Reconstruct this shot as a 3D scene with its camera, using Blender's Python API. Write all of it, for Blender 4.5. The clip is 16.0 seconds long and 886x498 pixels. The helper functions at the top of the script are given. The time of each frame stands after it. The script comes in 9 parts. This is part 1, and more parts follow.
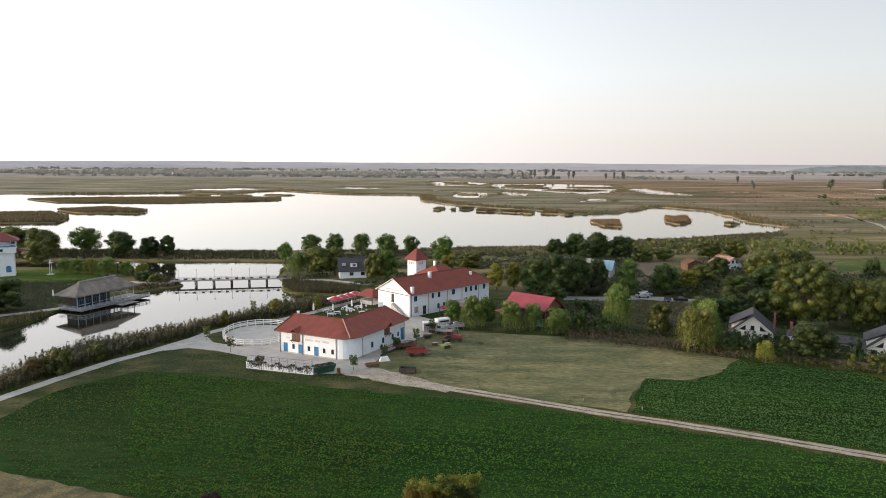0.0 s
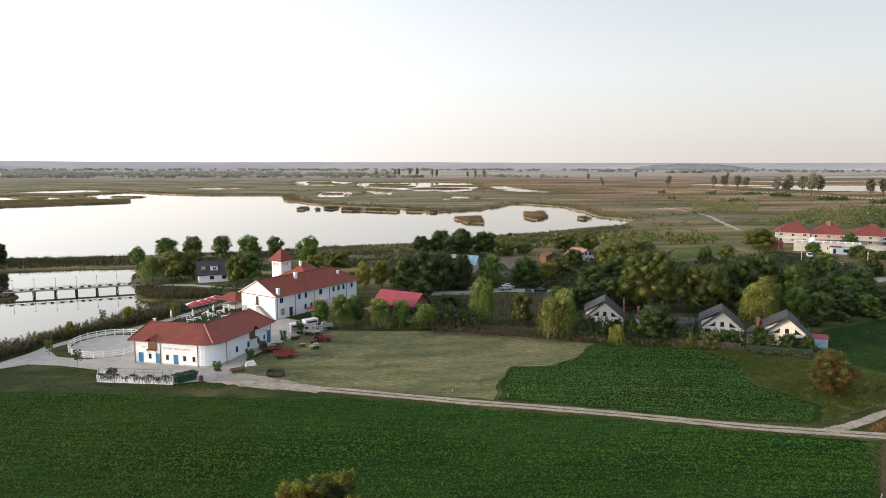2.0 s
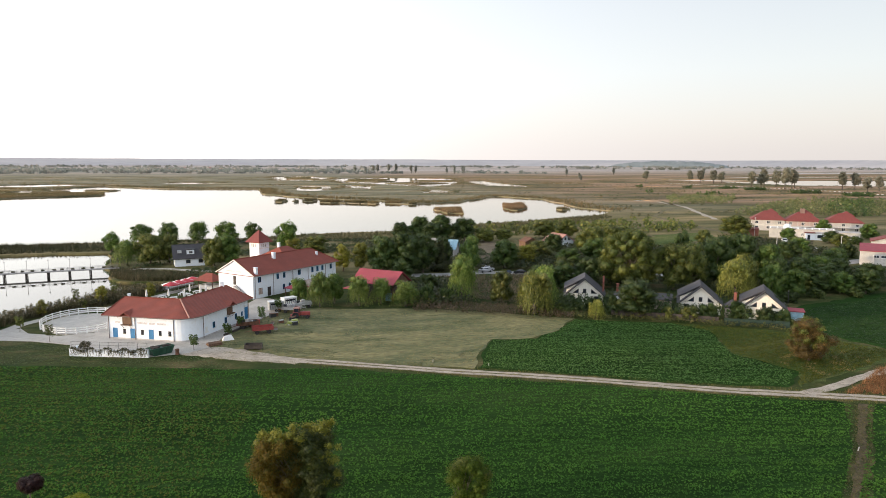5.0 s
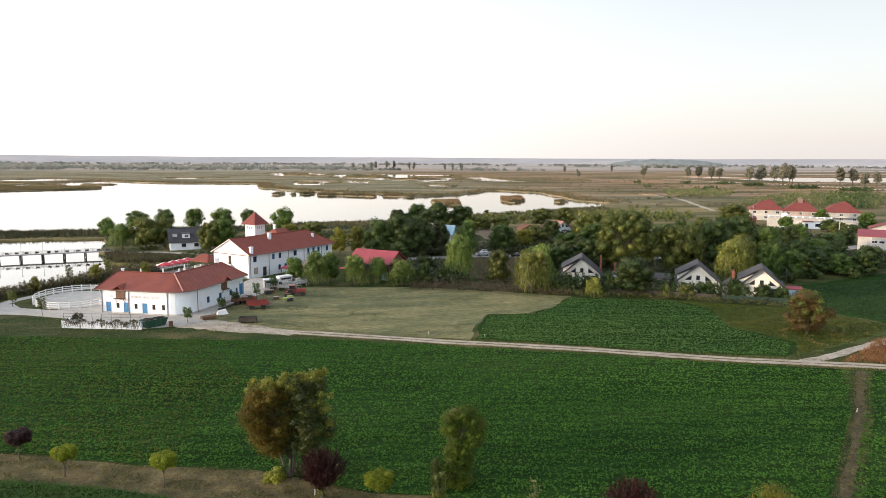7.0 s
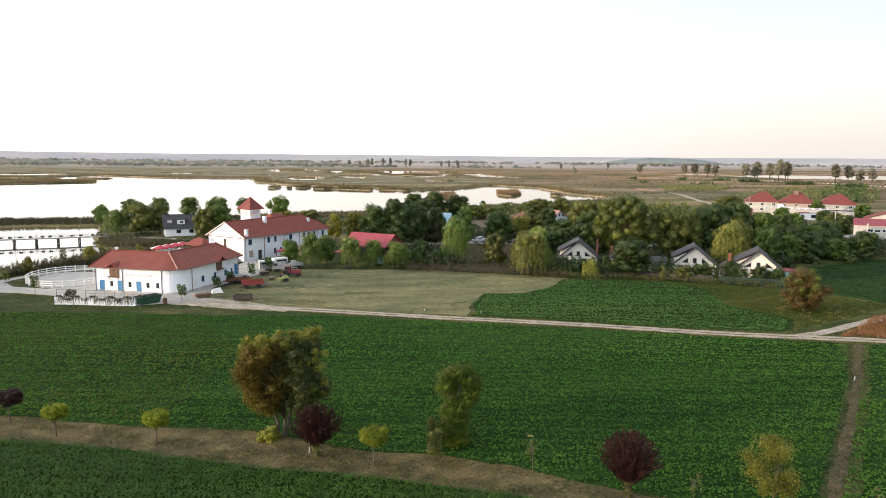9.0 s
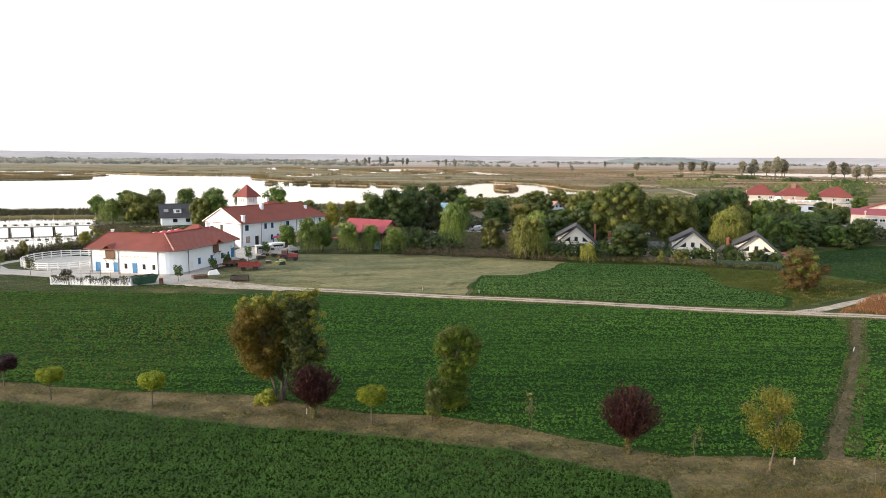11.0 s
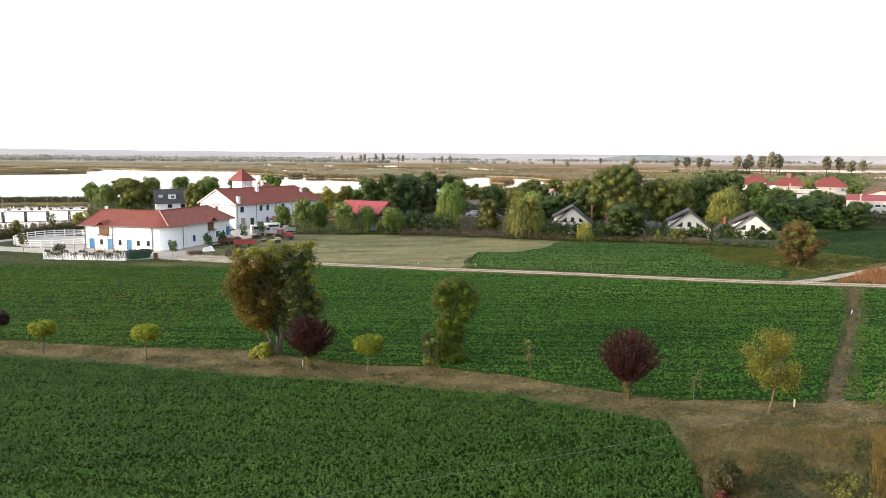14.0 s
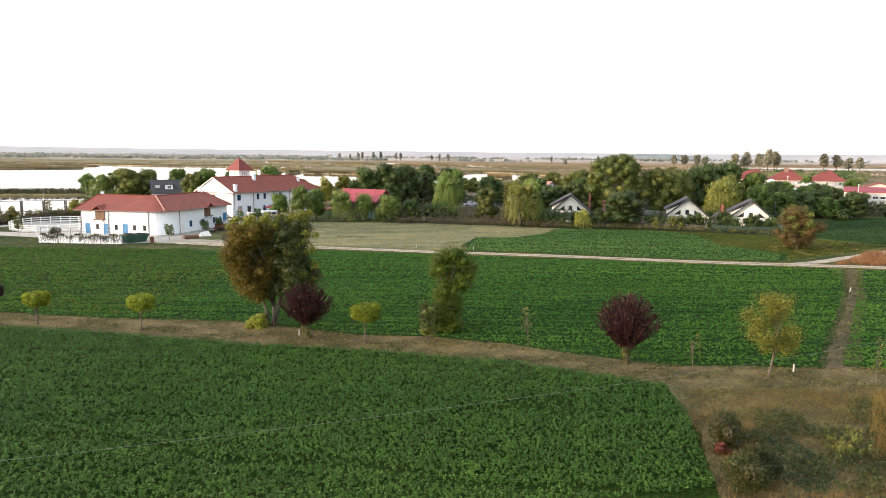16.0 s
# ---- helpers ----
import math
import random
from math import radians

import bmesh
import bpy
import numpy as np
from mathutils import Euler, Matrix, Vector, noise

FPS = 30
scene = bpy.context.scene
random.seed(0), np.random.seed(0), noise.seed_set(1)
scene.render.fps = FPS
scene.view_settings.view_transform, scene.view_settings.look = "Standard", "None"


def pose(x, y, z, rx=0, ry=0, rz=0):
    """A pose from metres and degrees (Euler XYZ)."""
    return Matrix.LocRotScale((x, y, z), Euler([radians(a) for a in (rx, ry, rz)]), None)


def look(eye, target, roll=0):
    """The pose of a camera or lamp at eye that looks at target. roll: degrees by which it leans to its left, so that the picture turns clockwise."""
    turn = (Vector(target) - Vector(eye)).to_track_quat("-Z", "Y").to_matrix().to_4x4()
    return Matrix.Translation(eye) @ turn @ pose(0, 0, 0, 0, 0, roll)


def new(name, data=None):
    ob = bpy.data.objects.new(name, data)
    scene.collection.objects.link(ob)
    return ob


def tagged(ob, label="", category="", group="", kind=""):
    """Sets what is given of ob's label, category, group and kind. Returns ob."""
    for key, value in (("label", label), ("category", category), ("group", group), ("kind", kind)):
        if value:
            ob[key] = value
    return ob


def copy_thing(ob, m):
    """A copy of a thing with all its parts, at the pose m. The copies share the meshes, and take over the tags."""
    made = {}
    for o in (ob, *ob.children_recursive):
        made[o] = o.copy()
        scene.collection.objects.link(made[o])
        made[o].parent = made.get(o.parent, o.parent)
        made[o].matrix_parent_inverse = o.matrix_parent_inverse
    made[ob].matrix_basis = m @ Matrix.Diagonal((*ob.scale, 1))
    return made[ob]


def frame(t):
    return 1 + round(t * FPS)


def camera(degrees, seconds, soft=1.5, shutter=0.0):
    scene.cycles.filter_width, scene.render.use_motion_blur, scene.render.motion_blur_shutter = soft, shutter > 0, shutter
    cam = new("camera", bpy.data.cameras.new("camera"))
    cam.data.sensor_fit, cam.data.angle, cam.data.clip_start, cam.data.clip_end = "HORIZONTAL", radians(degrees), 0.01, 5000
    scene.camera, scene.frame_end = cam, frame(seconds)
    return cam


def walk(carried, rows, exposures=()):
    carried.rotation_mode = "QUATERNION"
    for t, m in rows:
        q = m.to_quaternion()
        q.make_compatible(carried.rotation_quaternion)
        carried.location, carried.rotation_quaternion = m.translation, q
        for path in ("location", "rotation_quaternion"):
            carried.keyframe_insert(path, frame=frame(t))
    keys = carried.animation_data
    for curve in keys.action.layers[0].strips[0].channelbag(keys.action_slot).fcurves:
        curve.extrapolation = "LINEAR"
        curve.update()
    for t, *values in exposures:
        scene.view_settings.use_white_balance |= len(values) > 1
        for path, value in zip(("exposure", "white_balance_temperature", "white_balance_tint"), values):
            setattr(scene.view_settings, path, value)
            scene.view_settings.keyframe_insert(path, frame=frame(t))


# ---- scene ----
# camera and its descent
cam = camera(66.0, 16.0, 0.65)
PATH = [
    (0, (-0.206, -0.033, 41.1), (-0.21, 1.952, 40.849), 0.3),
    (0.5, (-0.201, -0.267, 41.084), (-0.08, 1.714, 40.832), 0.2),
    (1, (-0.219, -0.421, 41.075), (0.053, 1.544, 40.823), 0.1),
    (1.5, (-0.273, -0.542, 41.004), (0.079, 1.411, 40.751), 0.1),
    (2, (-0.344, -0.552, 40.771), (0.04, 1.395, 40.519), 0.1),
    (2.5, (-0.432, -0.479, 40.384), (-0.027, 1.463, 40.132), 0.1),
    (3, (-0.555, -0.468, 39.764), (-0.13, 1.47, 39.51), 0.1),
    (3.5, (-0.667, -0.467, 38.965), (-0.228, 1.467, 38.709), 0.1),
    (4, (-0.643, -0.458, 38.122), (-0.203, 1.476, 37.864), 0.1),
    (6.5, (-0.135, -0.144, 31.548), (0.314, 1.788, 31.291), 0.3),
    (7, (-0.028, -0.134, 30.599), (0.421, 1.798, 30.338), 0.3),
    (7.5, (0.051, -0.117, 29.572), (0.502, 1.814, 29.31), 0.3),
    (8, (0.082, -0.032, 28.537), (0.537, 1.898, 28.275), 0.4),
    (8.5, (0.053, 0.012, 27.553), (0.509, 1.941, 27.289), 0.5),
    (9, (0.001, -0.029, 26.654), (0.461, 1.9, 26.389), 0.5),
    (11.5, (-0.128, -0.023, 22.234), (0.342, 1.902, 21.969), 0.5),
    (12, (-0.159, -0.065, 21.535), (0.314, 1.86, 21.269), 0.5),
    (12.5, (-0.14, -0.039, 20.78), (0.335, 1.885, 20.512), 0.6),
    (13, (-0.159, -0.036, 20.07), (0.319, 1.888, 19.802), 0.5),
    (13.5, (-0.157, -0.038, 19.338), (0.321, 1.886, 19.069), 0.6),
    (14, (-0.187, -0.04, 18.637), (0.293, 1.882, 18.368), 0.5),
    (14.5, (-0.154, -0.05, 17.948), (0.326, 1.872, 17.679), 0.6),
    (15, (-0.207, -0.06, 17.251), (0.276, 1.862, 16.981), 0.6),
    (15.5, (-0.142, -0.055, 16.594), (0.342, 1.867, 16.323), 0.6),
    (16, (-0.155, -0.027, 15.948), (0.332, 1.894, 15.676), 0.6),
]
walk(cam, [(t, look(eye, target, roll)) for t, eye, target, roll in PATH], [(0, 0.1, 6500, 10), (3.5, 0.26, 6500, 10), (9, 0.54, 6600, 10), (13, 0.78, 6700, 10), (16, 0.92, 6750, 10)])

# ---- world, sun, exposure ----
SUN_AZ, SUN_EL = 266.0, 7.0
world = bpy.data.worlds.new("evening_sky")
scene.world = world
world.use_nodes = True
wn, wl = world.node_tree.nodes, world.node_tree.links
wn.clear()
w_out, w_bg, w_sky, w_mix = wn.new("ShaderNodeOutputWorld"), wn.new("ShaderNodeBackground"), wn.new("ShaderNodeTexSky"), wn.new("ShaderNodeMixRGB")
w_sky.sky_type, w_sky.sun_disc = "NISHITA", False
w_sky.sun_elevation, w_sky.sun_rotation = radians(SUN_EL), radians(SUN_AZ)
w_sky.air_density, w_sky.dust_density, w_sky.ozone_density = 1.0, 2.5, 1.0
w_tc, w_sep, w_ramp = wn.new("ShaderNodeTexCoord"), wn.new("ShaderNodeSeparateXYZ"), wn.new("ShaderNodeValToRGB")
wl.new(w_tc.outputs["Generated"], w_sep.inputs[0])
wl.new(w_sep.outputs["Z"], w_ramp.inputs[0])
haze = w_ramp.color_ramp.elements
haze.new(0.12), haze.new(0.35)
for e_, (p_, c_) in zip(haze, ((0.0, (1.0, 0.93, 0.90)), (0.12, (0.95, 0.97, 1.0)), (0.35, (0.68, 0.72, 0.80)), (1.0, (0.40, 0.45, 0.54)))):
    e_.position, e_.color = p_, (*c_, 1)
# the haze glows towards the low sun
w_dot, w_half, w_sq, w_amt = wn.new("ShaderNodeVectorMath"), wn.new("ShaderNodeMath"), wn.new("ShaderNodeMath"), wn.new("ShaderNodeMath")
w_dot.operation, w_half.operation, w_sq.operation, w_amt.operation = "DOT_PRODUCT", "MULTIPLY_ADD", "POWER", "MULTIPLY_ADD"
w_dot.inputs[1].default_value = (math.sin(radians(SUN_AZ)), math.cos(radians(SUN_AZ)), 0.12)
wl.new(w_tc.outputs["Generated"], w_dot.inputs[0])
wl.new(w_dot.outputs["Value"], w_half.inputs[0])
w_half.inputs[1].default_value, w_half.inputs[2].default_value = 0.49, 0.5
wl.new(w_half.outputs[0], w_sq.inputs[0])
w_sq.inputs[1].default_value = 2.0
wl.new(w_sq.outputs[0], w_amt.inputs[0])
w_amt.inputs[1].default_value, w_amt.inputs[2].default_value = 25.0, 8.2
w_gain = wn.new("ShaderNodeVectorMath")
w_gain.operation = "SCALE"
wl.new(w_ramp.outputs[0], w_gain.inputs[0])
wl.new(w_amt.outputs[0], w_gain.inputs["Scale"])
w_mix.inputs["Fac"].default_value = 0.6
wl.new(w_sky.outputs[0], w_mix.inputs["Color1"])
wl.new(w_gain.outputs[0], w_mix.inputs["Color2"])
wl.new(w_mix.outputs[0], w_bg.inputs["Color"])
w_bg.inputs["Strength"].default_value = 0.118
wl.new(w_bg.outputs[0], w_out.inputs["Surface"])

sun_data = bpy.data.lights.new("sun", "SUN")
sun_data.energy, sun_data.angle, sun_data.color = 3.2, radians(3.0), (1.0, 0.76, 0.52)
sun = new("sun", sun_data)
sun_dir = Vector((math.sin(radians(SUN_AZ)) * math.cos(radians(SUN_EL)), math.cos(radians(SUN_AZ)) * math.cos(radians(SUN_EL)), math.sin(radians(SUN_EL))))
sun.matrix_basis = look(sun_dir * 300, (0, 0, 0))


# ---- materials ----
def nodes_of(name):
    m = bpy.data.materials.new(name)
    m.use_nodes = True
    nt = m.node_tree
    nt.nodes.clear()
    out, bsdf = nt.nodes.new("ShaderNodeOutputMaterial"), nt.nodes.new("ShaderNodeBsdfPrincipled")
    nt.links.new(bsdf.outputs[0], out.inputs["Surface"])
    return m, nt, bsdf, out


def noise_node(nt, coord, scale, detail=4.0, stretch=(1, 1, 1)):
    mp, nz = nt.nodes.new("ShaderNodeMapping"), nt.nodes.new("ShaderNodeTexNoise")
    mp.inputs["Scale"].default_value = stretch
    nz.inputs["Scale"].default_value, nz.inputs["Detail"].default_value = scale, detail
    nt.links.new(coord, mp.inputs["Vector"])
    nt.links.new(mp.outputs[0], nz.inputs["Vector"])
    return nz.outputs[0]


def ramp_node(nt, fac, stops):
    r = nt.nodes.new("ShaderNodeValToRGB")
    el = r.color_ramp.elements
    while len(el) < len(stops):
        el.new(0.5)
    for e, (p, c) in zip(el, stops):
        e.position, e.color = p, (*c, 1)
    nt.links.new(fac, r.inputs[0])
    return r.outputs[0]


def mix_node(nt, fac, a, b, mode="MIX"):
    mx = nt.nodes.new("ShaderNodeMixRGB")
    mx.blend_type = mode
    for sock, v in zip(mx.inputs, (fac, a, b)):
        if isinstance(v, (int, float)):
            sock.default_value = v
        elif isinstance(v, tuple):
            sock.default_value = (*v, 1)
        else:
            nt.links.new(v, sock)
    return mx.outputs[0]


def bump_node(nt, bsdf, height, strength, distance):
    b = nt.nodes.new("ShaderNodeBump")
    b.inputs["Strength"].default_value, b.inputs["Distance"].default_value = strength, distance
    nt.links.new(height, b.inputs["Height"])
    nt.links.new(b.outputs[0], bsdf.inputs["Normal"])


def surface(name, c1, c2, rough=0.7, big=0.3, fine=6.0, metal=0.0, bump=0.3, depth=0.02, fine_amount=0.35, stretch=(1, 1, 1), stain=None):
    """Two-scale mottled surface: large patches between c1 and c2, fine grain over it, with relief."""
    m, nt, bsdf, out = nodes_of(name)
    tc = nt.nodes.new("ShaderNodeTexCoord").outputs["Object"]
    n1, n2 = noise_node(nt, tc, big, 5, stretch), noise_node(nt, tc, fine, 6, stretch)
    col = ramp_node(nt, n1, [(0.35, c1), (0.65, c2)])
    dark = ramp_node(nt, n2, [(0.3, (1 - fine_amount,) * 3), (0.7, (1 + fine_amount * 0.5,) * 3)])
    col = mix_node(nt, 1.0, col, dark, "MULTIPLY")
    if stain:
        n3 = noise_node(nt, tc, big * 3.1, 6, stretch)
        col = mix_node(nt, ramp_node(nt, n3, [(0.55, (0, 0, 0)), (0.72, (0.8, 0.8, 0.8))]), col, stain)
    nt.links.new(col, bsdf.inputs["Base Color"])
    bsdf.inputs["Roughness"].default_value, bsdf.inputs["Metallic"].default_value = rough, metal
    bump_node(nt, bsdf, n2, bump, depth)
    return m


def leafy(name, stops, rough=0.5, trans=0.3, spread=0.3, gloss=0.4):
    """Foliage: every leaf has its own tone, every plant its own brightness."""
    m, nt, bsdf, out = nodes_of(name)
    geo, info = nt.nodes.new("ShaderNodeNewGeometry"), nt.nodes.new("ShaderNodeObjectInfo")
    col = ramp_node(nt, geo.outputs["Random Per Island"], stops)
    own = ramp_node(nt, info.outputs["Random"], [(0.0, (1 - spread,) * 3), (1.0, (1 + spread,) * 3)])
    col = mix_node(nt, 1.0, col, own, "MULTIPLY")
    tc = nt.nodes.new("ShaderNodeTexCoord").outputs["Object"]
    patch = ramp_node(nt, noise_node(nt, tc, 0.6, 3), [(0.3, (0.75, 0.75, 0.7)), (0.7, (1.2, 1.15, 1.1))])
    col = mix_node(nt, 1.0, col, patch, "MULTIPLY")
    wide = ramp_node(nt, noise_node(nt, tc, 0.05, 4, (0.4, 1, 1)), [(0.36, (0.80, 0.86, 0.85)), (0.64, (1.28, 1.12, 1.1))])
    col = mix_node(nt, 1.0, col, wide, "MULTIPLY")
    nt.links.new(col, bsdf.inputs["Base Color"])
    bsdf.inputs["Roughness"].default_value = rough
    bsdf.inputs["Specular IOR Level"].default_value = gloss
    tr, mx = nt.nodes.new("ShaderNodeBsdfTranslucent"), nt.nodes.new("ShaderNodeMixShader")
    nt.links.new(col, tr.inputs["Color"])
    mx.inputs[0].default_value = trans
    nt.links.new(bsdf.outputs[0], mx.inputs[1])
    nt.links.new(tr.outputs[0], mx.inputs[2])
    nt.links.new(mx.outputs[0], out.inputs["Surface"])
    return m


def ground_material():
    """Short grass near, marsh turf beyond the lake, dry plain to the east, ploughed land far off paled for haze."""
    m, nt, bsdf, out = nodes_of("ground_cover")
    tc = nt.nodes.new("ShaderNodeTexCoord").outputs["Object"]
    sep = nt.nodes.new("ShaderNodeSeparateXYZ")
    nt.links.new(tc, sep.inputs[0])
    grass = ramp_node(nt, noise_node(nt, tc, 0.2, 8, (0.6, 1, 1)), [(0.36, (0.026, 0.044, 0.010)), (0.52, (0.052, 0.062, 0.018)), (0.66, (0.12, 0.100, 0.045))])
    marsh = ramp_node(nt, noise_node(nt, tc, 0.035, 8, (0.3, 1, 1)), [(0.34, (0.110, 0.114, 0.066)), (0.5, (0.200, 0.182, 0.115)), (0.66, (0.31, 0.255, 0.175))])
    plain = ramp_node(nt, noise_node(nt, tc, 0.016, 8, (0.3, 1, 1)), [(0.38, (0.105, 0.100, 0.048)), (0.5, (0.22, 0.155, 0.090)), (0.62, (0.34, 0.225, 0.155))])
    # far ploughed tones, with distance haze mixed into their pale colours
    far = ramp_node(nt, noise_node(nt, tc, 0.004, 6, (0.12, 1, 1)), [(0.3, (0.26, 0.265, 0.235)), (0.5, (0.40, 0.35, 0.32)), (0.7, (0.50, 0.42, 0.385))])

    def band(sock, lo, hi, wob, amount):
        add, wn_ = nt.nodes.new("ShaderNodeMath"), noise_node(nt, tc, wob, 4)
        add.operation = "MULTIPLY_ADD"
        nt.links.new(wn_, add.inputs[0])
        add.inputs[1].default_value = amount
        nt.links.new(sock, add.inputs[2])
        mr = nt.nodes.new("ShaderNodeMapRange")
        mr.inputs[1].default_value, mr.inputs[2].default_value = lo + amount * 0.5, hi + amount * 0.5
        nt.links.new(add.outputs[0], mr.inputs[0])
        return mr.outputs[0]

    meadowy = ramp_node(nt, noise_node(nt, tc, 0.06, 8, (0.3, 1, 1)), [(0.36, (0.092, 0.092, 0.038)), (0.52, (0.170, 0.145, 0.068)), (0.68, (0.28, 0.215, 0.115))])
    c = mix_node(nt, band(sep.outputs["Y"], 205, 250, 0.03, 30), grass, meadowy)
    c = mix_node(nt, band(sep.outputs["Y"], 420, 480, 0.03, 60), c, marsh)
    skew = nt.nodes.new("ShaderNodeMath")
    skew.operation = "MULTIPLY_ADD"
    nt.links.new(sep.outputs["Y"], skew.inputs[0])
    skew.inputs[1].default_value = 0.10
    nt.links.new(sep.outputs["X"], skew.inputs[2])
    east = nt.nodes.new("ShaderNodeMath")
    east.operation = "MULTIPLY"
    nt.links.new(band(skew.outputs[0], 260, 420, 0.008, 160), east.inputs[0])
    nt.links.new(band(sep.outputs["Y"], 330, 460, 0.01, 120), east.inputs[1])
    c = mix_node(nt, east.outputs[0], c, plain)
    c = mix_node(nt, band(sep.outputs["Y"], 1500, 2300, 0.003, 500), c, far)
    streak = ramp_node(nt, noise_node(nt, tc, 0.05, 10, (0.09, 1, 1)), [(0.38, (0.70, 0.74, 0.72)), (0.5, (1.0, 1.0, 1.0)), (0.62, (1.3, 1.22, 1.12))])
    streaked = mix_node(nt, 1.0, c, streak, "MULTIPLY")
    c = mix_node(nt, band(sep.outputs["Y"], 300, 380, 0.02, 60), c, streaked)
    fine = ramp_node(nt, noise_node(nt, tc, 1.6, 8), [(0.3, (0.68, 0.68, 0.68)), (0.7, (1.22, 1.2, 1.15))])
    c = mix_node(nt, 1.0, c, fine, "MULTIPLY")
    nt.links.new(c, bsdf.inputs["Base Color"])
    bsdf.inputs["Roughness"].default_value = 0.95
    bsdf.inputs["Specular IOR Level"].default_value = 0.1
    bump_node(nt, bsdf, noise_node(nt, tc, 3.0, 8), 0.6, 0.12)
    return m


def crop_material(name, dark, mid, pale):
    m, nt, bsdf, out = nodes_of(name)
    tc = nt.nodes.new("ShaderNodeTexCoord").outputs["Object"]
    rows = noise_node(nt, tc, 0.9, 4, (0.18, 1.4, 1))
    c = ramp_node(nt, noise_node(nt, tc, 0.06, 5, (0.35, 1, 1)), [(0.3, dark), (0.5, mid), (0.72, pale)])
    c = mix_node(nt, 1.0, c, ramp_node(nt, rows, [(0.3, (0.6, 0.62, 0.6)), (0.7, (1.3, 1.28, 1.2))]), "MULTIPLY")
    c = mix_node(nt, 1.0, c, ramp_node(nt, noise_node(nt, tc, 5.0, 5), [(0.3, (0.55, 0.55, 0.55)), (0.7, (1.4, 1.4, 1.35))]), "MULTIPLY")
    nt.links.new(c, bsdf.inputs["Base Color"])
    bsdf.inputs["Roughness"].default_value = 0.9
    bsdf.inputs["Specular IOR Level"].default_value = 0.03
    bump_node(nt, bsdf, noise_node(nt, tc, 4.0, 6), 1.0, 0.2)
    return m


def water_material():
    m, nt, bsdf, out = nodes_of("still_water")
    tc = nt.nodes.new("ShaderNodeTexCoord").outputs["Object"]
    c = ramp_node(nt, noise_node(nt, tc, 0.02, 4), [(0.3, (0.016, 0.018, 0.014)), (0.7, (0.03, 0.03, 0.022))])
    nt.links.new(c, bsdf.inputs["Base Color"])
    bsdf.inputs["Roughness"].default_value = 0.04
    bsdf.inputs["IOR"].default_value = 1.333
    bump_node(nt, bsdf, noise_node(nt, tc, 0.7, 3, (0.6, 1.2, 1)), 0.05, 0.02)
    # extra warm-tinted gloss, added to brighten the sky mirrored in the water
    sky_gloss, mx = nt.nodes.new("ShaderNodeBsdfGlossy"), nt.nodes.new("ShaderNodeMixShader")
    sky_gloss.inputs["Color"].default_value, sky_gloss.inputs["Roughness"].default_value = (1.0, 0.90, 0.78, 1), 0.05
    mx.inputs[0].default_value = 0.25
    nt.links.new(bsdf.outputs[0], mx.inputs[1])
    nt.links.new(sky_gloss.outputs[0], mx.inputs[2])
    nt.links.new(mx.outputs[0], out.inputs["Surface"])
    return m


def roof_material(name, c1, c2, pitch=0.35):
    """Tiled roof: courses run along the slope as fine ridges of height, weathered tones."""
    m, nt, bsdf, out = nodes_of(name)
    tc = nt.nodes.new("ShaderNodeTexCoord").outputs["Object"]
    wv = nt.nodes.new("ShaderNodeTexWave")
    wv.wave_type, wv.bands_direction = "BANDS", "Z"
    wv.inputs["Scale"].default_value, wv.inputs["Distortion"].default_value = 2.2, 0.6
    nt.links.new(tc, wv.inputs["Vector"])
    c = ramp_node(nt, noise_node(nt, tc, 0.45, 6), [(0.3, c1), (0.7, c2)])
    c = mix_node(nt, 1.0, c, ramp_node(nt, noise_node(nt, tc, 5.0, 5), [(0.3, (0.72, 0.72, 0.72)), (0.7, (1.18, 1.16, 1.14))]), "MULTIPLY")
    c = mix_node(nt, 0.35, c, ramp_node(nt, wv.outputs[0], [(0.0, (0.05, 0.02, 0.015)), (0.35, c2)]))
    nt.links.new(c, bsdf.inputs["Base Color"])
    bsdf.inputs["Roughness"].default_value = 0.75
    bump_node(nt, bsdf, wv.outputs[0], 0.5, 0.05)
    return m


def glass_material():
    m, nt, bsdf, out = nodes_of("window_glass")
    tc = nt.nodes.new("ShaderNodeTexCoord").outputs["Object"]
    c = ramp_node(nt, noise_node(nt, tc, 0.5, 2), [(0.3, (0.012, 0.018, 0.026)), (0.7, (0.03, 0.04, 0.055))])
    nt.links.new(c, bsdf.inputs["Base Color"])
    bsdf.inputs["Roughness"].default_value = 0.08
    return m


GROUND = ground_material()
WATER = water_material()
GLASS = glass_material()
# dark bed colours hold the shade of the gaps between the plants
CROP = crop_material("shaded_lucerne_bed", (0.014, 0.034, 0.008), (0.022, 0.054, 0.012), (0.038, 0.070, 0.019))
CROP_SOIL = crop_material("lucerne_on_shaded_soil", (0.013, 0.028, 0.006), (0.021, 0.044, 0.008), (0.055, 0.060, 0.022))
CROP_PALE = crop_material("thin_lucerne_bed", (0.04, 0.080, 0.02), (0.075, 0.100, 0.034), (0.17, 0.135, 0.065))
MEADOW = surface("dry_meadow", (0.088, 0.104, 0.034), (0.232, 0.205, 0.086), 0.95, 0.16, 1.5, bump=0.9, depth=0.08, fine_amount=0.5, stretch=(0.45, 1.1, 1), stain=(0.070, 0.084, 0.028))
DRYPATH = surface("trodden_dry_grass", (0.066, 0.056, 0.018), (0.190, 0.146, 0.056), 0.95, 0.5, 3.0, bump=0.8, depth=0.06, fine_amount=0.5, stain=(0.05, 0.065, 0.022))
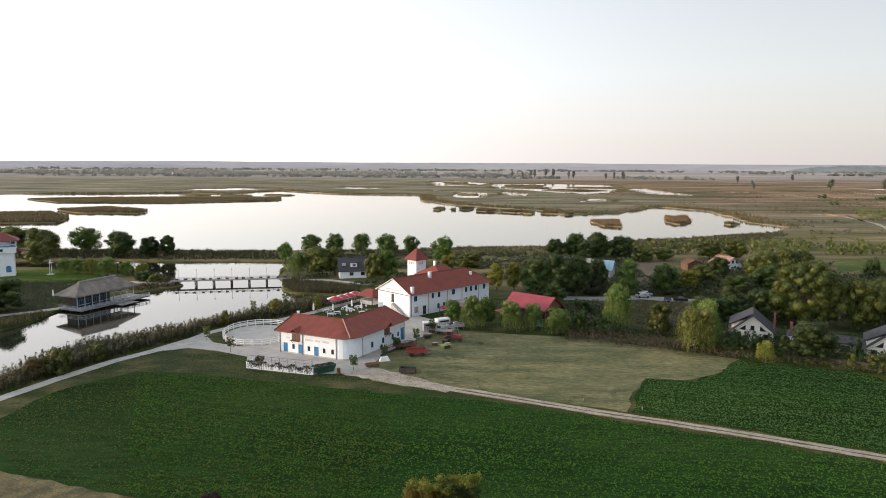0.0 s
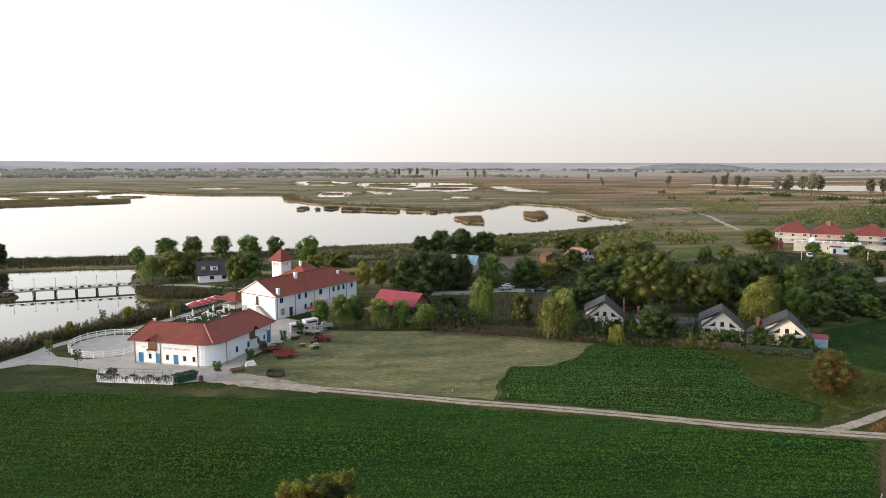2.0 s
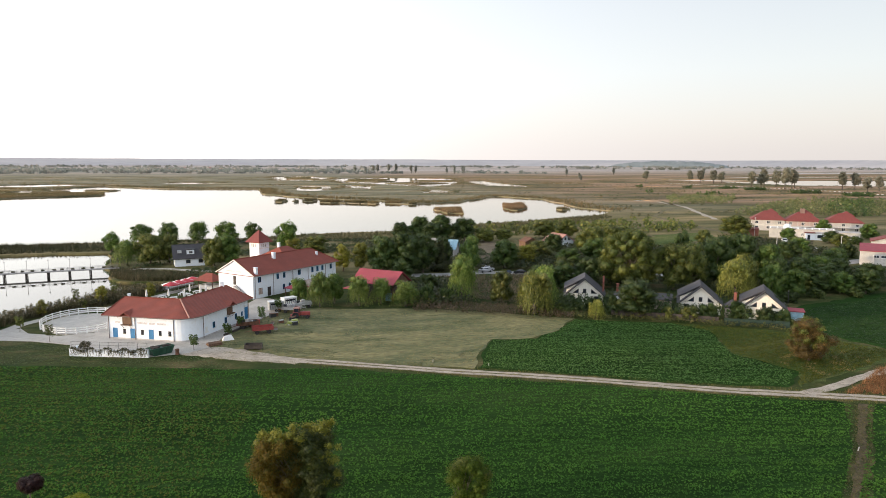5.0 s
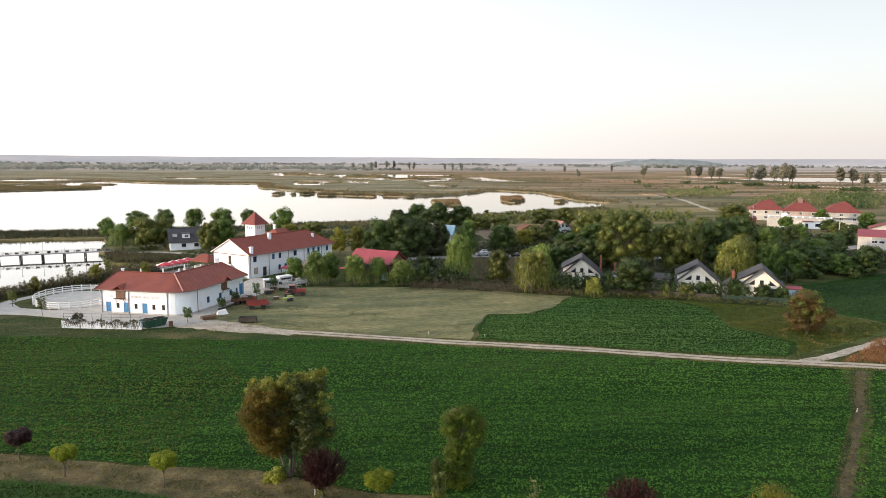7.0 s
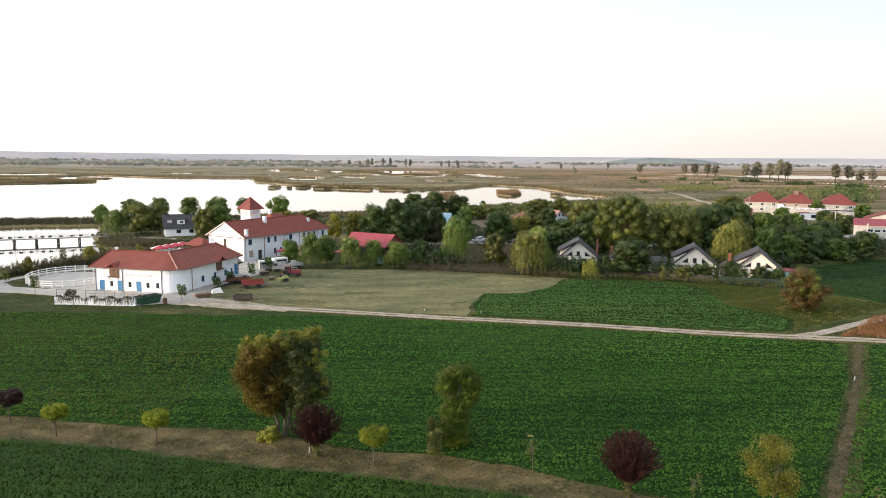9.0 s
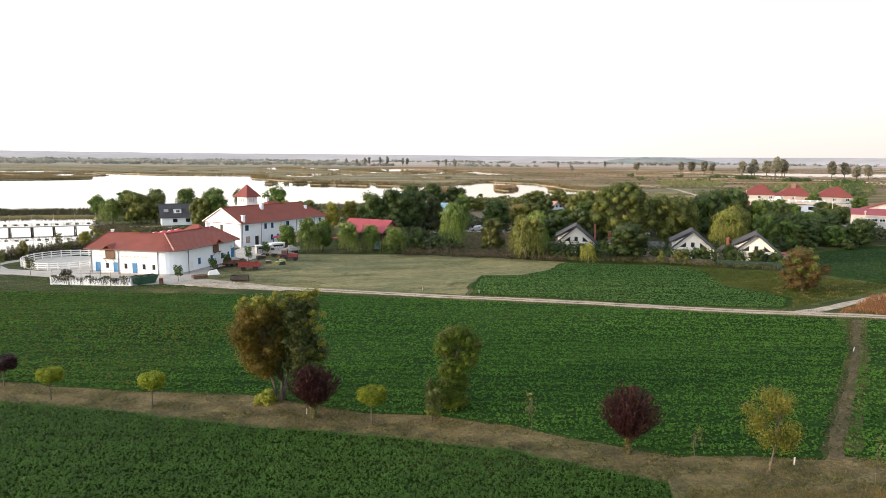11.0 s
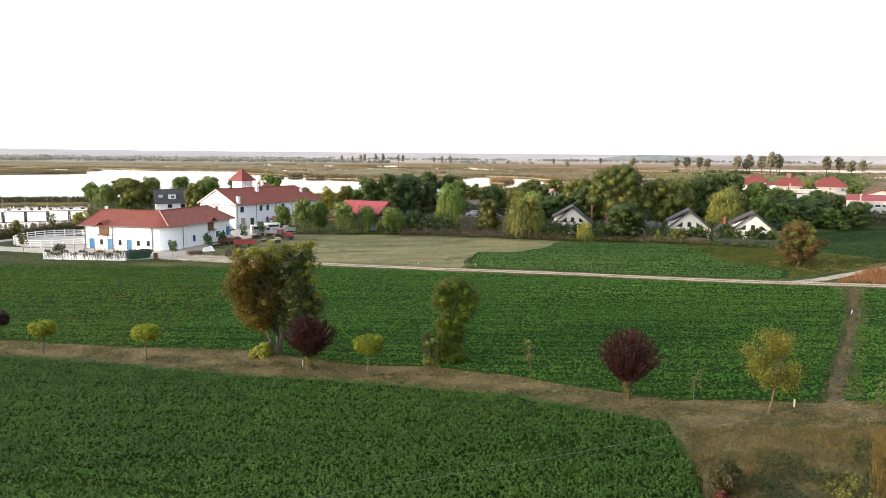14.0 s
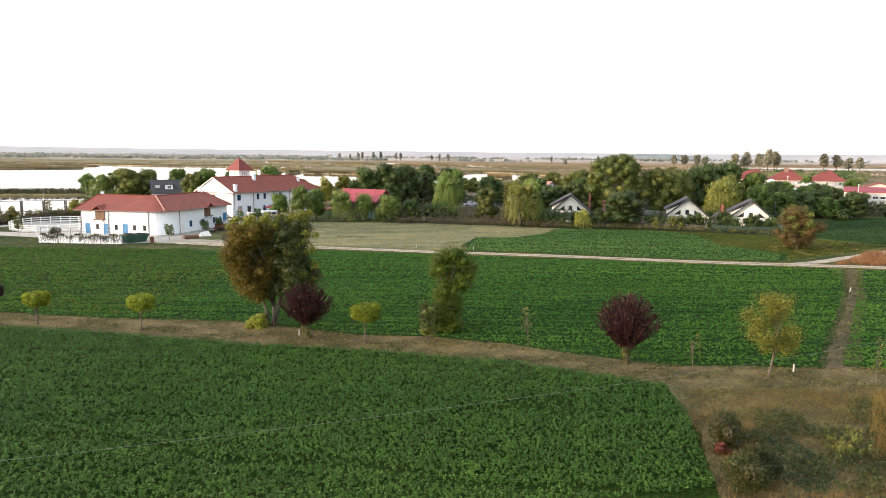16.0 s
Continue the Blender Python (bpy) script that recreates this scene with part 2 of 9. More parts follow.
DIRT = surface("dirt_road", (0.336, 0.286, 0.223), (0.454, 0.386, 0.307), 0.95, 0.4, 5.0, bump=0.5, depth=0.04, fine_amount=0.3, stain=(0.13, 0.11, 0.07))
PAVING = surface("concrete_paving", (0.37, 0.345, 0.305), (0.46, 0.43, 0.385), 0.85, 0.25, 5.0, bump=0.2, fine_amount=0.18, stain=(0.27, 0.255, 0.225))
ASPHALT = surface("worn_asphalt", (0.24, 0.235, 0.23), (0.33, 0.32, 0.31), 0.9, 0.3, 6.0, bump=0.2)
SAND = surface("riding_sand", (0.40, 0.38, 0.34), (0.50, 0.47, 0.42), 0.95, 0.5, 5.0, bump=0.4, fine_amount=0.2)
WHITEWASH = surface("white_render", (0.76, 0.81, 0.86), (0.81, 0.85, 0.89), 0.85, 0.4, 3.0, bump=0.15, fine_amount=0.04, stain=(0.75, 0.75, 0.75))
CREAM = surface("cream_render", (0.70, 0.66, 0.58), (0.78, 0.74, 0.66), 0.85, 0.4, 3.0, bump=0.15, fine_amount=0.07)
PINKWALL = surface("pink_render", (0.40, 0.31, 0.27), (0.48, 0.39, 0.34), 0.85, 0.4, 3.0, bump=0.15, fine_amount=0.08)
RUSTWALL = surface("dull_red_brick_render", (0.20, 0.12, 0.10), (0.27, 0.17, 0.14), 0.9, 0.5, 4.0, bump=0.2, fine_amount=0.15)
GREYWALL = surface("bare_block_wall", (0.40, 0.38, 0.36), (0.52, 0.50, 0.47), 0.9, 0.4, 3.0, bump=0.25, fine_amount=0.15)
TILE = roof_material("red_roof_tiles", (0.170, 0.034, 0.019), (0.245, 0.052, 0.030))
TILE_PINK = roof_material("raspberry_metal_roof", (0.25, 0.035, 0.05), (0.33, 0.055, 0.075))
TILE_BRIGHT = roof_material("new_red_roof_tiles", (0.16, 0.032, 0.026), (0.22, 0.046, 0.036))
SLATE = roof_material("dark_shingles", (0.032, 0.033, 0.038), (0.060, 0.060, 0.066))
BLUEGREY = surface("grey_blue_paint", (0.30, 0.36, 0.44), (0.42, 0.48, 0.56), 0.7, 0.8, 7.0, bump=0.15, fine_amount=0.2)
DULLWALL = surface("dull_white_render", (0.44, 0.42, 0.39), (0.54, 0.51, 0.47), 0.9, 0.4, 3.0, bump=0.2, fine_amount=0.12, stain=(0.36, 0.33, 0.29))
TRODDEN = surface("trodden_soil", (0.070, 0.047, 0.017), (0.120, 0.085, 0.036), 0.95, 0.5, 3.0, bump=0.8, depth=0.05, fine_amount=0.5, stain=(0.03, 0.05, 0.012))
SALMON = roof_material("faded_salmon_tiles", (0.34, 0.17, 0.13), (0.43, 0.235, 0.185))
THATCH = surface("grey_reed_thatch", (0.17, 0.145, 0.12), (0.27, 0.235, 0.195), 0.95, 0.5, 6.0, bump=0.8, depth=0.06, fine_amount=0.35, stretch=(1, 1, 0.3))
BLUE = surface("blue_paint", (0.03, 0.17, 0.36), (0.045, 0.22, 0.43), 0.5, 0.8, 6.0, bump=0.1, fine_amount=0.12)
WOOD = surface("brown_timber", (0.11, 0.06, 0.035), (0.19, 0.105, 0.06), 0.75, 0.8, 9.0, bump=0.3, fine_amount=0.3, stretch=(1, 1, 0.2))
GREYWOOD = surface("weathered_grey_timber", (0.20, 0.19, 0.18), (0.31, 0.30, 0.285), 0.85, 0.7, 9.0, bump=0.3, fine_amount=0.3)
DARKWOOD = surface("dark_timber", (0.035, 0.028, 0.024), (0.07, 0.055, 0.045), 0.8, 0.8, 9.0, bump=0.3)
WHITEPAINT = surface("white_paint", (0.72, 0.72, 0.70), (0.80, 0.80, 0.78), 0.5, 0.8, 6.0, bump=0.1, fine_amount=0.08)
METAL = surface("galvanised_steel", (0.42, 0.43, 0.44), (0.55, 0.56, 0.57), 0.45, 0.8, 7.0, metal=0.7, bump=0.1, fine_amount=0.15)
DARKMETAL = surface("dark_painted_steel", (0.035, 0.036, 0.04), (0.06, 0.06, 0.065), 0.45, 0.8, 7.0, metal=0.3, bump=0.1)
GUTTER = surface("brown_downpipe", (0.16, 0.12, 0.10), (0.22, 0.165, 0.14), 0.5, 0.8, 7.0, bump=0.1)
REDPAINT = surface("faded_red_paint", (0.26, 0.035, 0.03), (0.36, 0.06, 0.05), 0.55, 0.9, 7.0, bump=0.15, fine_amount=0.3, stain=(0.14, 0.06, 0.04))
RUST = surface("rusty_steel", (0.10, 0.045, 0.025), (0.18, 0.08, 0.045), 0.85, 0.9, 7.0, bump=0.3, fine_amount=0.35)
GREENPAINT = surface("dark_green_paint", (0.015, 0.06, 0.035), (0.025, 0.085, 0.05), 0.55, 0.8, 7.0, bump=0.15, fine_amount=0.25)
LIMEPAINT = surface("yellow_green_paint", (0.32, 0.36, 0.08), (0.42, 0.46, 0.13), 0.5, 0.8, 7.0, bump=0.1)
RUBBER = surface("black_rubber", (0.018, 0.018, 0.018), (0.032, 0.032, 0.032), 0.85, 0.9, 8.0, bump=0.2)
CANVAS_RED = surface("red_parasol_cloth", (0.42, 0.035, 0.05), (0.52, 0.055, 0.07), 0.85, 0.8, 7.0, bump=0.1, fine_amount=0.12)
CANVAS_WHITE = surface("white_cloth", (0.72, 0.71, 0.69), (0.80, 0.79, 0.77), 0.85, 0.8, 7.0, bump=0.1, fine_amount=0.1)
BRICK = surface("red_brick", (0.21, 0.07, 0.05), (0.28, 0.10, 0.07), 0.85, 0.8, 7.0, bump=0.3)
BARK = surface("grey_brown_bark", (0.08, 0.062, 0.048), (0.15, 0.12, 0.095), 0.9, 1.5, 10.0, bump=0.6, stretch=(1, 1, 0.3))
HILL = surface("haze_tinted_hills", (0.36, 0.35, 0.355), (0.44, 0.41, 0.40), 1.0, 0.004, 0.03, bump=0.0, fine_amount=0.1, stretch=(0.3, 1, 2))
SILVER = surface("silver_car_paint", (0.42, 0.43, 0.45), (0.48, 0.49, 0.51), 0.3, 0.8, 7.0, metal=0.5, bump=0.02, fine_amount=0.03)
BLACKCAR = surface("black_car_paint", (0.015, 0.016, 0.018), (0.02, 0.021, 0.024), 0.25, 0.8, 7.0, bump=0.02, fine_amount=0.03)
CYAN = surface("pale_blue_sheet", (0.22, 0.38, 0.46), (0.30, 0.46, 0.54), 0.6, 0.8, 7.0, bump=0.1)

L_DARK = leafy("dark_green_leaves", [(0.0, (0.024, 0.051, 0.011)), (0.6, (0.048, 0.086, 0.016)), (1.0, (0.088, 0.114, 0.024))])
L_GREEN = leafy("green_leaves", [(0.0, (0.043, 0.093, 0.014)), (0.6, (0.085, 0.157, 0.025)), (1.0, (0.153, 0.204, 0.040))])
L_OLIVE = leafy("olive_leaves", [(0.0, (0.052, 0.076, 0.013)), (0.6, (0.103, 0.130, 0.023)), (1.0, (0.186, 0.188, 0.040))])
L_YELLOW = leafy("yellow_green_leaves", [(0.0, (0.089, 0.106, 0.012)), (0.6, (0.195, 0.204, 0.025)), (1.0, (0.326, 0.293, 0.044))])
L_WILLOW = leafy("willow_leaves", [(0.0, (0.074, 0.140, 0.024)), (0.6, (0.159, 0.243, 0.046)), (1.0, (0.261, 0.320, 0.071))])
L_WILLOW_Y = leafy("yellowing_willow_leaves", [(0.0, (0.089, 0.123, 0.021)), (0.6, (0.203, 0.231, 0.042)), (1.0, (0.344, 0.343, 0.073))])
L_RUST = leafy("rust_brown_leaves", [(0.0, (0.047, 0.037, 0.010)), (0.5, (0.098, 0.066, 0.017)), (1.0, (0.162, 0.104, 0.027))])
L_PLUM = leafy("dark_purple_leaves", [(0.0, (0.012, 0.004, 0.005)), (0.6, (0.028, 0.009, 0.010)), (1.0, (0.060, 0.020, 0.018))], trans=0.12, gloss=0.25)
L_CATALPA = leafy("golden_catalpa_leaves", [(0.0, (0.063, 0.108, 0.006)), (0.5, (0.152, 0.200, 0.012)), (1.0, (0.266, 0.288, 0.029))], rough=0.55, gloss=0.2)
L_LIME = leafy("lime_shrub_leaves", [(0.0, (0.13, 0.18, 0.012)), (0.6, (0.26, 0.30, 0.03)), (1.0, (0.38, 0.38, 0.05))])
L_PLANT = leafy("young_poplar_leaves", [(0.0, (0.100, 0.135, 0.045)), (0.6, (0.170, 0.200, 0.072)), (1.0, (0.250, 0.250, 0.105))])
L_MAPLE = leafy("turning_maple_leaves", [(0.0, (0.030, 0.038, 0.007)), (0.45, (0.076, 0.061, 0.010)), (0.8, (0.120, 0.075, 0.014)), (1.0, (0.127, 0.122, 0.016))], gloss=0.15)
L_REED = leafy("reed_blades", [(0.0, (0.090, 0.085, 0.037)), (0.6, (0.160, 0.135, 0.062)), (1.0, (0.255, 0.190, 0.095))])
L_BANK = leafy("bank_leaves", [(0.0, (0.034, 0.042, 0.016)), (0.6, (0.080, 0.084, 0.036)), (1.0, (0.21, 0.175, 0.105))])
L_LEVEE = leafy("levee_grass", [(0.0, (0.038, 0.067, 0.016)), (0.6, (0.068, 0.106, 0.027)), (1.0, (0.119, 0.146, 0.050))])
L_SHORE = leafy("shore_reeds", [(0.0, (0.050, 0.060, 0.026)), (0.6, (0.088, 0.094, 0.042)), (1.0, (0.15, 0.135, 0.07))])
L_REED_DRY = leafy("dry_reed_blades", [(0.0, (0.135, 0.098, 0.049)), (0.6, (0.230, 0.163, 0.086)), (1.0, (0.324, 0.234, 0.130))])
L_CROP = leafy("lucerne_leaves", [(0.0, (0.028, 0.081, 0.009)), (0.5, (0.045, 0.118, 0.013)), (1.0, (0.070, 0.153, 0.020))], rough=0.6, trans=0.25, gloss=0.3, spread=0.05)
# brighter copy of the lucerne leaves, low-angle sheen put into the colour
L_CROP_MID = leafy("brightened_lucerne_leaves", [(0.0, (0.059, 0.162, 0.025)), (0.5, (0.069, 0.179, 0.028)), (1.0, (0.080, 0.194, 0.034))], rough=0.75, trans=0.3, gloss=0.1, spread=0.05)
L_THIN = leafy("thin_lucerne_leaves", [(0.0, (0.044, 0.070, 0.008)), (0.5, (0.074, 0.096, 0.013)), (1.0, (0.115, 0.116, 0.024))], rough=0.6, trans=0.25, gloss=0.15)
# far trees: distance haze is put into these pale grey-green leaf colours
L_FARTREE = leafy("haze_paled_poplar_leaves", [(0.0, (0.130, 0.140, 0.100)), (0.6, (0.190, 0.195, 0.145)), (1.0, (0.260, 0.245, 0.190))])
L_FAR = leafy("haze_paled_foliage", [(0.0, (0.181, 0.211, 0.191)), (0.6, (0.231, 0.256, 0.230)), (1.0, (0.294, 0.301, 0.273))])
L_NEEDLE = leafy("dark_needles", [(0.0, (0.019, 0.029, 0.008)), (0.6, (0.048, 0.061, 0.017)), (1.0, (0.088, 0.094, 0.027))])
L_NEEDLE_B = leafy("browning_needles", [(0.0, (0.045, 0.040, 0.016)), (0.6, (0.085, 0.066, 0.026)), (1.0, (0.12, 0.085, 0.04))])
L_STRAW = leafy("straw_blades", [(0.0, (0.120, 0.088, 0.031)), (0.6, (0.202, 0.151, 0.056)), (1.0, (0.292, 0.223, 0.094))])
L_WEED = leafy("weed_leaves", [(0.0, (0.041, 0.062, 0.014)), (0.6, (0.103, 0.117, 0.026)), (1.0, (0.193, 0.172, 0.044))])
L_BROWN_GRASS = leafy("brown_grass_blades", [(0.0, (0.096, 0.072, 0.024)), (0.6, (0.175, 0.129, 0.046)), (1.0, (0.271, 0.206, 0.081))])
L_PINK = leafy("reddish_dry_weeds", [(0.0, (0.128, 0.070, 0.034)), (0.6, (0.247, 0.137, 0.068)), (1.0, (0.375, 0.231, 0.117))], gloss=0.15)


# ---- builders ----
class MB:
    """Collects corners and faces for one mesh."""

    def __init__(self):
        self.v, self.f = [], []

    def add(self, verts, faces):
        n = len(self.v)
        self.v += [tuple(p) for p in verts]
        self.f += [tuple(i + n for i in face) for face in faces]
        return self

    def box(self, x0, y0, z0, x1, y1, z1):
        p = [(x0, y0, z0), (x1, y0, z0), (x1, y1, z0), (x0, y1, z0), (x0, y0, z1), (x1, y0, z1), (x1, y1, z1), (x0, y1, z1)]
        return self.add(p, [(3, 2, 1, 0), (4, 5, 6, 7), (0, 1, 5, 4), (1, 2, 6, 5), (2, 3, 7, 6), (3, 0, 4, 7)])

    def cbox(self, x0, y0, z0, x1, y1, z1, c):
        """Box with chamfered upright and top edges."""
        def ring(z, d):
            return [(x0 + d + c, y0 + d, z), (x1 - d - c, y0 + d, z), (x1 - d, y0 + d + c, z), (x1 - d, y1 - d - c, z), (x1 - d - c, y1 - d, z), (x0 + d + c, y1 - d, z), (x0 + d, y1 - d - c, z), (x0 + d, y0 + d + c, z)]
        p = ring(z0, 0) + ring(z1 - c, 0) + ring(z1, c)
        f = [tuple(range(7, -1, -1)), tuple(range(16, 24))]
        for k in (0, 8):
            f += [(k + i, k + (i + 1) % 8, k + 8 + (i + 1) % 8, k + 8 + i) for i in range(8)]
        return self.add(p, f)

    def prism(self, loop, z0, z1):
        n = len(loop)
        p = [(x, y, z0) for x, y in loop] + [(x, y, z1) for x, y in loop]
        return self.add(p, [tuple(range(n - 1, -1, -1)), tuple(range(n, 2 * n))] + [(i, (i + 1) % n, n + (i + 1) % n, n + i) for i in range(n)])

    def tube(self, pts, radii, n=6):
        pts = [Vector(p) for p in pts]
        rings = []
        for i, p in enumerate(pts):
            d = (pts[min(i + 1, len(pts) - 1)] - pts[max(i - 1, 0)]).normalized()
            a = d.orthogonal().normalized()
            b = d.cross(a)
            r = radii[i] if isinstance(radii, (list, tuple)) else radii
            rings += [p + (a * math.cos(2 * math.pi * k / n) + b * math.sin(2 * math.pi * k / n)) * r for k in range(n)]
        f = [tuple(range(n - 1, -1, -1)), tuple(range(n * (len(pts) - 1), n * len(pts)))]
        for i in range(len(pts) - 1):
            f += [(i * n + k, i * n + (k + 1) % n, (i + 1) * n + (k + 1) % n, (i + 1) * n + k) for k in range(n)]
        return self.add(rings, f)

    def lathe(self, rows, n=12, x=0, y=0):
        p = [(x + r * math.cos(2 * math.pi * k / n), y + r * math.sin(2 * math.pi * k / n), z) for r, z in rows for k in range(n)]
        f = [tuple(range(n - 1, -1, -1)), tuple(range(n * (len(rows) - 1), n * len(rows)))]
        for i in range(len(rows) - 1):
            f += [(i * n + k, i * n + (k + 1) % n, (i + 1) * n + (k + 1) % n, (i + 1) * n + k) for k in range(n)]
        return self.add(p, f)

    def mesh(self, name, mat, smooth=False):
        me = bpy.data.meshes.new(name)
        me.from_pydata(self.v, [], self.f)
        me.materials.append(mat)
        if smooth:
            me.polygons.foreach_set("use_smooth", [True] * len(me.polygons))
        me.update()
        return me


def np_mesh(name, verts, quads, mat):
    """A mesh out of arrays of corners and of three- or four-cornered faces."""
    me = bpy.data.meshes.new(name)
    me.vertices.add(len(verts))
    me.vertices.foreach_set("co", np.asarray(verts, np.float32).ravel())
    q = np.asarray(quads, np.int32)
    me.loops.add(q.size)
    me.loops.foreach_set("vertex_index", q.ravel())
    me.polygons.add(len(q))
    me.polygons.foreach_set("loop_start", np.arange(0, q.size, q.shape[1], dtype=np.int32))
    me.materials.append(mat)
    me.update(calc_edges=True)
    return me


def thing(name, label, category, m, group=""):
    e = new(name)
    e.empty_display_size = 0.3
    e.matrix_basis = m
    return tagged(e, label, category, group)


def part(name, mb, mat, parent, label="", smooth=False):
    me = mb.mesh(name, mat, smooth) if isinstance(mb, MB) else mb
    ob = new(name, me)
    ob.parent = parent
    return tagged(ob, label) if label else ob


def solo(name, mb, mat, label, category, group="", kind="", m=None, smooth=False):
    me = mb.mesh(name, mat, smooth) if isinstance(mb, MB) else mb
    ob = new(name, me)
    if m is not None:
        ob.matrix_basis = m
    return tagged(ob, label, category, group, kind)


def frame_at(ax, ay, bx, by, z=0.0):
    """A pose at a whose x axis runs to b."""
    return pose(ax, ay, z, 0, 0, math.degrees(math.atan2(by - ay, bx - ax)))


def ragged(loop, step=3.0, amount=0.5, seed=1):
    """The loop with more corners, pushed about a little."""
    rng, out = random.Random(seed), []
    for (ax, ay), (bx, by) in zip(loop, loop[1:] + loop[:1]):
        n = max(1, int(math.hypot(bx - ax, by - ay) / step))
        out += [(ax + (bx - ax) * k / n + rng.uniform(-amount, amount), ay + (by - ay) * k / n + rng.uniform(-amount, amount)) for k in range(n)]
    return out


def inside(loop, x, y):
    """Which of the points lie in the loop."""
    hit = np.zeros(len(x), bool)
    for (ax, ay), (bx, by) in zip(loop, loop[1:] + loop[:1]):
        if ay != by:
            cross = ((ay > y) != (by > y)) & (x < (bx - ax) * (y - ay) / (by - ay) + ax)
            hit ^= cross
    return hit


def sheet(name, loop, z, mat, label, category, step=3.0, amount=0.4, seed=1, kind="structure"):
    from_loop = ragged(loop, step, amount, seed)
    tris = tessellate([[Vector((x, y, 0)) for x, y in from_loop]])
    mb = MB()
    n = len(from_loop)
    mb.add([(x, y, z) for x, y in from_loop], [t if up(from_loop, t) else t[::-1] for t in tris])
    mb.add([(x, y, z) for x, y in from_loop] + [(x, y, -0.2) for x, y in from_loop], [(i, (i + 1) % n, n + (i + 1) % n, n + i) for i in range(n)])
    return solo(name, mb, mat, label, category, kind=kind)


def up(pts, t):
    (ax, ay), (bx, by), (cx, cy) = (pts[i] for i in t)
    return (bx - ax) * (cy - ay) - (by - ay) * (cx - ax) > 0


def tessellate(loops):
    from mathutils.geometry import tessellate_polygon
    return tessellate_polygon(loops)


def band_of(line, half):
    """The outline of a strip along a line."""
    left, right = [], []
    for i, (x, y) in enumerate(line):
        (ax, ay), (bx, by) = line[max(i - 1, 0)], line[min(i + 1, len(line) - 1)]
        d = math.hypot(bx - ax, by - ay)
        nx, ny = -(by - ay) / d * half, (bx - ax) / d * half
        left.append((x + nx, y + ny))
        right.append((x - nx, y - ny))
    return left + right[::-1]


# ---- ground and water ----
CHANNEL = [(-84.5, 118), (-84.5, 136), (-82, 148), (-74.7, 154.9), (-67.4, 163.1), (-61.9, 171), (-55.6, 178.9), (-46, 196), (-36, 203), (-33, 210), (-49, 213), (-54, 222), (-56, 234),
           (-60, 243), (-60, 256), (-68, 281), (-92, 283), (-112, 280), (-140, 284), (-200, 280), (-210, 262), (-150, 262), (-112, 252), (-98, 236), (-89, 226), (-95, 214), (-107, 191), (-107, 176), (-110, 160), (-150, 140), (-150, 118)]
LAKE = [(-420, 318), (-203, 322), (-126, 316), (-76, 315), (-24, 322), (9, 334), (49, 339), (96, 366), (130, 380), (170, 400), (207, 421), (228, 450), (221, 490), (229, 561), (233, 608), (204, 661), (151, 581), (108, 559), (82, 604), (49, 632), (7, 680), (-26, 749), (-34, 880),
        (-88, 888), (-140, 901), (-193, 946), (-237, 995), (-262, 940), (-278, 880), (-340, 905), (-420, 870), (-520, 850), (-900, 800), (-900, 318)]
POOLS = [[(-34, 1512), (27, 1575), (105, 1404), (39, 1206), (-19, 1246)],
         [(89, 1367), (207, 1409), (330, 1329), (250, 991), (190, 921), (140, 1010), (81, 1115)],
         [(7, 839), (20, 989), (60, 963), (51, 831), (26, 808)],
         [(68, 890), (86, 1009), (118, 953), (103, 860)],
         [(142, 736), (174, 824), (197, 812), (173, 743)],
         [(301, 1162), (340, 1171), (336, 1047), (342, 933), (318, 889), (278, 944)],
         [(-23, 997), (-16, 1071), (-3, 1046), (-6, 974)]]
FAR_POOLS = [[(700, 1268), (855, 1136), (792, 1051), (728, 1123)],
         [(729, 1062), (899, 1129), (1250, 1066), (1100, 880), (835, 827), (743, 884)],
         [(1300, 1840), (2000, 1930), (1760, 1690), (1400, 1700)],
         [(900, 1420), (1500, 1400), (1450, 1330), (1000, 1330)],
         [(395, 1010), (450, 985), (470, 1030), (410, 1060)], [(-200, 1100), (-120, 1070), (-90, 1130), (-170, 1160)], [(-420, 1010), (-320, 985), (-250, 1050), (-330, 1090)],
         [(306, 560), (318, 552), (324, 585), (312, 590)], [(440, 880), (500, 850), (520, 880), (455, 905)]]
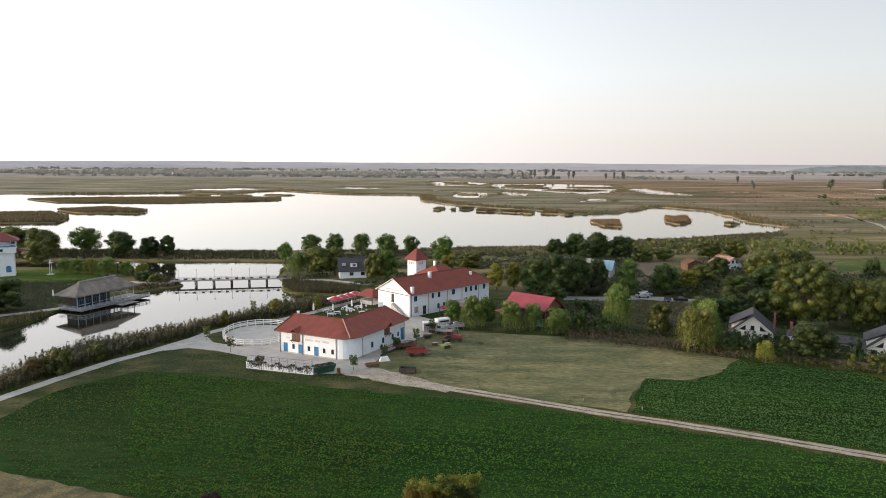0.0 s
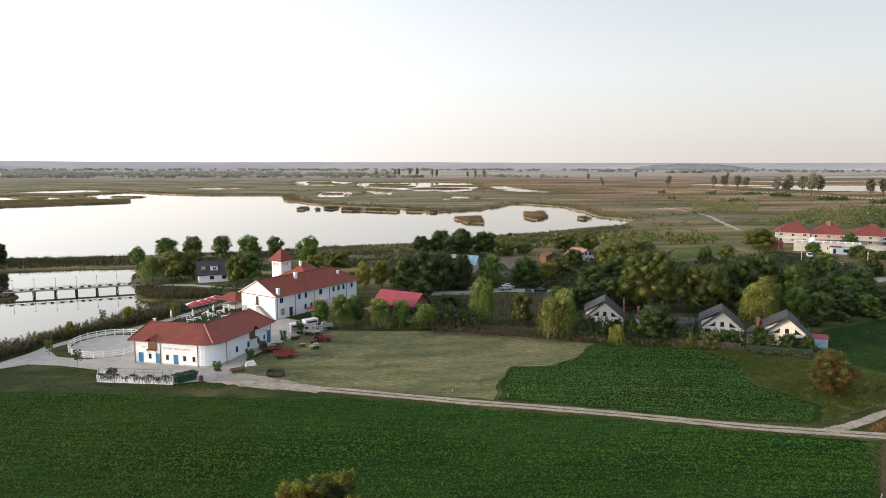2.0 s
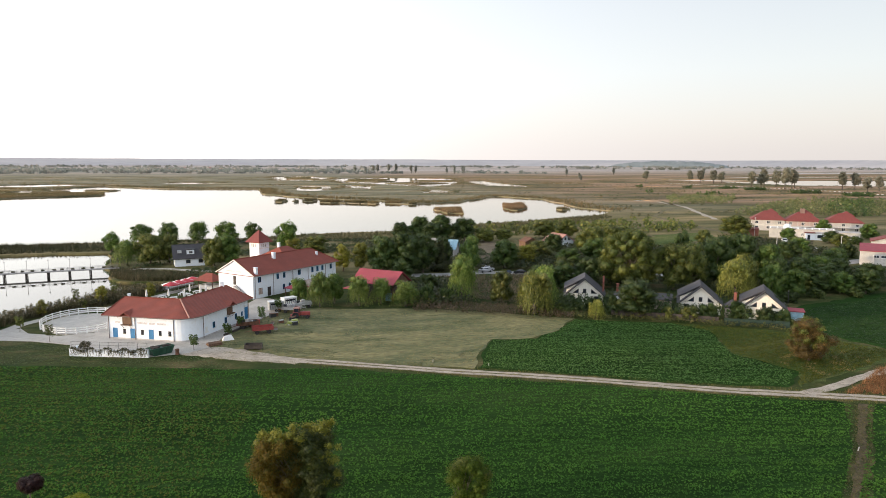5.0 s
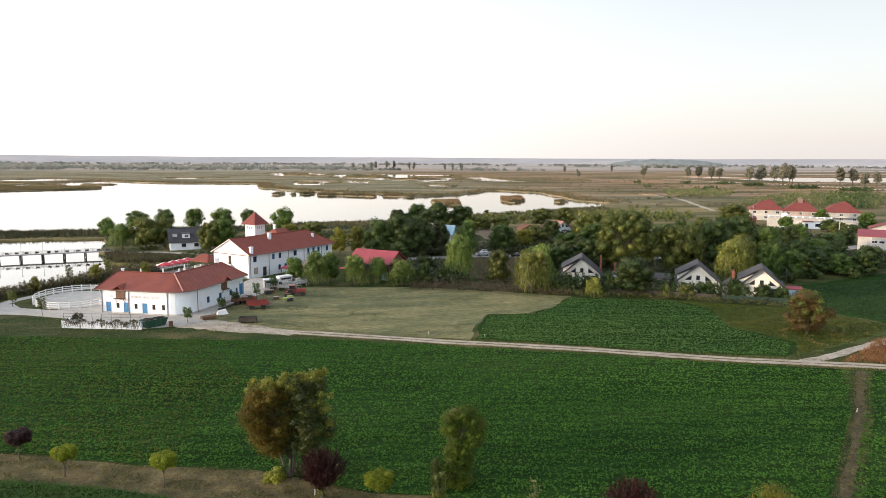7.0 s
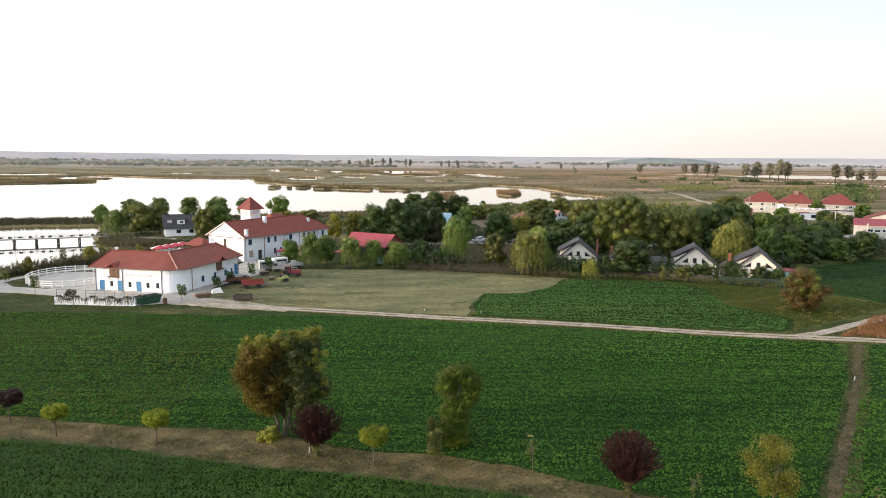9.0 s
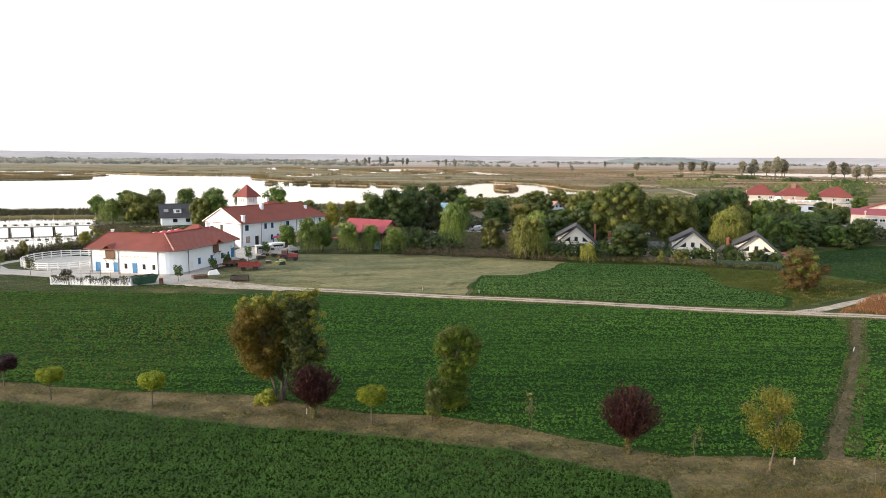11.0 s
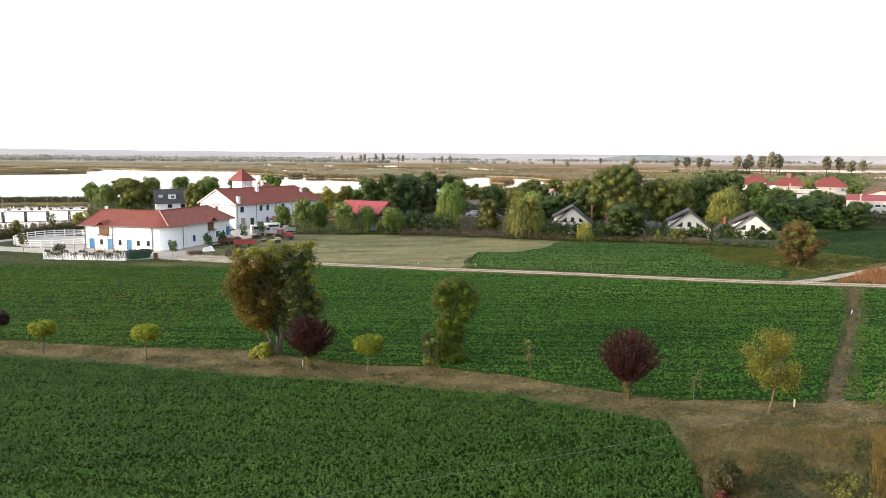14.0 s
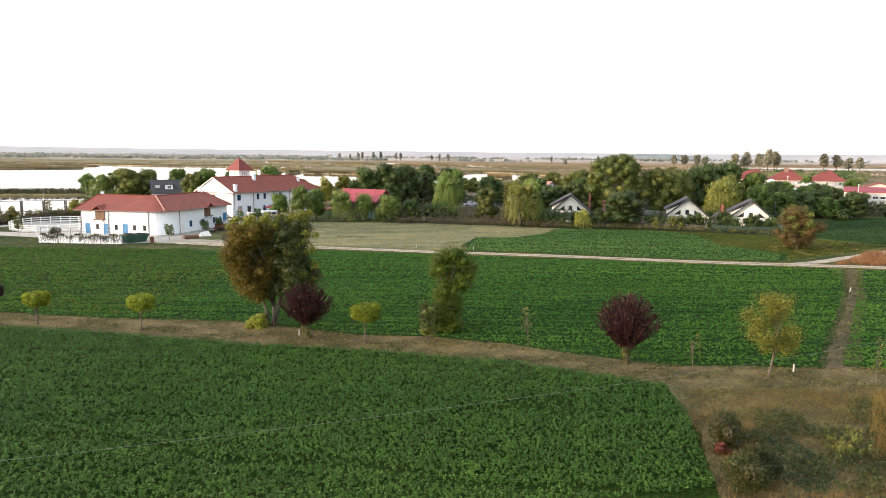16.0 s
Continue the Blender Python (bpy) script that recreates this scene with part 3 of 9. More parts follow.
ISLANDS = [[(-455, 742), (-388, 684), (-276, 684), (-180, 742), (-192, 800), (-264, 800), (-388, 780)],
           [(-420, 522), (-316, 546), (-277, 503), (-262, 458), (-294, 452), (-420, 455)],
           [(-329, 580), (-301, 612), (-254, 578), (-243, 545), (-296, 546)],
           [(106, 490), (126, 494), (116, 450), (106, 455)],
           [(172, 532), (190, 538), (178, 494), (161, 470), (160, 490)],
           [(-9, 607), (-3, 603), (0, 620), (-7, 624)], [(5, 604), (9, 604), (10, 614), (5, 615)], [(14, 610), (22, 606), (26, 626), (16, 628)], [(27, 592), (40, 582), (47, 598), (32, 610)], [(43, 584), (58, 573), (66, 584), (50, 598)], [(60, 571), (71, 563), (76, 577), (64, 585)], [(81, 568), (92, 560), (96, 576), (84, 580)],
           [(95, 1180), (150, 1140), (180, 1160), (120, 1210)], [(150, 1060), (200, 1030), (250, 1060), (190, 1090)], [(110, 1280), (170, 1250), (190, 1280), (130, 1300)], [(210, 1180), (280, 1160), (290, 1185), (230, 1200)], [(15, 905), (38, 890), (45, 905), (25, 920)], [(0, 1330), (50, 1300), (62, 1330), (15, 1360)], [(-5, 1440), (40, 1420), (50, 1440), (5, 1460)],
           [(-330, 850), (-300, 835), (-292, 850), (-320, 862)], [(-275, 838), (-240, 826), (-236, 842), (-268, 852)], [(-228, 858), (-196, 840), (-190, 858), (-222, 872)],
           [(196, 470), (206, 474), (206, 480), (197, 478)], [(90, 560), (102, 552), (106, 560), (96, 566)]]


def ground_sheet():
    from mathutils.geometry import delaunay_2d_cdt
    outer = [(-5600, -700), (5600, -700), (5600, 4940), (-5600, 4940)]
    water = [ragged(w, 14.0 if max(y for x, y in w) > 300 else 5.0, 2.6 if max(y for x, y in w) > 300 else 0.9, 7 + i) for i, w in enumerate([CHANNEL, LAKE, *POOLS, *FAR_POOLS])]
    isles = [ragged(w, 9.0 if i < 3 else 3.0 if max(p[1] for p in w) < 700 else 9.0, 1.5 if i < 3 else 1.6, 40 + i) for i, w in enumerate(ISLANDS)]
    loops = [outer, *water, *isles]
    pts, faces = [], []
    for lp in loops:
        faces.append(list(range(len(pts), len(pts) + len(lp))))
        pts += [Vector(p) for p in lp]
    v2, _, tri, _, _, of = delaunay_2d_cdt(pts, [], faces, 2, 0.001)
    wet = set(range(1, 1 + len(water)))
    dry = set(range(1 + len(water), len(loops)))
    mb = MB()
    keep = [t for t, o in zip(tri, of) if not (wet & set(o)) or (dry & set(o))]
    mb.add([(p.x, p.y, 0) for p in v2], keep)
    use = {}
    for t in keep:
        for a, b in zip(t, t[1:] + t[:1]):
            use[(a, b)] = True
    rim = [(a, b) for a, b in use if (b, a) not in use]
    for a, b in rim:
        pa, pb = v2[a], v2[b]
        d = (pb - pa).normalized() if (pb - pa).length > 0 else Vector((1, 0))
        n = Vector((d.y, -d.x)) * 0.9
        mb.add([(pa.x, pa.y, 0), (pb.x, pb.y, 0), (pb.x + n.x, pb.y + n.y, -1.4), (pa.x + n.x, pa.y + n.y, -1.4)], [(0, 3, 2, 1)])
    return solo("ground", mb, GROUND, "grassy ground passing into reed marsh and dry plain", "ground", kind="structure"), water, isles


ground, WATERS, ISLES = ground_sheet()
solo("water", MB().add([(-1000, 60, -0.55), (1950, 60, -0.55), (1950, 1950, -0.55), (-1000, 1950, -0.55)], [(0, 1, 2, 3)]), WATER, "still lake and channel water mirroring the pale sky", "water", kind="structure")

# low hills that end the plain, haze put into their pale grey
hill = MB()
rng = random.Random(5)
ha = [radians(-80 + 1.75 * i) for i in range(101)]
hz = [41 + 6 * noise.noise(Vector((a * 4.2, 3.1, 0))) + 2.5 * noise.noise(Vector((a * 23, 1.7, 0))) for a in ha]
hill.add([(r * math.sin(a), r * math.cos(a), z) for r, top in ((4450, 0), (4680, 1), (4880, 0)) for a, z in [(a, z if top else -1) for a, z in zip(ha, hz)]],
         [(k + i, k + i + 1, k + 102 + i, k + 101 + i) for k in (0, 101) for i in range(100)])
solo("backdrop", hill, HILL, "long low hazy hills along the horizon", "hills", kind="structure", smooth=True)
# wooded ridge before them, its grey-green tinted with distance haze
ridge = MB()
ra = [radians(26.5 + 0.1 * i) for i in range(91)]
rz = [max(-1.0, 36 * math.sin(math.pi * i / 90) ** 0.45 + 3.0 * noise.noise(Vector((i * 0.13, 8.0, 0))) - 3.0 * (i % 7 == 3)) for i in range(91)]
ridge.add([(r * math.sin(a), r * math.cos(a), z) for r, top in ((4080, 0), (4160, 1), (4250, 0)) for a, z in [(a, z if top else -1) for a, z in zip(ra, rz)]],
          [(k + i, k + i + 1, k + 92 + i, k + 91 + i) for k in (0, 91) for i in range(90)])
solo("backdrop", ridge, surface("haze_tinted_ridge", (0.17, 0.20, 0.195), (0.24, 0.26, 0.25), 1.0, 0.012, 0.08, bump=0.0, fine_amount=0.15, stretch=(1, 1, 3)), "hazy wooded ridge on the horizon", "hills", kind="structure", smooth=True)

ROAD = [(-25, 135.5), (-20, 131.5), (-13.6, 127.4), (-3.3, 122.7), (6.6, 118.3), (16.1, 113.8), (25.1, 109.4), (34.1, 105.6), (42.7, 101.8), (50.9, 97.9), (58.7, 93.9), (66, 90.2), (74, 87), (86.1, 82), (105, 74), (130, 64), (170, 48)]
FORK = [(76.5, 86), (82, 87.5), (88, 89.8), (99, 93.2), (112, 98), (140, 112)]
sheet("meadow", [(-17, 133), (-11, 151), (-6, 166), (8, 163.5), (32, 157.5), (50, 149), (62.5, 141.2), (54, 131), (47.9, 126.6), (38.6, 127.5), (34, 119), (30.2, 110), (12, 117), (-6, 125.5)], 0.03, MEADOW, "dry mown yellowish meadow", "meadow", 2.5, 0.6, 3)
sheet("crop_field", [(-72, 100), (-70, 118), (-61, 130), (-50, 129), (-42, 127), (-24, 122), (-9.8, 117.6), (6, 115.2), (24, 107), (42, 99.2), (58, 91.2), (66, 87.6), (80, 82), (67, 67), (56, 56.8), (40.6, 42.2), (30, 45), (25, 48.3), (19.2, 53.6), (13, 57.3), (7.3, 59), (-3.5, 66.5), (-15, 70), (-26.4, 75), (-75, 92)], 0.04, CROP, "dense dark green lucerne field", "crop field", 2.0, 0.35, 4)
sheet("crop_field", [(-75, 84), (-24.3, 68.3), (-14, 64), (-3.1, 58.1), (6.8, 54), (17.6, 48.5), (23, 43.8), (26.6, 41), (24.8, 35.4), (22.5, 30.9), (20.3, 26.2), (12, 5), (-75, 5)], 0.04, CROP_SOIL, "dense dark green lucerne field", "crop field", 2.0, 0.3, 5)
sheet("crop_field", [(83.5, 80), (68.6, 65.2), (56, 53), (43.5, 41.3), (60, 33), (120, 5), (165, 45), (106, 71.5)], 0.04, CROP, "dense dark green lucerne field", "crop field", 2.0, 0.3, 6)
sheet("crop_field", [(31.5, 110), (35, 119), (39, 127), (48, 126.2), (55, 132), (62.2, 140), (82, 132.4), (86, 124), (80, 108), (84, 96), (77, 89.5), (66.9, 92.6), (59, 96.2), (43.3, 104.3)], 0.05, CROP, "bright green clover field beside the dry meadow", "crop field", 2.0, 0.6, 7)
sheet("grass_field", [(86, 124), (80, 108), (84, 96), (78, 89), (88, 92), (100, 96), (112, 101), (104, 119), (92, 127), (82, 132.6)], 0.03, CROP_PALE, "thin yellowing grass field", "grass field", 2.0, 0.7, 8)
sheet("crop_field", [(106, 121), (112, 103), (140, 116), (190, 140), (190, 160), (150, 150), (118, 140)], 0.05, CROP, "green field behind the rust-brown bush", "crop field", 2.0, 0.6, 9)
sheet("footpath", [(-75, 92), (-26.4, 75), (-15, 70), (-3.5, 66.5), (7.3, 59), (13, 57.3), (19.2, 53.6), (25, 48.3), (30, 45), (40.6, 42.2), (46, 41), (70, 30), (120, 5), (12, 5), (20.3, 26.2), (22.5, 30.9), (24.8, 35.4), (26.6, 41), (23, 43.8), (17.6, 48.5), (6.8, 54), (-3.1, 58.1), (-14, 64), (-24.3, 68.3), (-75, 84)], 0.02, DRYPATH, "trodden strip of dry grass between the fields", "path", 1.6, 0.35, 10)
sheet("footpath", band_of([(41.4, 41.6), (48, 47.9), (56.3, 55.3), (67.6, 66), (82, 80.5)], 0.55), 0.05, TRODDEN, "narrow trodden path across the field", "path", 1.1, 0.22, 11)
sheet("road_verge", band_of(ROAD, 1.45), 0.055, DRYPATH, "trodden grassy verge of the track", "verge", 2.0, 0.3, 18)
sheet("dirt_road", band_of([(px - 0.31, py - 0.66) for px, py in ROAD], 0.48), 0.07, DIRT, "pale dry wheel rut of the dirt track", "road", 2.0, 0.14, 12)
sheet("dirt_road", band_of([(px + 0.31, py + 0.66) for px, py in ROAD], 0.48), 0.07, DIRT, "pale dry wheel rut of the dirt track", "road", 2.0, 0.14, 19)
sheet("dirt_apron", [(-20, 129.4), (-14.5, 133.5), (-9, 130), (-1, 123.5), (3, 120.5), (0, 119), (-12, 124.4)], 0.06, DIRT, "worn dirt where the track meets the yard", "dirt", 1.5, 0.4, 43)
sheet("dirt_road", band_of(FORK, 1.0), 0.065, DIRT, "pale dirt track branching off", "road", 2.0, 0.35, 13)
sheet("pavement", band_of([(-79, 108), (-77.3, 114.1), (-73.5, 124.8), (-68.6, 136.8), (-63.7, 144.5), (-61.5, 149.5), (-58.7, 155), (-57, 161), (-52, 168.5), (-43, 175), (-36, 184.5), (-30.6, 193.5), (-23, 205)], 1.25), 0.07, PAVING, "pale concrete promenade along the water", "path", 2.0, 0.05, 14)
sheet("pavement", [(-63, 144), (-57, 147.2), (-50, 145.2), (-42, 140.8), (-40, 133.6), (-25.5, 128.8), (-19, 130), (-15.5, 133), (-13.5, 141), (-5.5, 158), (1, 172), (-8, 181), (-11, 172), (-19, 178), (-30, 172), (-38, 160), (-40, 150), (-46, 148.6), (-53, 152), (-56, 157), (-60, 154)], 0.08, PAVING, "pale concrete yard round the stable", "yard", 2.0, 0.06, 15)
solo("riding_floor", MB().prism([(-44.6 + 7.9 * math.cos(a) * 0.97 + 10.0 * math.sin(a) * -0.24, 159.3 + 7.9 * math.cos(a) * 0.24 + 10.0 * math.sin(a) * 0.97) for a in [2 * math.pi * k / 40 for k in range(40)]], -0.1, 0.1), SAND, "pale sand floor of the round riding pen", "riding pen", kind="structure")
sheet("pasture", [(150, 259), (172, 296), (203, 303), (196, 278)], 0.05, crop_material("pasture_grass", (0.07, 0.10, 0.03), (0.10, 0.13, 0.045), (0.15, 0.155, 0.065)), "bright green mown pasture", "pasture", 3.0, 1.2, 41)
sheet("fallow_ground", [(83, 287), (93, 285), (84, 250), (77, 231), (65, 222), (72, 255)], 0.04, surface("brown_fallow", (0.12, 0.088, 0.05), (0.2, 0.148, 0.088), 0.95, 0.2, 2.0, bump=0.8, depth=0.06, fine_amount=0.4), "brown fallow plot behind the lane", "fallow ground", 3.0, 0.8, 52)
sheet("road", band_of([(30, 207), (47, 205.5), (60, 208), (70, 204.5), (90, 197), (120, 190), (160, 192), (205, 205)], 3.0), 0.05, ASPHALT, "grey village lane behind the hedges", "road", 3.0, 0.15, 16)
sheet("road", band_of([(196, 205), (206, 236), (208, 268), (214, 300), (222, 350), (232, 400), (262, 440), (300, 480), (330, 560)], 1.6), 0.05, DRYPATH, "pale dirt lane by the white houses", "road", 4.0, 0.4, 17)


# ---- buildings ----
def slab_roof(loop, tops, z_eave, mat_thick=0.16, skip=()):
    """Roof planes from an eave loop; each eave corner climbs to its own ridge point (x, y, z)."""
    mb, n = MB(), len(loop)
    for drop in (0.0, mat_thick):
        for i in range(n):
            if i in skip:
                continue
            j = (i + 1) % n
            (ax, ay), (bx, by), ta, tb = loop[i], loop[j], tops[i], tops[j]
            q = [(ax, ay, z_eave - drop), (bx, by, z_eave - drop), (tb[0], tb[1], tb[2] - drop), (ta[0], ta[1], ta[2] - drop)]
            f = (0, 1, 2, 3) if ta != tb else (0, 1, 2)
            mb.add(q[:len(f)], [f if drop == 0 else f[::-1]])
    for i in range(n):
        (ax, ay), (bx, by) = loop[i], loop[(i + 1) % n]
        mb.add([(ax, ay, z_eave - mat_thick), (bx, by, z_eave - mat_thick), (bx, by, z_eave), (ax, ay, z_eave)], [(0, 1, 2, 3)])
    return mb


def wall_ring(loop, z0, z1, thick=0.35):
    """Walls along a loop (counter-clockwise), with an inner face."""
    n = len(loop)
    cx, cy = sum(p[0] for p in loop) / n, sum(p[1] for p in loop) / n
    inner = [(x + (cx - x) / max(math.hypot(cx - x, cy - y), 0.1) * thick, y + (cy - y) / max(math.hypot(cx - x, cy - y), 0.1) * thick) for x, y in loop]
    p = [(x, y, z) for z in (z0, z1) for x, y in loop] + [(x, y, z) for z in (z0, z1) for x, y in inner]
    f = []
    for i in range(n):
        j = (i + 1) % n
        f += [(i, j, n + j, n + i), (2 * n + j, 2 * n + i, 3 * n + i, 3 * n + j), (n + i, n + j, 3 * n + j, 3 * n + i)]
    return MB().add(p, f)


def opening(parent, m, w, h, kind="window", frame_mat=WOOD, pane_mat=GLASS, arch=False, sill=True, label=""):
    """A window or door at m (x along the wall, -y outwards, z up from its foot): recess, frame, pane, sill."""
    top = [(0, 0), (w, 0), (w, h), (0, h)]
    if arch:
        top = [(0, 0), (w, 0), (w, h - w / 2)] + [(w / 2 + w / 2 * math.cos(a), h - w / 2 + w / 2 * math.sin(a)) for a in (0.6, 1.2, 1.57, 1.94, 2.54)] + [(0, h - w / 2)]
    n, b = len(top), 0.09
    cx, cz = w / 2, h / 2
    small = [(cx + (x - cx) * (1 - 2 * b / w), cz + (z - cz) * (1 - 2 * b / h)) for x, z in top]
    fr = MB().add([(x, -0.05, z) for x, z in top] + [(x, -0.05, z) for x, z in small] + [(x, 0.02, z) for x, z in top] + [(x, 0.02, z) for x, z in small],
                  [(i, (i + 1) % n, n + (i + 1) % n, n + i) for i in range(n)] + [((i + 1) % n, i, 2 * n + i, 2 * n + (i + 1) % n) for i in range(n)] + [(n + i, n + (i + 1) % n, 3 * n + (i + 1) % n, 3 * n + i) for i in range(n)])
    if kind == "window":
        fr.box(w / 2 - 0.03, -0.045, b, w / 2 + 0.03, -0.01, h - b)
    ob = part(kind, fr, frame_mat, parent, label)
    ob.matrix_basis = m
    pane = MB().add([(x, -0.018, z) for x, z in small], [tuple(range(n))])
    if kind == "door":
        for k in (0.33, 0.66):
            pane.box(w * k - 0.02, -0.035, b, w * k + 0.02, -0.018, h - b)
    pn = part("pane" if kind == "window" else "leaf", pane, pane_mat, ob)
    if sill and kind == "window":
        part("sill", MB().box(-0.08, -0.14, -0.07, w + 0.08, 0.0, -0.005), CREAM, ob)
    if kind == "door":
        part("handle", MB().box(w * 0.82, -0.07, h * 0.45, w * 0.82 + 0.04, -0.02, h * 0.52), METAL, ob)
    return ob


def on_wall(ax, ay, bx, by, s, z):
    """Pose on the wall that runs from a to b, s metres along it and z up; x runs along the wall, y into it."""
    return frame_at(ax, ay, bx, by) @ pose(s, 0, z)


def bars(parent, m, groups, h, mat, name="lettering", depth=0.03):
    """Unreadable lettering: short upright bars in word groups, starts and widths in metres."""
    x = 0.0
    for g in groups:
        mb, n = MB(), int(g)
        for k in range(n):
            mb.box(x + k * h * 0.78, -depth, 0, x + k * h * 0.78 + h * 0.5, 0.004, h * (0.85 + 0.15 * ((k * 7) % 3) / 2))
        mb.box(x, -0.012, -0.05, x + n * h * 0.78 - h * 0.28, 0.004, -0.001)
        part(name, mb, mat, parent, "faded painted word shape").matrix_basis = m
        x += n * h * 0.78 + h * 0.9



def chimney(parent, x, y, z0, z1, w, mat, cap=None):
    ob = part("chimney", MB().cbox(x - w / 2, y - w / 2, z0, x + w / 2, y + w / 2, z1, 0.03), mat, parent)
    part("chimney_cap", MB().cbox(x - w / 2 - 0.08, y - w / 2 - 0.08, z1, x + w / 2 + 0.08, y + w / 2 + 0.08, z1 + 0.14, 0.03), cap or mat, ob)
    return ob


def downpipe(parent, x, y, z, mat=GUTTER):
    return part("downpipe", MB().tube([(x, y, 0.05), (x, y, z - 0.5), (x * 1.0, y, z)], 0.07, 6), mat, parent)


def stable():
    """Bent single-storey stable with one hipped tile roof, a rounded corner and two loft dormers."""
    st = thing("stable_building", "white rendered stable with a bent red tile roof and blue doors", "building", pose(0, 0, 0))
    e0, e3 = (-37.0, 144.2), (-8.4, 155.5)
    u1, u2 = (0.91, -0.415), (0.485, 0.875)
    n1, n2 = (0.415, 0.91), (-0.875, 0.485)

    def outline(inset):
        a0 = (e0[0] + (u1[0] + n1[0]) * inset, e0[1] + (u1[1] + n1[1]) * inset)
        b0 = (e3[0] + (n2[0] - u2[0]) * inset, e3[1] + (n2[1] - u2[1]) * inset)
        p, q, c = [a0[k] + u1[k] * (15.2 - inset) for k in (0, 1)], [b0[k] - u2[k] * (17.2 - inset) for k in (0, 1)], None
        # corner where both eave lines would meet
        det = u1[0] * u2[1] - u1[1] * u2[0]
        s = ((b0[0] - a0[0]) * u2[1] - (b0[1] - a0[1]) * u2[0]) / det
        c = (a0[0] + u1[0] * s, a0[1] + u1[1] * s)
        arc = [tuple((1 - t) ** 2 * p[k] + 2 * t * (1 - t) * c[k] + t * t * q[k] for k in (0, 1)) for t in [i / 8 for i in range(9)]]
        w = 12.6 - 2 * inset
        b1 = (b0[0] + n2[0] * w, b0[1] + n2[1] * w)
        a1 = (a0[0] + n1[0] * w, a0[1] + n1[1] * w)
        s = ((b1[0] - a1[0]) * u2[1] - (b1[1] - a1[1]) * u2[0]) / det
        return [a0] + arc + [b0, b1, (a1[0] + u1[0] * s, a1[1] + u1[1] * s), a1]

    r0, r1, r2 = (-33.7, 149.5, 7.45), (-22.1, 144.4, 7.45), (-14.2, 158.5, 7.45)
    eave, wall = outline(0.0), outline(0.85)
    tops = [r0] + [r1] * 9 + [r2, r2, r1, r0]
    part("wall", wall_ring(wall, 0, 4.78), WHITEWASH, st)
    part("plinth", wall_ring(outline(0.8), 0, 0.35, 0.1), GREYWALL, st, "grey plinth band")
    roof = part("roof", slab_roof(eave, tops, 4.92), TILE, st)
    hip = MB()
    for a, b in ((r0, r1), (r1, r2)):
        hip.tube([(a[0], a[1], a[2] + 0.02), (b[0], b[1], b[2] + 0.02)], 0.13, 6)
    for i, t in ((0, r0), (10, r2), (11, r2), (13, r0)):
        hip.tube([(*eave[i], 4.95), (t[0], t[1], t[2] + 0.02)], 0.11, 6)
    part("ridge_tiles", hip, TILE, roof)
    part("valley_strip", MB().tube([(*eave[5], 5.0), (r1[0], r1[1], r1[2] + 0.05)], 0.16, 6), SALMON, roof, "paler tile strip over the bend")
    gutter = MB()
    gutter.tube([(x, y, 4.82) for x, y in eave[:11]], 0.09, 6)
    part("gutter", gutter, GUTTER, st)
    w0, w1 = wall[0], wall[1]
    for s, kind, w, h, z in ((1.0, "door", 1.05, 2.15, 0.15), (3.3, "window", 0.6, 1.0, 1.15), (4.9, "door", 1.05, 2.15, 0.15), (7.3, "window", 0.6, 1.0, 1.15), (9.0, "door", 1.05, 2.15, 0.15), (11.2, "window", 0.6, 1.0, 1.15), (13.3, "window", 0.6, 1.0, 1.15)):
        opening(st, on_wall(*w0, *w1, s, z), w, h, kind, BLUE if kind == "door" else DARKWOOD, BLUE if kind == "door" else GLASS, label="blue plank door" if kind == "door" else "")
    bars(st, on_wall(*w0, *w1, 6.6, 3.35), (8, 5, 7), 0.36, surface("faded_letters", (0.60, 0.55, 0.53), (0.68, 0.63, 0.61), 0.8, bump=0.0))
    bars(st, on_wall(*w0, *w1, 1.6, 3.35), (5,), 0.3, surface("faded_small_letters", (0.62, 0.58, 0.56), (0.70, 0.66, 0.64), 0.8, bump=0.0))
    s0, s1 = wall[9], wall[10]
    for s, kind, w, h, z in ((3.2, "window", 0.8, 1.25, 1.3), (7.4, "window", 0.8, 1.25, 1.3), (11.2, "window", 0.8, 1.25, 1.3), (13.6, "window", 0.6, 1.0, 1.5)):
        opening(st, on_wall(*s0, *s1, s, z), w, h, kind, BLUE, GLASS)
    opening(st, on_wall(*s0, *s1, 15.0, 0.15), 1.25, 3.0, "door", BLUE, BLUE, label="tall blue plank door")
    opening(st, on_wall(*s0, *s1, 0.7, 1.0), 0.7, 1.1, "window", WHITEPAINT, WHITEPAINT, label="blind white window panel")
    # loft dormers that break the eave
    for (a, b), s in (((w0, w1), 4.3), ((s0, s1), 9.3)):
        m = on_wall(*a, *b, s, 0)
        dm = part("dormer", MB().box(-1.0, -0.12, 3.15, 1.0, 0.5, 4.75).add([(-1.0, -0.1, 4.75), (1.0, -0.1, 4.75), (0, -0.1, 5.6), (-1.0, 2.0, 4.75), (1.0, 2.0, 4.75), (0, 2.0, 5.6)], [(0, 1, 2), (1, 4, 5, 2), (3, 0, 2, 5)]), WOOD, st, "brown boarded loft hatch")
        dm.matrix_basis = m
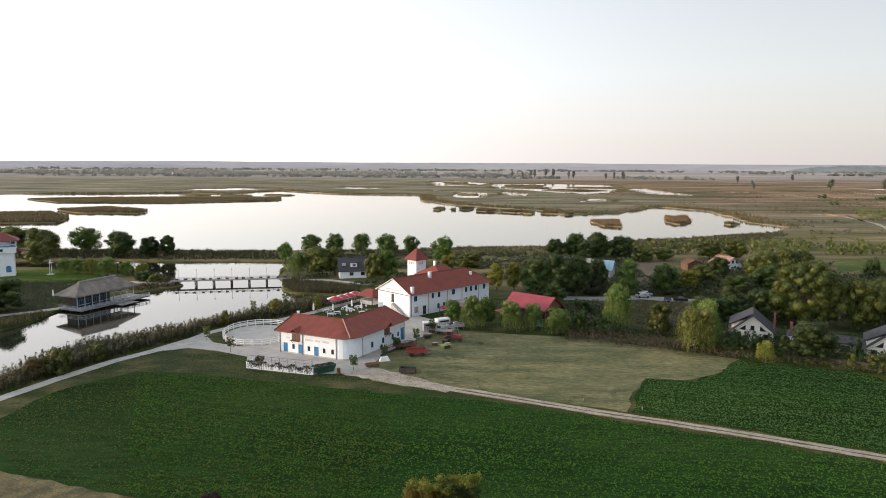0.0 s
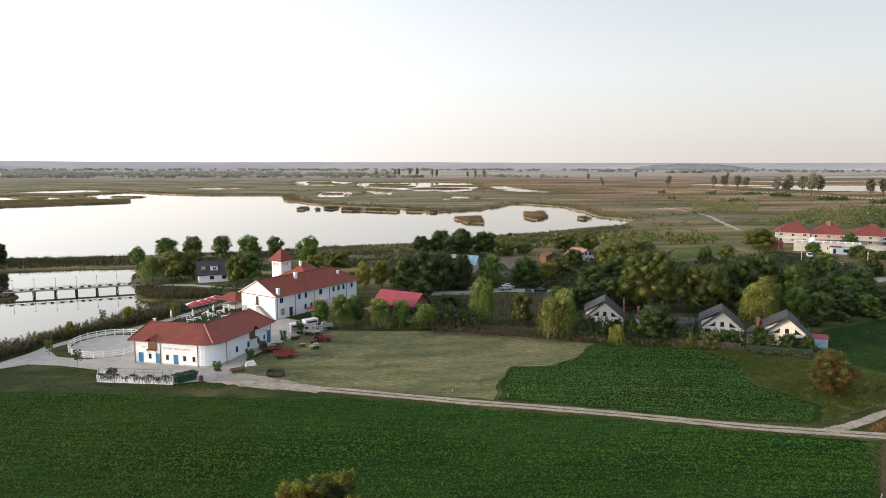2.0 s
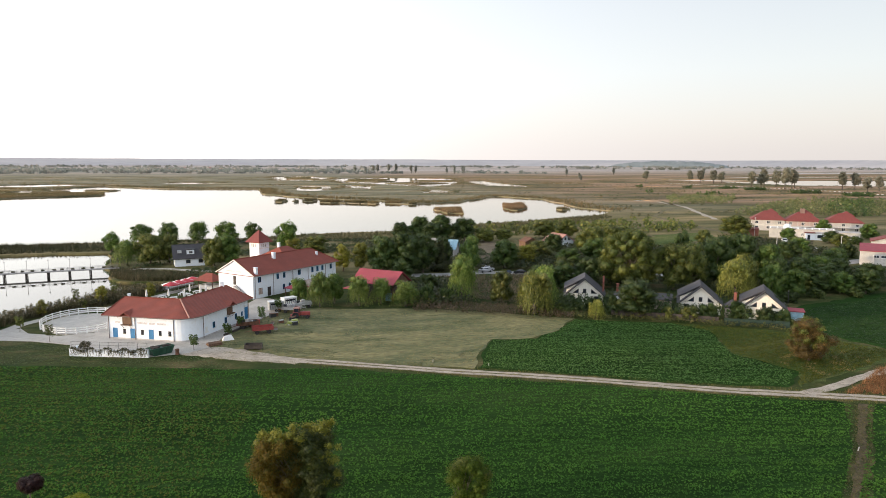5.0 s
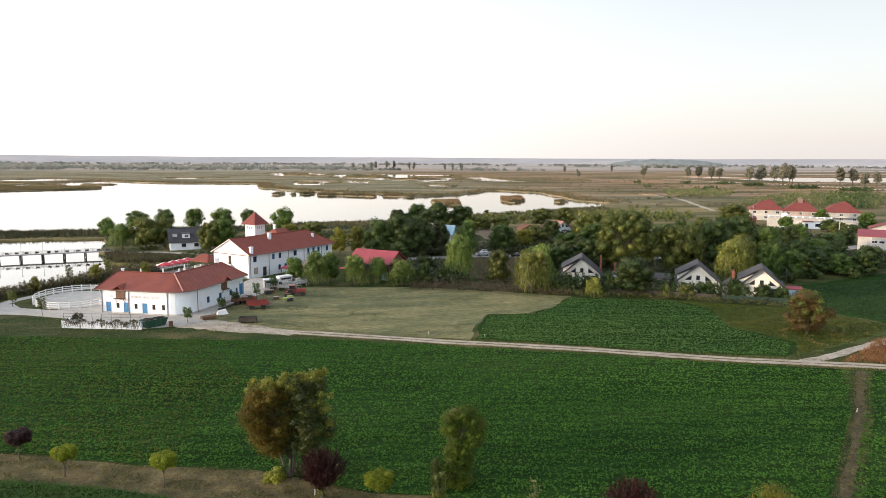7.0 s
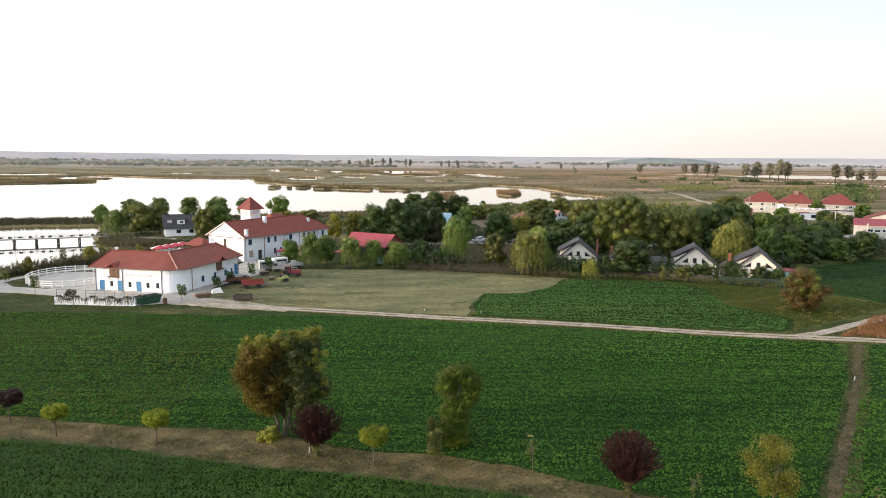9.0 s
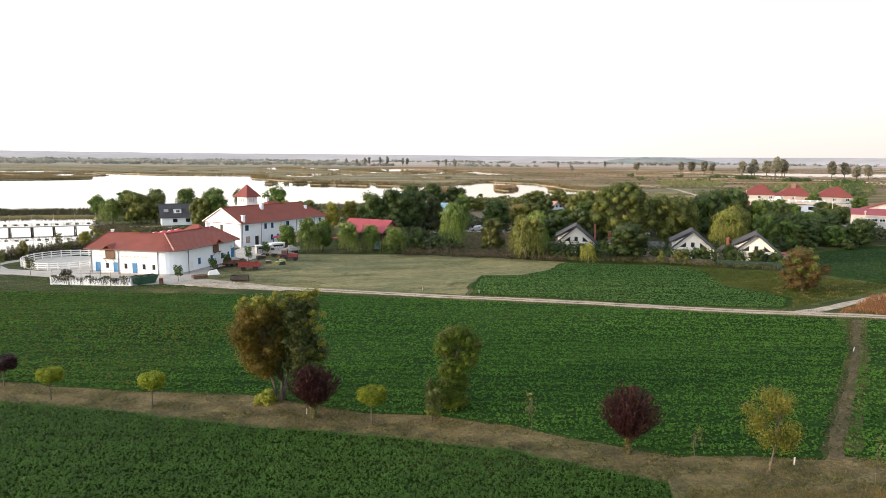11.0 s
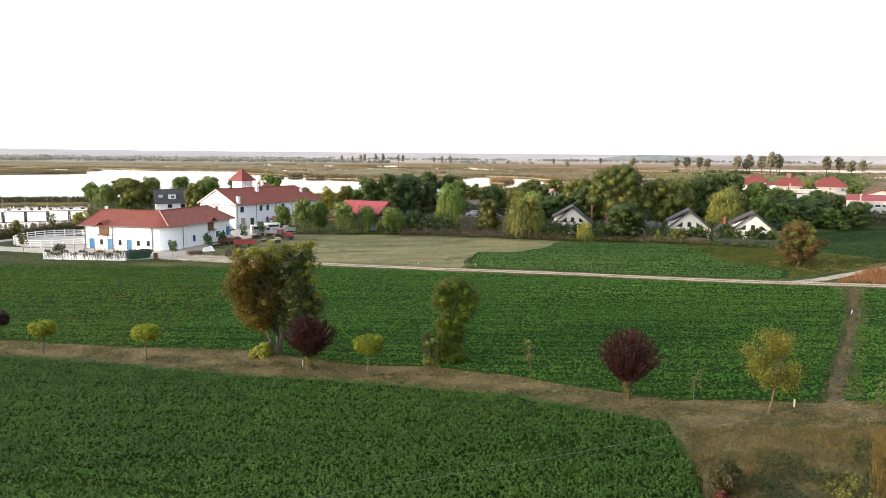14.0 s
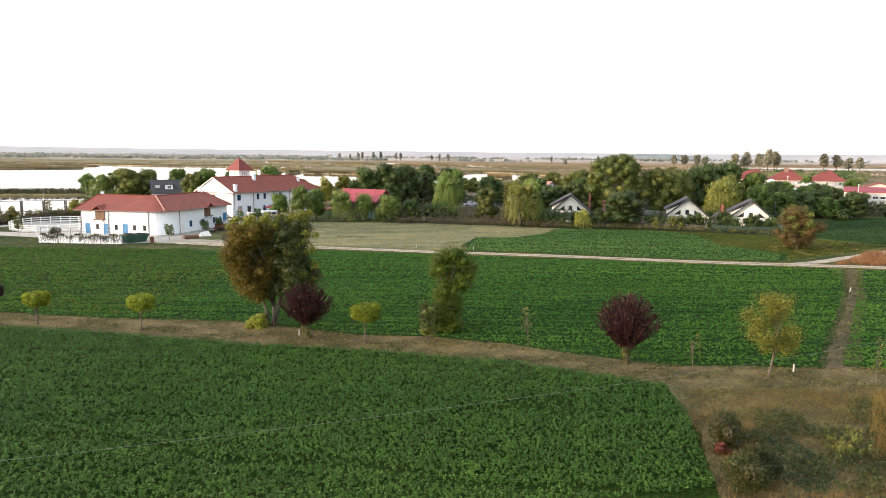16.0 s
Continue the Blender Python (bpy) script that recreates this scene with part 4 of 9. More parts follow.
        part("dormer_roof", MB().add([(-1.5, -0.95, 4.75), (0, -0.95, 5.75), (1.5, -0.95, 4.75), (-1.5, 2.4, 5.35), (0, 3.2, 6.1), (1.5, 2.4, 5.35), (-1.5, -0.95, 4.62), (0, -0.95, 5.6), (1.5, -0.95, 4.62), (-1.5, 2.4, 5.2), (0, 3.2, 5.9), (1.5, 2.4, 5.2)],
                                     [(0, 1, 4, 3), (1, 2, 5, 4), (7, 6, 9, 10), (8, 7, 10, 11), (0, 6, 7, 1), (1, 7, 8, 2), (0, 3, 9, 6), (2, 8, 11, 5)]), TILE, dm)
        part("ledge", MB().box(-1.15, -0.7, 3.0, 1.15, -0.1, 3.14), WOOD, dm)
        part("bracket", MB().tube([(-0.9, -0.6, 3.0), (-0.9, -0.05, 2.4)], 0.05, 5), WOOD, dm)
        part("bracket", MB().tube([(0.9, -0.6, 3.0), (0.9, -0.05, 2.4)], 0.05, 5), WOOD, dm)
    for i in (0, 1, 9, 10):
        x, y = wall[i]
        downpipe(st, x + (0.1 if i < 5 else 0.12), y - 0.12, 4.8)
    x, y = wall[0][0] + u1[0] * 6.0, wall[0][1] + u1[1] * 6.0 - 0.1
    downpipe(st, x, y, 4.8)
    chimney(st, -15.1, 157.6, 6.7, 8.35, 0.85, WHITEWASH)
    chimney(st, -32.8, 149.6, 7.0, 7.9, 0.5, WHITEWASH)
    lamp = part("wall_lamp", MB().lathe([(0.05, 0), (0.24, 0.1), (0.3, 0.28), (0.2, 0.42), (0.04, 0.46)], 10), WHITEPAINT, st, "white round wall lamp")
    lamp.matrix_basis = on_wall(*s0, *s1, 14.6, 3.35) @ pose(0, -0.4, 0)
    return st


def main_house():
    """Two-storey white inn with a hipped far end, a gable with lettering, outside stair, rear wing and tower."""
    m = pose(-9.4, 178.4, 0, 0, 0, 45.2)
    L, W, H, R = 32.0, 13.0, 6.3, 9.85
    inn = thing("inn_building", "long two-storey white inn with red tile roof and a small tower", "building", m)
    part("wall", wall_ring([(0, 0), (L, 0), (L, W), (0, W)], 0, H), WHITEWASH, inn)
    part("gable", MB().add([(0, 0, H), (0, W, H), (0, W / 2, R - 0.2), (0.35, 0, H), (0.35, W, H), (0.35, W / 2, R - 0.2)], [(1, 0, 2), (3, 4, 5), (0, 1, 4, 3), (1, 2, 5, 4), (2, 0, 3, 5)]), WHITEWASH, inn, "white gable wall")
    e = 0.75
    roof = part("roof", slab_roof([(-0.35, -e), (L + e, -e), (L + e, W + e), (-0.35, W + e)], [(-0.35, W / 2, R), (L - 3.6, W / 2, R), (L - 3.6, W / 2, R), (-0.35, W / 2, R)], H - 0.25, skip=(3,)), TILE, inn)
    ridge = MB().tube([(-0.4, W / 2, R + 0.03), (L - 3.6, W / 2, R + 0.03)], 0.14, 6)
    for y in (-e, W + e):
        ridge.tube([(L + e, y, H - 0.2), (L - 3.6, W / 2, R + 0.03)], 0.12, 6)
    part("ridge_tiles", ridge, TILE, roof)
    verge = MB()
    for y in (-e, W + e):
        verge.add([(-0.42, y, H - 0.42), (-0.42, W / 2, R - 0.2), (-0.42, W / 2, R + 0.04), (-0.42, y, H - 0.18), (-0.33, y, H - 0.42), (-0.33, W / 2, R - 0.2), (-0.33, W / 2, R + 0.04), (-0.33, y, H - 0.18)], [(0, 1, 2, 3), (7, 6, 5, 4), (0, 4, 5, 1), (3, 2, 6, 7)])
    part("verge_board", verge, CREAM, roof)
    part("gutter", MB().tube([(-0.3, -e - 0.08, H - 0.3), (L + e, -e - 0.08, H - 0.3)], 0.1, 6), GUTTER, inn)
    long_wall, gable_wall = (0, 0, L, 0), (0, W, 0, 0)
    for s in (1.6, 8.2, 10.6, 16.2, 21.6, 23.7, 25.8, 29.4):
        opening(inn, on_wall(*long_wall, s, 4.1), 1.15 if s in (1.6, 16.2) else 0.85, 1.45, "window", BLUE, GLASS)
    for s in (10.4, 12.6, 14.7, 21.8, 23.6):
        opening(inn, on_wall(*long_wall, s, 1.0), 0.85, 1.5, "window", BLUE, GLASS, arch=True)
    opening(inn, on_wall(*long_wall, 1.8, 1.0), 1.3, 1.6, "window", WOOD, PINKWALL, label="boarded window")
    opening(inn, on_wall(*long_wall, 4.9, 0.1), 1.15, 2.4, "door", DARKWOOD, DARKWOOD)
    for s in (1.6 - 1.0, 7.0, 14.2, 20.2, 27.4):
        downpipe(inn, s, -0.12, H - 0.4)
    opening(inn, on_wall(*gable_wall, 5.7, 3.2), 1.0, 2.3, "door", DARKWOOD, DARKWOOD)
    bars(inn, on_wall(*gable_wall, 3.1, 6.6), (9, 3, 8), 0.34, surface("faded_ochre_letters", (0.60, 0.52, 0.47), (0.68, 0.60, 0.55), 0.8, bump=0.0))
    # outside stair along the gable
    stair = part("outside_stair", MB(), GREYWALL, inn)
    steps = MB()
    for k in range(16):
        y = 6.2 - 0.33 * k
        steps.box(-1.15, y - 0.33, 0.0, 0.0, y, 3.1 - 0.19 * k)
    stair.data = steps.mesh("outside_stair", GREYWALL)
    part("handrail", MB().tube([(-1.15, 6.2, 4.1), (-1.15, 0.9, 1.1)], 0.04, 5).tube([(-1.15, 6.2, 3.1), (-1.15, 6.2, 4.1)], 0.04, 5).tube([(-1.15, 3.5, 1.6), (-1.15, 3.5, 2.6)], 0.04, 5).tube([(-1.15, 0.9, 0.2), (-1.15, 0.9, 1.1)], 0.04, 5), DARKMETAL, inn)
    chimney(inn, 1.2, 0.2, 5.6, 8.0, 0.75, WHITEWASH)
    chimney(inn, 12.0, 4.8, 8.6, 10.4, 0.8, WHITEWASH)
    chimney(inn, 27.6, 3.4, 7.6, 9.0, 0.6, WHITEWASH)
    # rear wing
    part("rear_wall", MB().box(22.6, W + 0.01, 0, 31.0, W + 8.5, 6.5), WHITEWASH, inn)
    part("rear_roof", slab_roof([(21.9, W - 3.4), (31.7, W - 3.4), (31.7, W + 9.1), (21.9, W + 9.1)], [(25.0, W + 3, 9.9), (28.6, W + 3, 9.9), (28.6, W + 3, 9.9), (25.0, W + 3, 9.9)], 6.7), TILE, inn)
    chimney(inn, 25.2, W + 3.2, 9.2, 11.0, 0.7, WHITEWASH)
    # tower
    tx, ty = 24.2, 23.3
    tw = part("tower", MB().cbox(tx - 2.05, ty - 2.05, 0, tx + 2.05, ty + 2.05, 11.3, 0.04), WHITEWASH, inn, "square white tower")
    part("tower_roof", slab_roof([(tx - 2.85, ty - 2.85), (tx + 2.85, ty - 2.85), (tx + 2.85, ty + 2.85), (tx - 2.85, ty + 2.85)], [(tx, ty, 14.7)] * 4, 11.15), TILE_BRIGHT, tw, "bright red pyramid roof")
    for k in (-1.15, -0.4, 0.35):
        for q, a in ((pose(tx + k, ty - 2.05, 9.5), 0), (pose(tx - 2.05, ty - k, 9.5, 0, 0, -90), 1)):
            w = opening(tw, q, 0.5, 1.1, "window", WHITEPAINT, GLASS, arch=True, sill=False)
    part("string_course", MB().cbox(tx - 2.12, ty - 2.12, 9.2, tx + 2.12, ty + 2.12, 9.36, 0.03), CREAM, tw)
    # side porch with red roof
    part("porch_wall", MB().box(16.5, -4.2, 0, 21.0, -0.01, 2.3), PINKWALL, inn)
    part("porch_roof", slab_roof([(7.6, -7.6), (12.4, -7.6), (12.4, -3.2), (7.6, -3.2)], [(9.2, -5.4, 3.2), (10.8, -5.4, 3.2), (10.8, -5.4, 3.2), (9.2, -5.4, 3.2)], 2.2), TILE_PINK, inn, "raspberry red canopy roof")
    for x in (7.9, 12.1):
        for y in (-7.3, -3.5):
            part("porch_post", MB().box(x - 0.07, y - 0.07, 0, x + 0.07, y + 0.07, 2.2), WOOD, inn)
    return inn


def gable_house(name, label, m, w, d, h, ridge, wall_mat, roof_mat, over=0.6, shed=True, wins=True):
    """House whose gable faces -y: walls, roof planes with thickness, a lifted shed dormer on its west slope, gable windows."""
    hs = thing(name, label, "house", m)
    x0, x1 = -w / 2, w / 2
    part("wall", wall_ring([(x0, 0), (x1, 0), (x1, d), (x0, d)], 0, h, 0.3), wall_mat, hs)
    part("gable", MB().add([(x0, 0, h), (x1, 0, h), (0, 0, ridge), (x0, 0.3, h), (x1, 0.3, h), (0, 0.3, ridge)], [(0, 1, 2), (4, 3, 5), (1, 4, 5, 2), (3, 0, 2, 5)]), wall_mat, hs)
    part("gable", MB().add([(x0, d, h), (x1, d, h), (0, d, ridge)], [(2, 1, 0)]), wall_mat, hs)
    k = (ridge - h) / (w / 2)
    for sx, nm in ((-1, "roof"), (1, "roof")):
        a, b = (sx * (w / 2 + over), h - k * over), (0.0, ridge)
        t = 0.24
        p = [(a[0], -over * 1.3, a[1] + 0.05), (b[0], -over * 1.3, b[1] + 0.05), (b[0], d + over, b[1] + 0.05), (a[0], d + over, a[1] + 0.05)]
        p += [(x, y, z + t) for x, y, z in p]
        f = [(0, 1, 2, 3), (7, 6, 5, 4), (0, 4, 5, 1), (1, 5, 6, 2), (2, 6, 7, 3), (3, 7, 4, 0)]
        part(nm, MB().add(p, f if sx > 0 else [q[::-1] for q in f]), roof_mat, hs)
    part("ridge_cap", MB().tube([(0, -over * 1.3, ridge + 0.27), (0, d + over, ridge + 0.27)], 0.12, 6), roof_mat, hs)
    if shed:
        sw = part("shed_dormer", MB().add([(x0 + 0.15, 0.9, h - 0.1), (-0.9, 0.9, ridge - 0.75), (x0 + 0.15, 0.9, h + 1.35), (x0 + 0.15, d - 1, h - 0.1), (-0.9, d - 1, ridge - 0.75), (x0 + 0.15, d - 1, h + 1.35)], [(0, 1, 2), (5, 4, 3), (3, 0, 2, 5)]), wall_mat, hs)
        part("dormer_roof", MB().add([(x0 - 0.45, 0.3, h + 1.3), (-0.05, 0.3, ridge + 0.2), (-0.05, d - 0.4, ridge + 0.2), (x0 - 0.45, d - 0.4, h + 1.3), (x0 - 0.45, 0.3, h + 1.55), (-0.05, 0.3, ridge + 0.45), (-0.05, d - 0.4, ridge + 0.45), (x0 - 0.45, d - 0.4, h + 1.55)],
                                     [(3, 2, 1, 0), (4, 5, 6, 7), (0, 1, 5, 4), (3, 0, 4, 7), (2, 3, 7, 6), (1, 2, 6, 5)]), roof_mat, sw)
    if wins:
        for s, kk in ((-1, 0.62), (1, 0.62)):
            xa, xb = sorted((s * 1.5, s * 3.0))
            za = h + 0.45
            lo, hi = (xa, xb) if s > 0 else (xb, xa)
            tri = MB().add([(lo, -0.04, za), (hi, -0.04, za), (lo, -0.04, za + 1.2), (lo, 0.02, za), (hi, 0.02, za), (lo, 0.02, za + 1.2)], [(0, 1, 2) if s > 0 else (1, 0, 2), (3, 4, 1, 0), (4, 5, 2, 1), (5, 3, 0, 2)])
            wn_ = part("window", tri, DARKWOOD, hs, "dark three-cornered gable window")
            tri2 = MB().add([(lo + s * 0.1, -0.055, za + 0.1), (hi - s * 0.3, -0.055, za + 0.1), (lo + s * 0.1, -0.055, za + 0.9)], [(0, 1, 2) if s > 0 else (1, 0, 2)])
            part("pane", tri2, GLASS, wn_)
        opening(hs, pose(-0.45, 0, h + 0.5), 0.8, 1.1, "window", DARKWOOD, GLASS, sill=False)
        opening(hs, pose(x0 + 1.0, 0, 0.9), 1.2, 1.3, "window", DARKWOOD, GLASS)
        opening(hs, pose(x1 - 2.4, 0, 0.9), 1.2, 1.3, "window", DARKWOOD, GLASS)
    return hs


def villa(label, m, w, d, h, ridge, wall_mat, balcony=False):
    """Two-storey house with a hipped bright red roof and a raised second hip."""
    v = thing("villa", label, "house", m, "red-roofed villas")
    x0, x1 = -w / 2, w / 2
    part("wall", wall_ring([(x0, 0), (x1, 0), (x1, d), (x0, d)], 0, h, 0.3), wall_mat, v)
    roof = part("roof", slab_roof([(x0 - 0.8, -0.8), (x1 + 0.8, -0.8), (x1 + 0.8, d + 0.8), (x0 - 0.8, d + 0.8)], [(-w * 0.12, d / 2, ridge), (w * 0.12, d / 2, ridge), (w * 0.12, d / 2, ridge), (-w * 0.12, d / 2, ridge)], h), TILE_BRIGHT, v)
    part("upper_hip", slab_roof([(-w * 0.22 + 1.5, d * 0.35), (w * 0.22 + 1.5, d * 0.35), (w * 0.22 + 1.5, d * 0.95), (-w * 0.22 + 1.5, d * 0.95)], [(1.5, d * 0.65, ridge + 1.0)] * 4, ridge - 1.4), TILE_BRIGHT, roof)
    for x in (x0 + 1.6, x0 + w * 0.45, x1 - 3.2):
        opening(v, pose(x, 0, h - 2.0), 1.5, 1.35, "window", WHITEPAINT, GLASS)
        opening(v, pose(x, 0, 0.9), 1.5, 1.5, "window", WHITEPAINT, GLASS)
    part("string_course", MB().box(x0 - 0.08, -0.08, h / 2 - 0.1, x1 + 0.08, 0.0, h / 2 + 0.1), CREAM, v)
    if balcony:
        part("balcony", MB().box(x0, -1.6, h / 2 - 0.2, x1, -0.09, h / 2), GREYWALL, v)
        for k in range(7):
            part("scaffold_pole", MB().tube([(x0 + w * k / 6, -1.5, 0), (x0 + w * k / 6, -1.5, h)], 0.06, 5), METAL, v)
    return v


def flat_house(name, label, m, w, d, h, wall_mat, roof_mat, slope=0.0, cat="house", wins=()):
    b = thing(name, label, cat, m)
    part("wall", wall_ring([(-w / 2, 0), (w / 2, 0), (w / 2, d), (-w / 2, d)], 0, h, 0.3), wall_mat, b)
    part("roof", MB().add([(-w / 2 - 0.3, -0.4, h), (w / 2 + 0.3, -0.4, h), (w / 2 + 0.3, d + 0.3, h + slope), (-w / 2 - 0.3, d + 0.3, h + slope), (-w / 2 - 0.3, -0.4, h + 0.22), (w / 2 + 0.3, -0.4, h + 0.22), (w / 2 + 0.3, d + 0.3, h + slope + 0.22), (-w / 2 - 0.3, d + 0.3, h + slope + 0.22)],
                          [(3, 2, 1, 0), (4, 5, 6, 7), (0, 1, 5, 4), (1, 2, 6, 5), (2, 3, 7, 6), (3, 0, 4, 7)]), roof_mat, b)
    for x, z, ww, hh in wins:
        opening(b, pose(x, 0, z), ww, hh, "window", WHITEPAINT, GLASS)
    return b


stable()
main_house()

# raspberry-roofed barn among the willows
barn = thing("barn", "open timber barn with a raspberry red metal roof", "barn", frame_at(15.8, 175.6, 25.4, 167.6))
bl = 12.4
part("roof", MB().add([(-0.3, -0.4, 4.3), (bl, -0.4, 4.3), (bl + 0.2, 4.2, 7.2), (-0.5, 4.2, 7.2), (-0.5, 8.8, 4.3), (bl + 0.2, 8.8, 4.3), (-0.3, -0.4, 4.15), (bl, -0.4, 4.15), (bl + 0.2, 4.2, 7.05), (-0.5, 4.2, 7.05), (-0.5, 8.8, 4.15), (bl + 0.2, 8.8, 4.15)],
                         [(0, 1, 2, 3), (3, 2, 5, 4), (7, 6, 9, 8), (8, 9, 10, 11), (0, 6, 7, 1), (1, 7, 8, 2), (2, 8, 11, 5), (0, 3, 9, 6), (3, 4, 10, 9), (4, 5, 11, 10)]), TILE_PINK, barn)
part("wall", MB().box(0, 0.6, 0, bl - 0.3, 7.9, 3.6), DARKWOOD, barn, "dark plank wall")
part("gable", MB().add([(bl - 0.3, 0.3, 4.15), (bl - 0.3, 8.1, 4.15), (bl - 0.3, 4.2, 6.9)], [(0, 1, 2)]), WOOD, barn)
for x in (0.2, 4.0, 8.0, bl - 0.4):
    part("post", MB().box(x, 0.0, 0, x + 0.2, 0.2, 4.2), WOOD, barn)
part("awning", MB().box(bl - 0.6, 0.5, 2.0, bl + 3.2, 5.5, 2.2), TILE_PINK, barn, "low raspberry red lean-to roof")
part("awning", MB().box(-3.6, 0.5, 2.0, -0.6, 4.5, 2.2), TILE_PINK, barn, "low raspberry red lean-to roof")
part("panel", MB().box(bl - 2.6, -0.3, 0.2, bl - 0.6, -0.1, 2.2), CYAN, barn, "pale blue tarpaulin sheet")

for label, x, y, rz, w, mat in (("cream chalet with dark shingled gable roof and red flue", 71.4, 154.8, -24, 9.4, CREAM), ("pale cream chalet with dark shingled gable roof behind bushes", 93.6, 139.3, -31, 9.4, CREAM), ("cream chalet with dark shingled gable roof and red lean-to", 104.0, 130.7, -36, 9.4, CREAM)):
    hs = gable_house("chalet", label, pose(x, y, 0, 0, 0, rz), w, 9.0, 2.4, 6.35, mat, SLATE)
    if x < 80:
        part("flue", MB().tube([(4.6, 3.0, 3.0), (4.6, 3.0, 6.9)], 0.22, 8), BRICK, hs, "tall red brick flue")
    elif x > 100:
        part("lean_to_roof", MB().box(5.0, 1.0, 2.2, 8.4, 5.0, 2.4), TILE_PINK, hs, "raspberry lean-to roof")
        part("lean_to_wall", MB().box(5.2, 1.2, 0, 8.2, 4.8, 2.2), CYAN, hs, "pale blue lean-to wall")
        part("flue", MB().tube([(5.2, 6.0, 3.0), (5.2, 6.0, 6.2)], 0.1, 8), DARKMETAL, hs)
    else:
        part("lean_to_roof", slab_roof([(5.1, -2.2), (8.6, -2.2), (8.6, 1.4), (5.1, 1.4)], [(6.8, -0.4, 4.1)] * 4, 2.4), SLATE, hs, "dark pyramid roof")
        part("lean_to_wall", MB().box(5.3, -2.0, 0, 8.4, 1.2, 2.4), PINKWALL, hs)
        chimney(hs, 7.6, 1.6, 2.0, 5.2, 0.6, BRICK)
shed = gable_house("cottage", "small pink cottage with grey roof half hidden by a tree", pose(80.0, 149.5, 0, 0, 0, -28), 5.5, 6.0, 2.5, 4.6, PINKWALL, SLATE, 0.4, False, False)
opening(shed, pose(-0.5, 0, 1.0), 1.0, 1.2, "window", DARKWOOD, GLASS)
chimney(shed, -2.2, 3.0, 2.5, 5.2, 0.6, BRICK)
flat_house("shed", "low shed with a dark corrugated roof between the chalets", pose(86.4, 146.0, 0, 0, 0, -30), 6.5, 4.5, 2.3, PINKWALL, SLATE, 0.6, "shed")
flat_house("shed", "small lean-to shed with a grey sheet roof", pose(76.6, 147.0, 0, 0, 0, -28), 3.2, 3.0, 2.1, WOOD, METAL, 0.5, "shed")

gable_house("cottage", "small white cottage with faded salmon roof among trees", pose(110.0, 258.0, 0, 0, 0, 20), 9, 8, 3.0, 5.6, WHITEWASH, SALMON, 0.5, False, True)
gable_house("shed", "red-brown timber shed among bushes", pose(97.0, 262.0, 0, 0, 0, 10), 6, 5, 2.6, 4.0, WOOD, RUST, 0.3, False, False)
dh = gable_house("lake_house", "white house with dark roof and dormer on the shore", pose(-27.6, 241.5, 0, 0, 0, 12) @ pose(-0.5, 4.5, 0, 0, 0, 90), 9.0, 9.5, 2.9, 6.6, WHITEWASH, SLATE, 0.6, False, True)
part("dormer", MB().box(-3.6, 3.2, 3.6, -1.2, 5.6, 5.4), WHITEWASH, dh)
part("dormer_roof", MB().box(-4.0, 2.9, 5.4, -0.9, 5.9, 5.65), SLATE, dh)
for y_ in (2.0, 6.0):
    opening(dh, pose(-4.5, y_, 1.0, 0, 0, -90), 1.4, 1.2, "window", DARKWOOD, GLASS)
opening(dh, pose(-3.61, 4.9, 4.1, 0, 0, -90), 1.2, 0.9, "window", WHITEPAINT, GLASS, sill=False)
part("skylight", MB().box(-3.4, 7.2, 4.35, -1.8, 8.6, 5.2), METAL, dh)
# tall dark house deep in the grove
gable_house("house", "tall grey house with curved pale roof hidden in the grove", pose(51.0, 238.0, 0, 0, 0, 62), 7, 9, 4.6, 7.6, WOOD, GREYWOOD, 0.5, False, False)
gable_house("house", "grey house with pale blue roof hidden in the grove", pose(60.0, 241.0, 0, 0, 0, 62), 6.5, 9, 3.8, 6.4, GREYWALL, CYAN, 0.5, False, False)

villa("white villa with hipped bright red roof", pose(243.0, 306.0, 0, 0, 0, -35), 15.5, 13, 5.6, 10.0, DULLWALL)
mid_villa = villa("unfinished villa with hipped bright red roof and chimney", pose(256.4, 297.0, 0, 0, 0, -36), 16, 13, 5.4, 9.8, PINKWALL, True)
part("chimney", MB().cbox(-1.2, 5.2, 8.6, 0.9, 7.2, 11.4, 0.05), RUSTWALL, mid_villa, "broad red brick chimney")
villa("unfinished grey block villa with hipped bright red roof", pose(272.2, 287.6, 0, 0, 0, -38), 16.5, 13, 5.2, 9.6, GREYWALL, True)
terrace_house = flat_house("terrace_house", "low white flat-roofed house with parapet", pose(232.6, 270.2, 0, 0, 0, -38), 27, 9, 4.2, DULLWALL, GREYWALL, 0.0, "house", ((-9, 1.2, 2.6, 1.4), (-4.5, 0.3, 1.2, 2.4), (0, 1.2, 1.2, 1.4), (6, 1.2, 1.6, 1.4)))
part("front_wing", MB().box(1.5, -4.5, 0, 11.5, -0.02, 3.1), WHITEWASH, terrace_house, "lower white front wing")
part("wing_roof", MB().box(1.1, -4.9, 3.1, 5.6, 0.0, 3.3), TILE_BRIGHT, terrace_house, "small red porch roof")
part("wing_roof", MB().box(5.62, -4.7, 3.1, 11.7, 0.0, 3.28), GREYWALL, terrace_house)
for k in range(10):
    part("parapet_post", MB().cbox(-13.3 + 2.9 * k, -0.4, 4.42, -12.8 + 2.9 * k, 0.1, 5.25, 0.03), WHITEWASH, terrace_house)
part("parapet_rail", MB().box(-13.3, -0.25, 4.95, 13.3, -0.1, 5.08), WHITEWASH, terrace_house)
